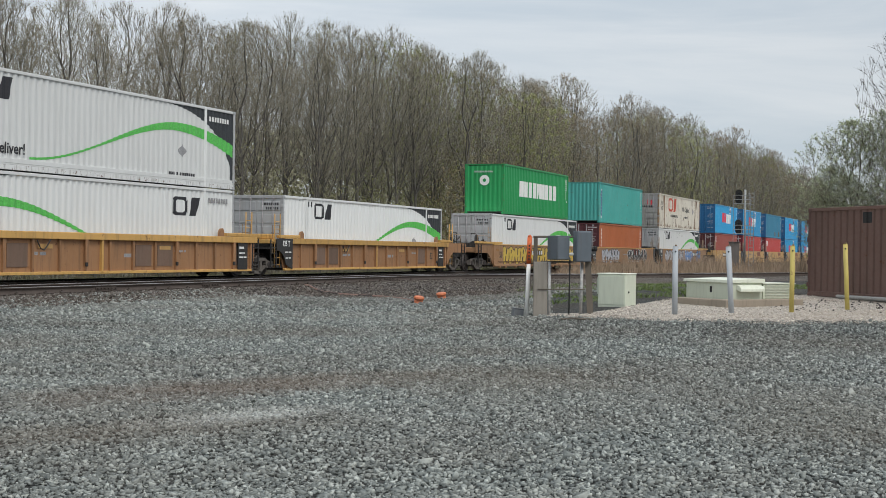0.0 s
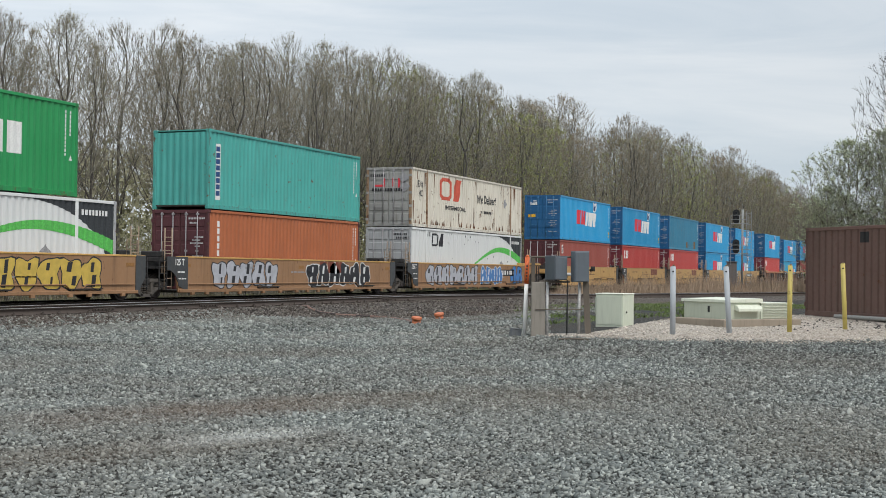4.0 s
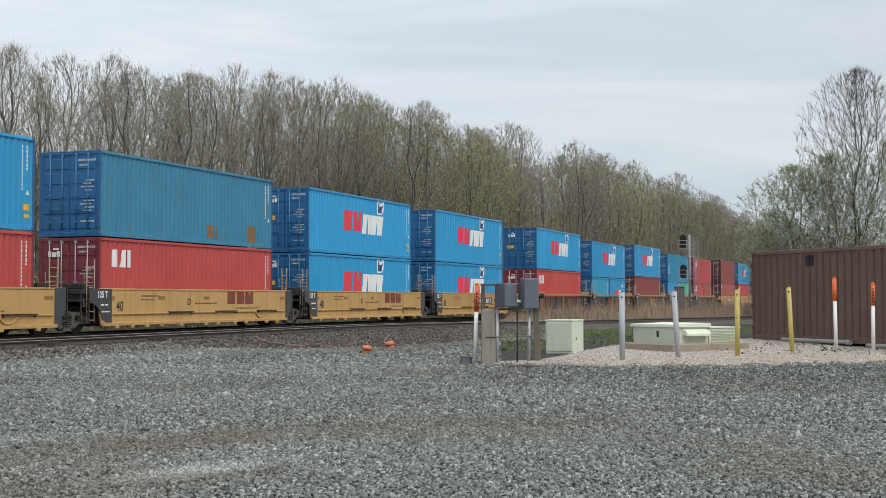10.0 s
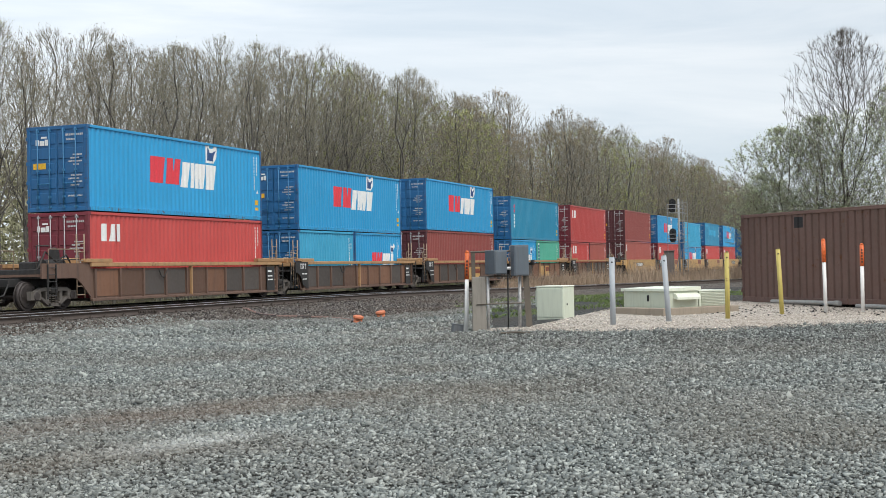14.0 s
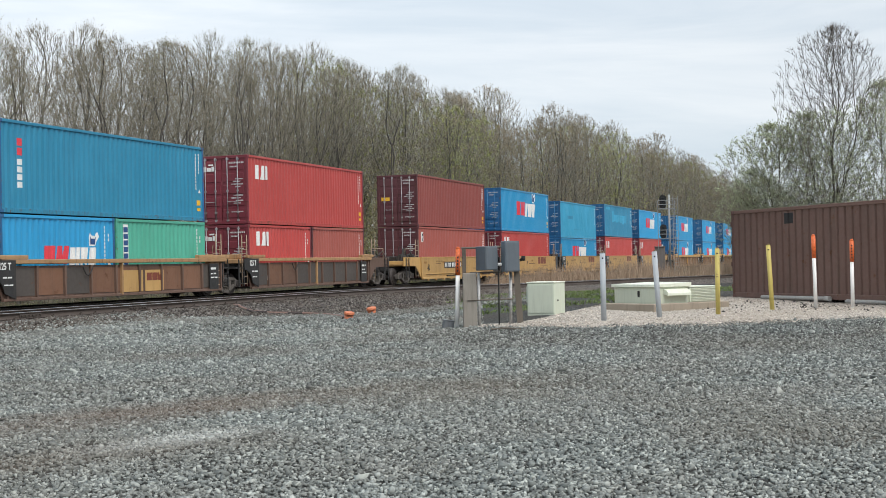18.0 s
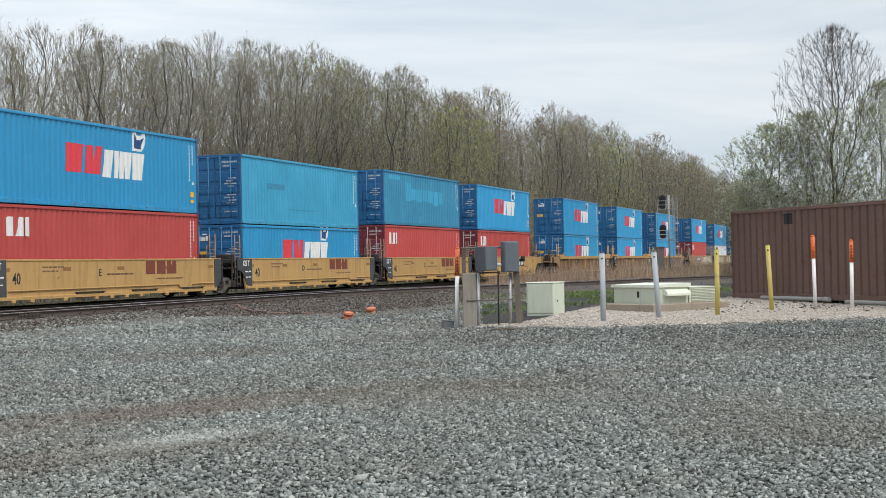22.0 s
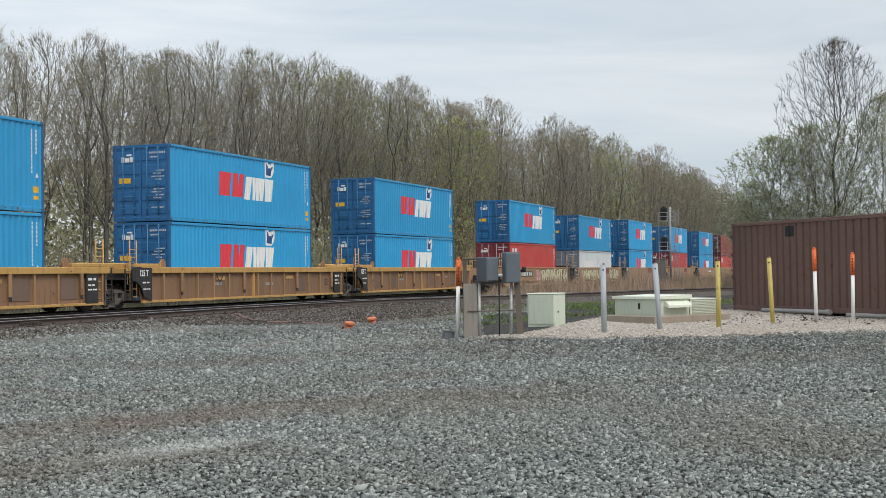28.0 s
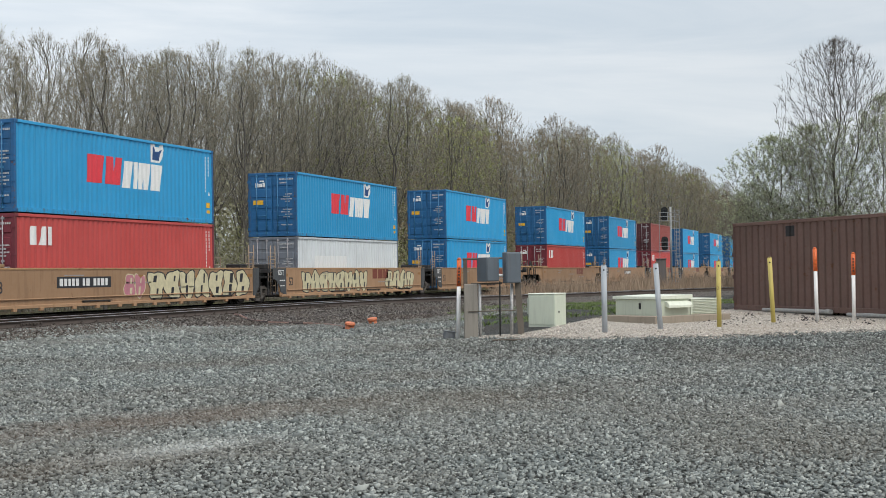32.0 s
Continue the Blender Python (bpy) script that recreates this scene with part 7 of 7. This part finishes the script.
def scrawl(u, x0, x1, z0, z1, fill, edge, seed, y=-1.492):
    """A spray-painted piece: fat blobs with a dark outline, one beside the other."""
    rng = random.Random(seed)
    n = max(2, round((x1 - x0) / ((z1 - z0) * 0.95)))
    step = (x1 - x0) / n
    for i in range(n):
        outer, inner, eyes = bmesh.new(), bmesh.new(), [bmesh.new(), bmesh.new()]
        cx, cz = x0 + step * (i + 0.5), (z0 + z1) / 2
        k = 26
        ph = [rng.uniform(0, 6.28) for _ in range(3)]
        rad = []
        for j in range(k):
            a = 2 * math.pi * j / k
            r = 1.02 + 0.15 * math.sin(3 * a + ph[0]) + 0.09 * math.sin(5 * a + ph[1])
            sq = 1 / max(abs(math.cos(a)), abs(math.sin(a))) ** 0.7
            rad.append((math.cos(a) * r * sq, math.sin(a) * r * sq))
        hx, hz = step * 0.5, (z1 - z0) * 0.45
        prism(outer, [(cx + px * hx, cz + pz * hz) for px, pz in rad], y - 0.002 - 0.0006 * (i % 2), y)
        prism(inner, [(cx + px * hx * 0.90, cz + pz * hz * 0.91) for px, pz in rad], y - 0.004 - 0.0006 * (i % 2), y - 0.0022)
        for q in range(2):
            ex, ez = cx + rng.uniform(-0.3, 0.3) * hx, cz + (q - 0.5) * hz * 0.9
            w, h = hx * rng.uniform(0.12, 0.3), hz * rng.uniform(0.2, 0.42)
            prism(eyes[q], [(ex - w, ez - h), (ex + w * 0.5, ez - h * 1.1), (ex + w, ez + h), (ex - w * 0.6, ez + h * 0.9)], y - 0.0065, y - 0.0048)
        o = part("graffiti_outline", outer, TAGS[edge], u)
        part("graffiti_fill", inner, TAGS[fill], o)
        for bq in eyes:
            part("graffiti_stroke", bq, TAGS[edge], o)

# ---- the train put together ----
TRAIN = []             # thing, place along the train, height of its base
PROTO = {}


def box_kind(kind):
    if kind in PROTO:
        return copy_thing(PROTO[kind], Matrix.Identity(4))
    make = {
        "sea": lambda: sea_blue(), "sea_low": lambda: sea_blue(STD), "sea20": lambda: sea_blue(STD, 6.058),
        "red": lambda: bright_red(), "red20": lambda: bright_red(STD, 6.058),
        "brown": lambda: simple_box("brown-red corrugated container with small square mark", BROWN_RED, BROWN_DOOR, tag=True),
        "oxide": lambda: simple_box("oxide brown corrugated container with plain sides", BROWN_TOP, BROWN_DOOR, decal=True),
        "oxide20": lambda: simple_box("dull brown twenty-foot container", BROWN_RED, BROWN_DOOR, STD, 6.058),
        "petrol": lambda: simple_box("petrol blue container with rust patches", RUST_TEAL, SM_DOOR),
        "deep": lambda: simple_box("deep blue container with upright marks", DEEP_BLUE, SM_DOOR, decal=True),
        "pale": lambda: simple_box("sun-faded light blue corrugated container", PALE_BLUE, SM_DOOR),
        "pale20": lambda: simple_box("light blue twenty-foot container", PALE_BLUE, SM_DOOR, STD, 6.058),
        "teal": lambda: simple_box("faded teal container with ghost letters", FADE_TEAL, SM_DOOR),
        "green20": lambda: simple_box("sea green twenty-foot container with white strip", GREEN20, GREEN20, STD, 6.058),
        "green": lambda: green_40(),
        "turq": lambda: simple_box("turquoise corrugated container with white strip", TURQ, TURQ, doors=False),
        "orange": lambda: simple_box("burnt orange corrugated container with white upright marks", ORANGE, BROWN_DOOR),
        "white53": lambda: white_53(), "chipped53": lambda: white_53(chips=True), "mirror53": lambda: white_53(True), "old53": lambda: old_53(),
        "grey": lambda: simple_box("pale grey container with dark door end", PALE_GREY, GREY_DOOR, STD),
    }[kind]
    c = make()
    if kind == "deep":
        upright_bar(c, -5.2, 1.75, 2.35, RED_MARK, 2, 0.26)
        upright_bar(c, -5.2, 0.75, 1.7, WHITE_MARK, 4, 0.26)
    if kind in ("turq", "green20"):
        upright_bar(c, -5.55 if kind == "turq" else -2.5, 0.45, 2.3, NAVY_MARK, 8, 0.22, WHITE_MARK)
    if kind == "orange":
        upright_bar(c, -5.45, 0.9, 2.5, WHITE_MARK, 6, 0.2)
    if kind == "teal":
        for i in range(7):
            shapes("ghost_letter", [rect(-2.75 + 0.86 * i, -1.95 + 0.86 * i, 1.35 + 0.08 * (i % 2) - (0.2 if i == 5 else 0), 2.05 + (0.3 if i == 0 else 0))], PALE_BLUE, c, FACE)
        shapes("ghost_strip", [rect(-5.2, -3.6, 2.45, 2.68)], PALE_BLUE, c, FACE)
    if kind == "petrol":
        for x0, x1, z0, z1 in ((0.9, 1.35, 0.25, 0.75), (1.5, 1.62, 0.25, 0.6), (4.0, 4.75, 0.2, 0.85)):
            shapes("rust_patch", [rect(x0, x1, z0, z1)], plain("flat_rust_patch", (0.22, 0.13, 0.06), 0.8, amount=0.3), c, FACE)
    if kind == "grey":
        shapes("painted_out_patch", [rect(-4.2, -0.6, 1.1, 1.75)], WHITE, c, FACE)
    if kind == "pale":
        shapes("painted_out_patch", [rect(-3.6, -2.0, 1.55, 1.8), rect(-1.8, 1.2, 0.7, 0.74)], FADE_TEAL, c, FACE)
    PROTO[kind] = c
    return c


def load(kind, u, z):
    TRAIN.append((box_kind(kind), u, z))
    return STD if kind in ("sea_low", "grey") or kind.endswith("20") else HC


def unit(car, centre, low, high, shift=0.0):
    """A well car with what stands in it."""
    TRAIN.append((car, centre, RAIL))
    z = RAIL + 0.318
    if isinstance(low, tuple):
        for k, dx in zip(low, (-3.07, 3.07)):
            h = load(k, centre + dx, z)
    else:
        h = load(low, centre + (shift if low.endswith("53") else 0), z)
    if high:
        load(high, centre + (0 if not high.endswith("53") else shift), z + h + 0.03)


LONG_RUST = "rust-brown ribbed 53-foot well car unit"
SMOOTH40 = "ochre yellow smooth-sided 40-foot well car unit"
RIB40 = "sooty brown ribbed well car unit with worn tan chord"
TAG53 = "faded ochre 53-foot well car unit covered in graffiti"

unit(well_car(LONG_RUST + ", weathered", True, "rib", RUSTY, CHORD, "cpl", "art", seed=1), 36.95, "mirror53", "white53")
unit(well_car(LONG_RUST + ", half loaded", True, "rib", RUSTY, CHORD, "art", "cpl", size_text="53", seed=2), 56.7, "white53", None)
w = well_car(TAG53, True, "smooth", RUST_TAN, CHORD, "cpl", "art", number=-2.6, size_text="53", seed=3)
scrawl(w, -6.9, 7.0, 0.36, 1.40, "gold", "black", 21)
unit(w, 79.9, "white53", "green")
w = well_car(TAG53, True, "smooth", RUST_TAN, CHORD, "art", "art", seed=4)
scrawl(w, -6.2, -1.6, 0.36, 1.40, "silver", "black", 22)
scrawl(w, 0.8, 6.6, 0.36, 1.40, "black", "pale", 23)
unit(w, 99.42, "orange", "turq")
w = well_car(TAG53, True, "smooth", RUST_TAN, CHORD, "art", "cpl", number=3.0, seed=5)
scrawl(w, -6.8, 0.2, 0.34, 1.42, "silver", "black", 24)
scrawl(w, 0.6, 4.0, 0.36, 1.38, "blue", "pale", 25, y=-1.5)
scrawl(w, 5.4, 7.4, 0.34, 1.42, "blue", "black", 26)
unit(w, 119.15, "chipped53", "old53")

for i, (u, low, high, letter) in enumerate(((134.61, "brown", "sea", "B"), (150.1, "red", "sea", "C"), (165.64, "red", "petrol", "D"), (181.19, "sea", "sea", "E"), (196.89, "sea", "sea", "A"))):
    unit(well_car(SMOOTH40, False, "smooth", YELLOW, YELLOW, "cpl" if i == 0 else "art", "cpl" if i == 4 else "art", number=(-3.3 if i == 0 else 0.0 if i == 4 else None), size_text="40", letter=letter, seed=30 + i), u + 6.096, low, high)
for i, (u, low, high) in enumerate(((216.64, "red", "sea"), (232.22, ("pale20", "sea20"), "sea"), (248.14, "oxide", "sea"), (264.03, ("sea20", "green20"), "deep"), (279.77, ("red20", "oxide20"), "red"))):
    w = well_car(RIB40, False, "rib", SOOT, WORN_CHORD, "cpl" if i == 0 else "art", "cpl" if i == 4 else "art", seed=40 + i)
    if i in (2, 3):
        for x in (0.16, 1.52):
            bm = bmesh.new()
            box(bm, x, x + 1.22, -1.410, -1.386, 0.34, 1.10, 0.004)
            pp = part("patched_panel", bm, YELLOW, w, "yellow painted patch panel")
            if x > 1:
                blocks("owner_block", [slant(x + 0.1, x + 0.42, 0.72, 1.0), slant(x + 0.46, x + 0.78, 0.72, 1.0), slant(x + 0.8, x + 1.12, 0.72, 1.0, 0.4)], plain("oxblood_stencil", (0.20, 0.05, 0.03)), pp, -1.411)
    unit(w, u + 6.096, low, high)
for i, (u, low, high, letter) in enumerate(((299.58, "brown", "oxide", "A"), (315.27, "red", "sea", "E"), (330.89, "sea_low", "pale", "D"), (346.36, "red", "teal", "C"), (361.9, "red", "sea", "B"))):
    unit(well_car(SMOOTH40, False, "smooth", YELLOW, YELLOW, "cpl" if i == 0 else "art", "cpl" if i == 4 else "art", number=(-2.6 if i == 0 else 0.3 if i == 4 else None), size_text="40", letter=letter, seed=50 + i), u + 6.096, low, high)
for i, u in enumerate((383.65, 403.29, 422.95)):
    unit(well_car("tan ribbed 53-foot well car unit, sun-faded", True, "rib", FADED, CHORD, "cpl" if i == 0 else "art", "cpl" if i == 2 else "art", size_text="53", seed=60 + i), u + 6.096, "sea", "sea")
for i, (u, low, high) in enumerate(((446.69, "red", "sea"), (466.24, "grey", "sea"), (486.09, "sea", "sea"))):
    w = well_car(TAG53, True, "smooth", TAN, WORN_CHORD, "cpl" if i == 0 else "art", "cpl" if i == 2 else "art", number=(-4.4 if i == 0 else None), size_text="53", seed=70 + i)
    if i == 0:
        scrawl(w, -0.6, 0.7, 0.45, 1.3, "pink", "cream", 34)
        scrawl(w, 0.9, 8.4, 0.30, 1.45, "cream", "black", 31)
    if i == 1:
        scrawl(w, -6.2, 1.2, 0.36, 1.38, "cream", "black", 32)
        scrawl(w, 3.6, 7.6, 0.34, 1.38, "cream", "black", 33)
    unit(w, u + 6.096, low, high)
for i, (u, low, high) in enumerate(((508.4, "red", "sea"), (529.6, "sea", "sea"), (549.4, "red", "oxide"), (569.2, "sea", "sea"), (590.8, "sea", "sea"), (610.5, "sea", "sea"))):
    unit(well_car("faded ochre 53-foot well car unit, smooth-sided", True, "smooth", TAN, WORN_CHORD, "cpl" if i in (0, 4) else "art", "cpl" if i in (0, 3, 5) else "art", number=(-1.0 if i == 1 else None), seed=80 + i), u + 6.096, low, high)


# ---- storage container beyond the pad ----
sc = container("rusty brown storage container standing on the gravel pad", RUSTBOX, 12.19, 2.59, door_mat=OLDRUST, period=0.30, flat=0.66, depth=0.04, group="storage")
tagged(sc, category="container")
shapes("dark_vent_panel", [rect(-6.095 + 2.55, -6.095 + 2.95, 2.12, 2.42)], SLOT, sc, FACE)
SC_A = Vector((39.87, 5.2))
SC_D = Vector((-0.744, -0.668))
mid = SC_A + SC_D * 6.095 + Vector((0.668, -0.744)) * -1.219 * -1
sc.matrix_basis = pose(mid.x, mid.y, gz(38.5, 4.0) + 0.02, 0, 0, math.degrees(math.atan2(SC_D.y, SC_D.x)))


def travelled(t):
    """How far the train has come at t seconds."""
    return 12.83563 * t + 0.0108858 * (t - 16) ** 2 - 0.0000953894 * (t - 16) ** 3


def motions():
    times = [0, 2, 4, 6, 8, 10, 12, 14, 16, 18, 20, 22, 24, 26, 28, 30, 32]
    for ob, u, z in TRAIN:
        walk(ob, [(t, pose(u - travelled(t), TRACK_Y, z)) for t in times])
    # wheelsets roll, all alike but for their place on the truck
    keyed = {}
    for ob in [o for o in scene.objects if o.name.split(".")[0] == "wheelset"]:
        side = ob.location.x > 0
        if side not in keyed:
            at = tuple(ob.location)
            rows, n = [], 32 * 30
            for i in range(n + 1):
                t = i / 30
                rows.append((t, pose(*at, 0, -math.degrees((travelled(t) - travelled(0)) / 0.455) % 360 - 360, 0)))
            walk(ob, rows)
            keyed[side] = ob
        else:
            src = keyed[side].animation_data
            ob.rotation_mode = "QUATERNION"
            keys = ob.animation_data_create()
            keys.action = src.action
            keys.action_slot = src.action_slot


motions()
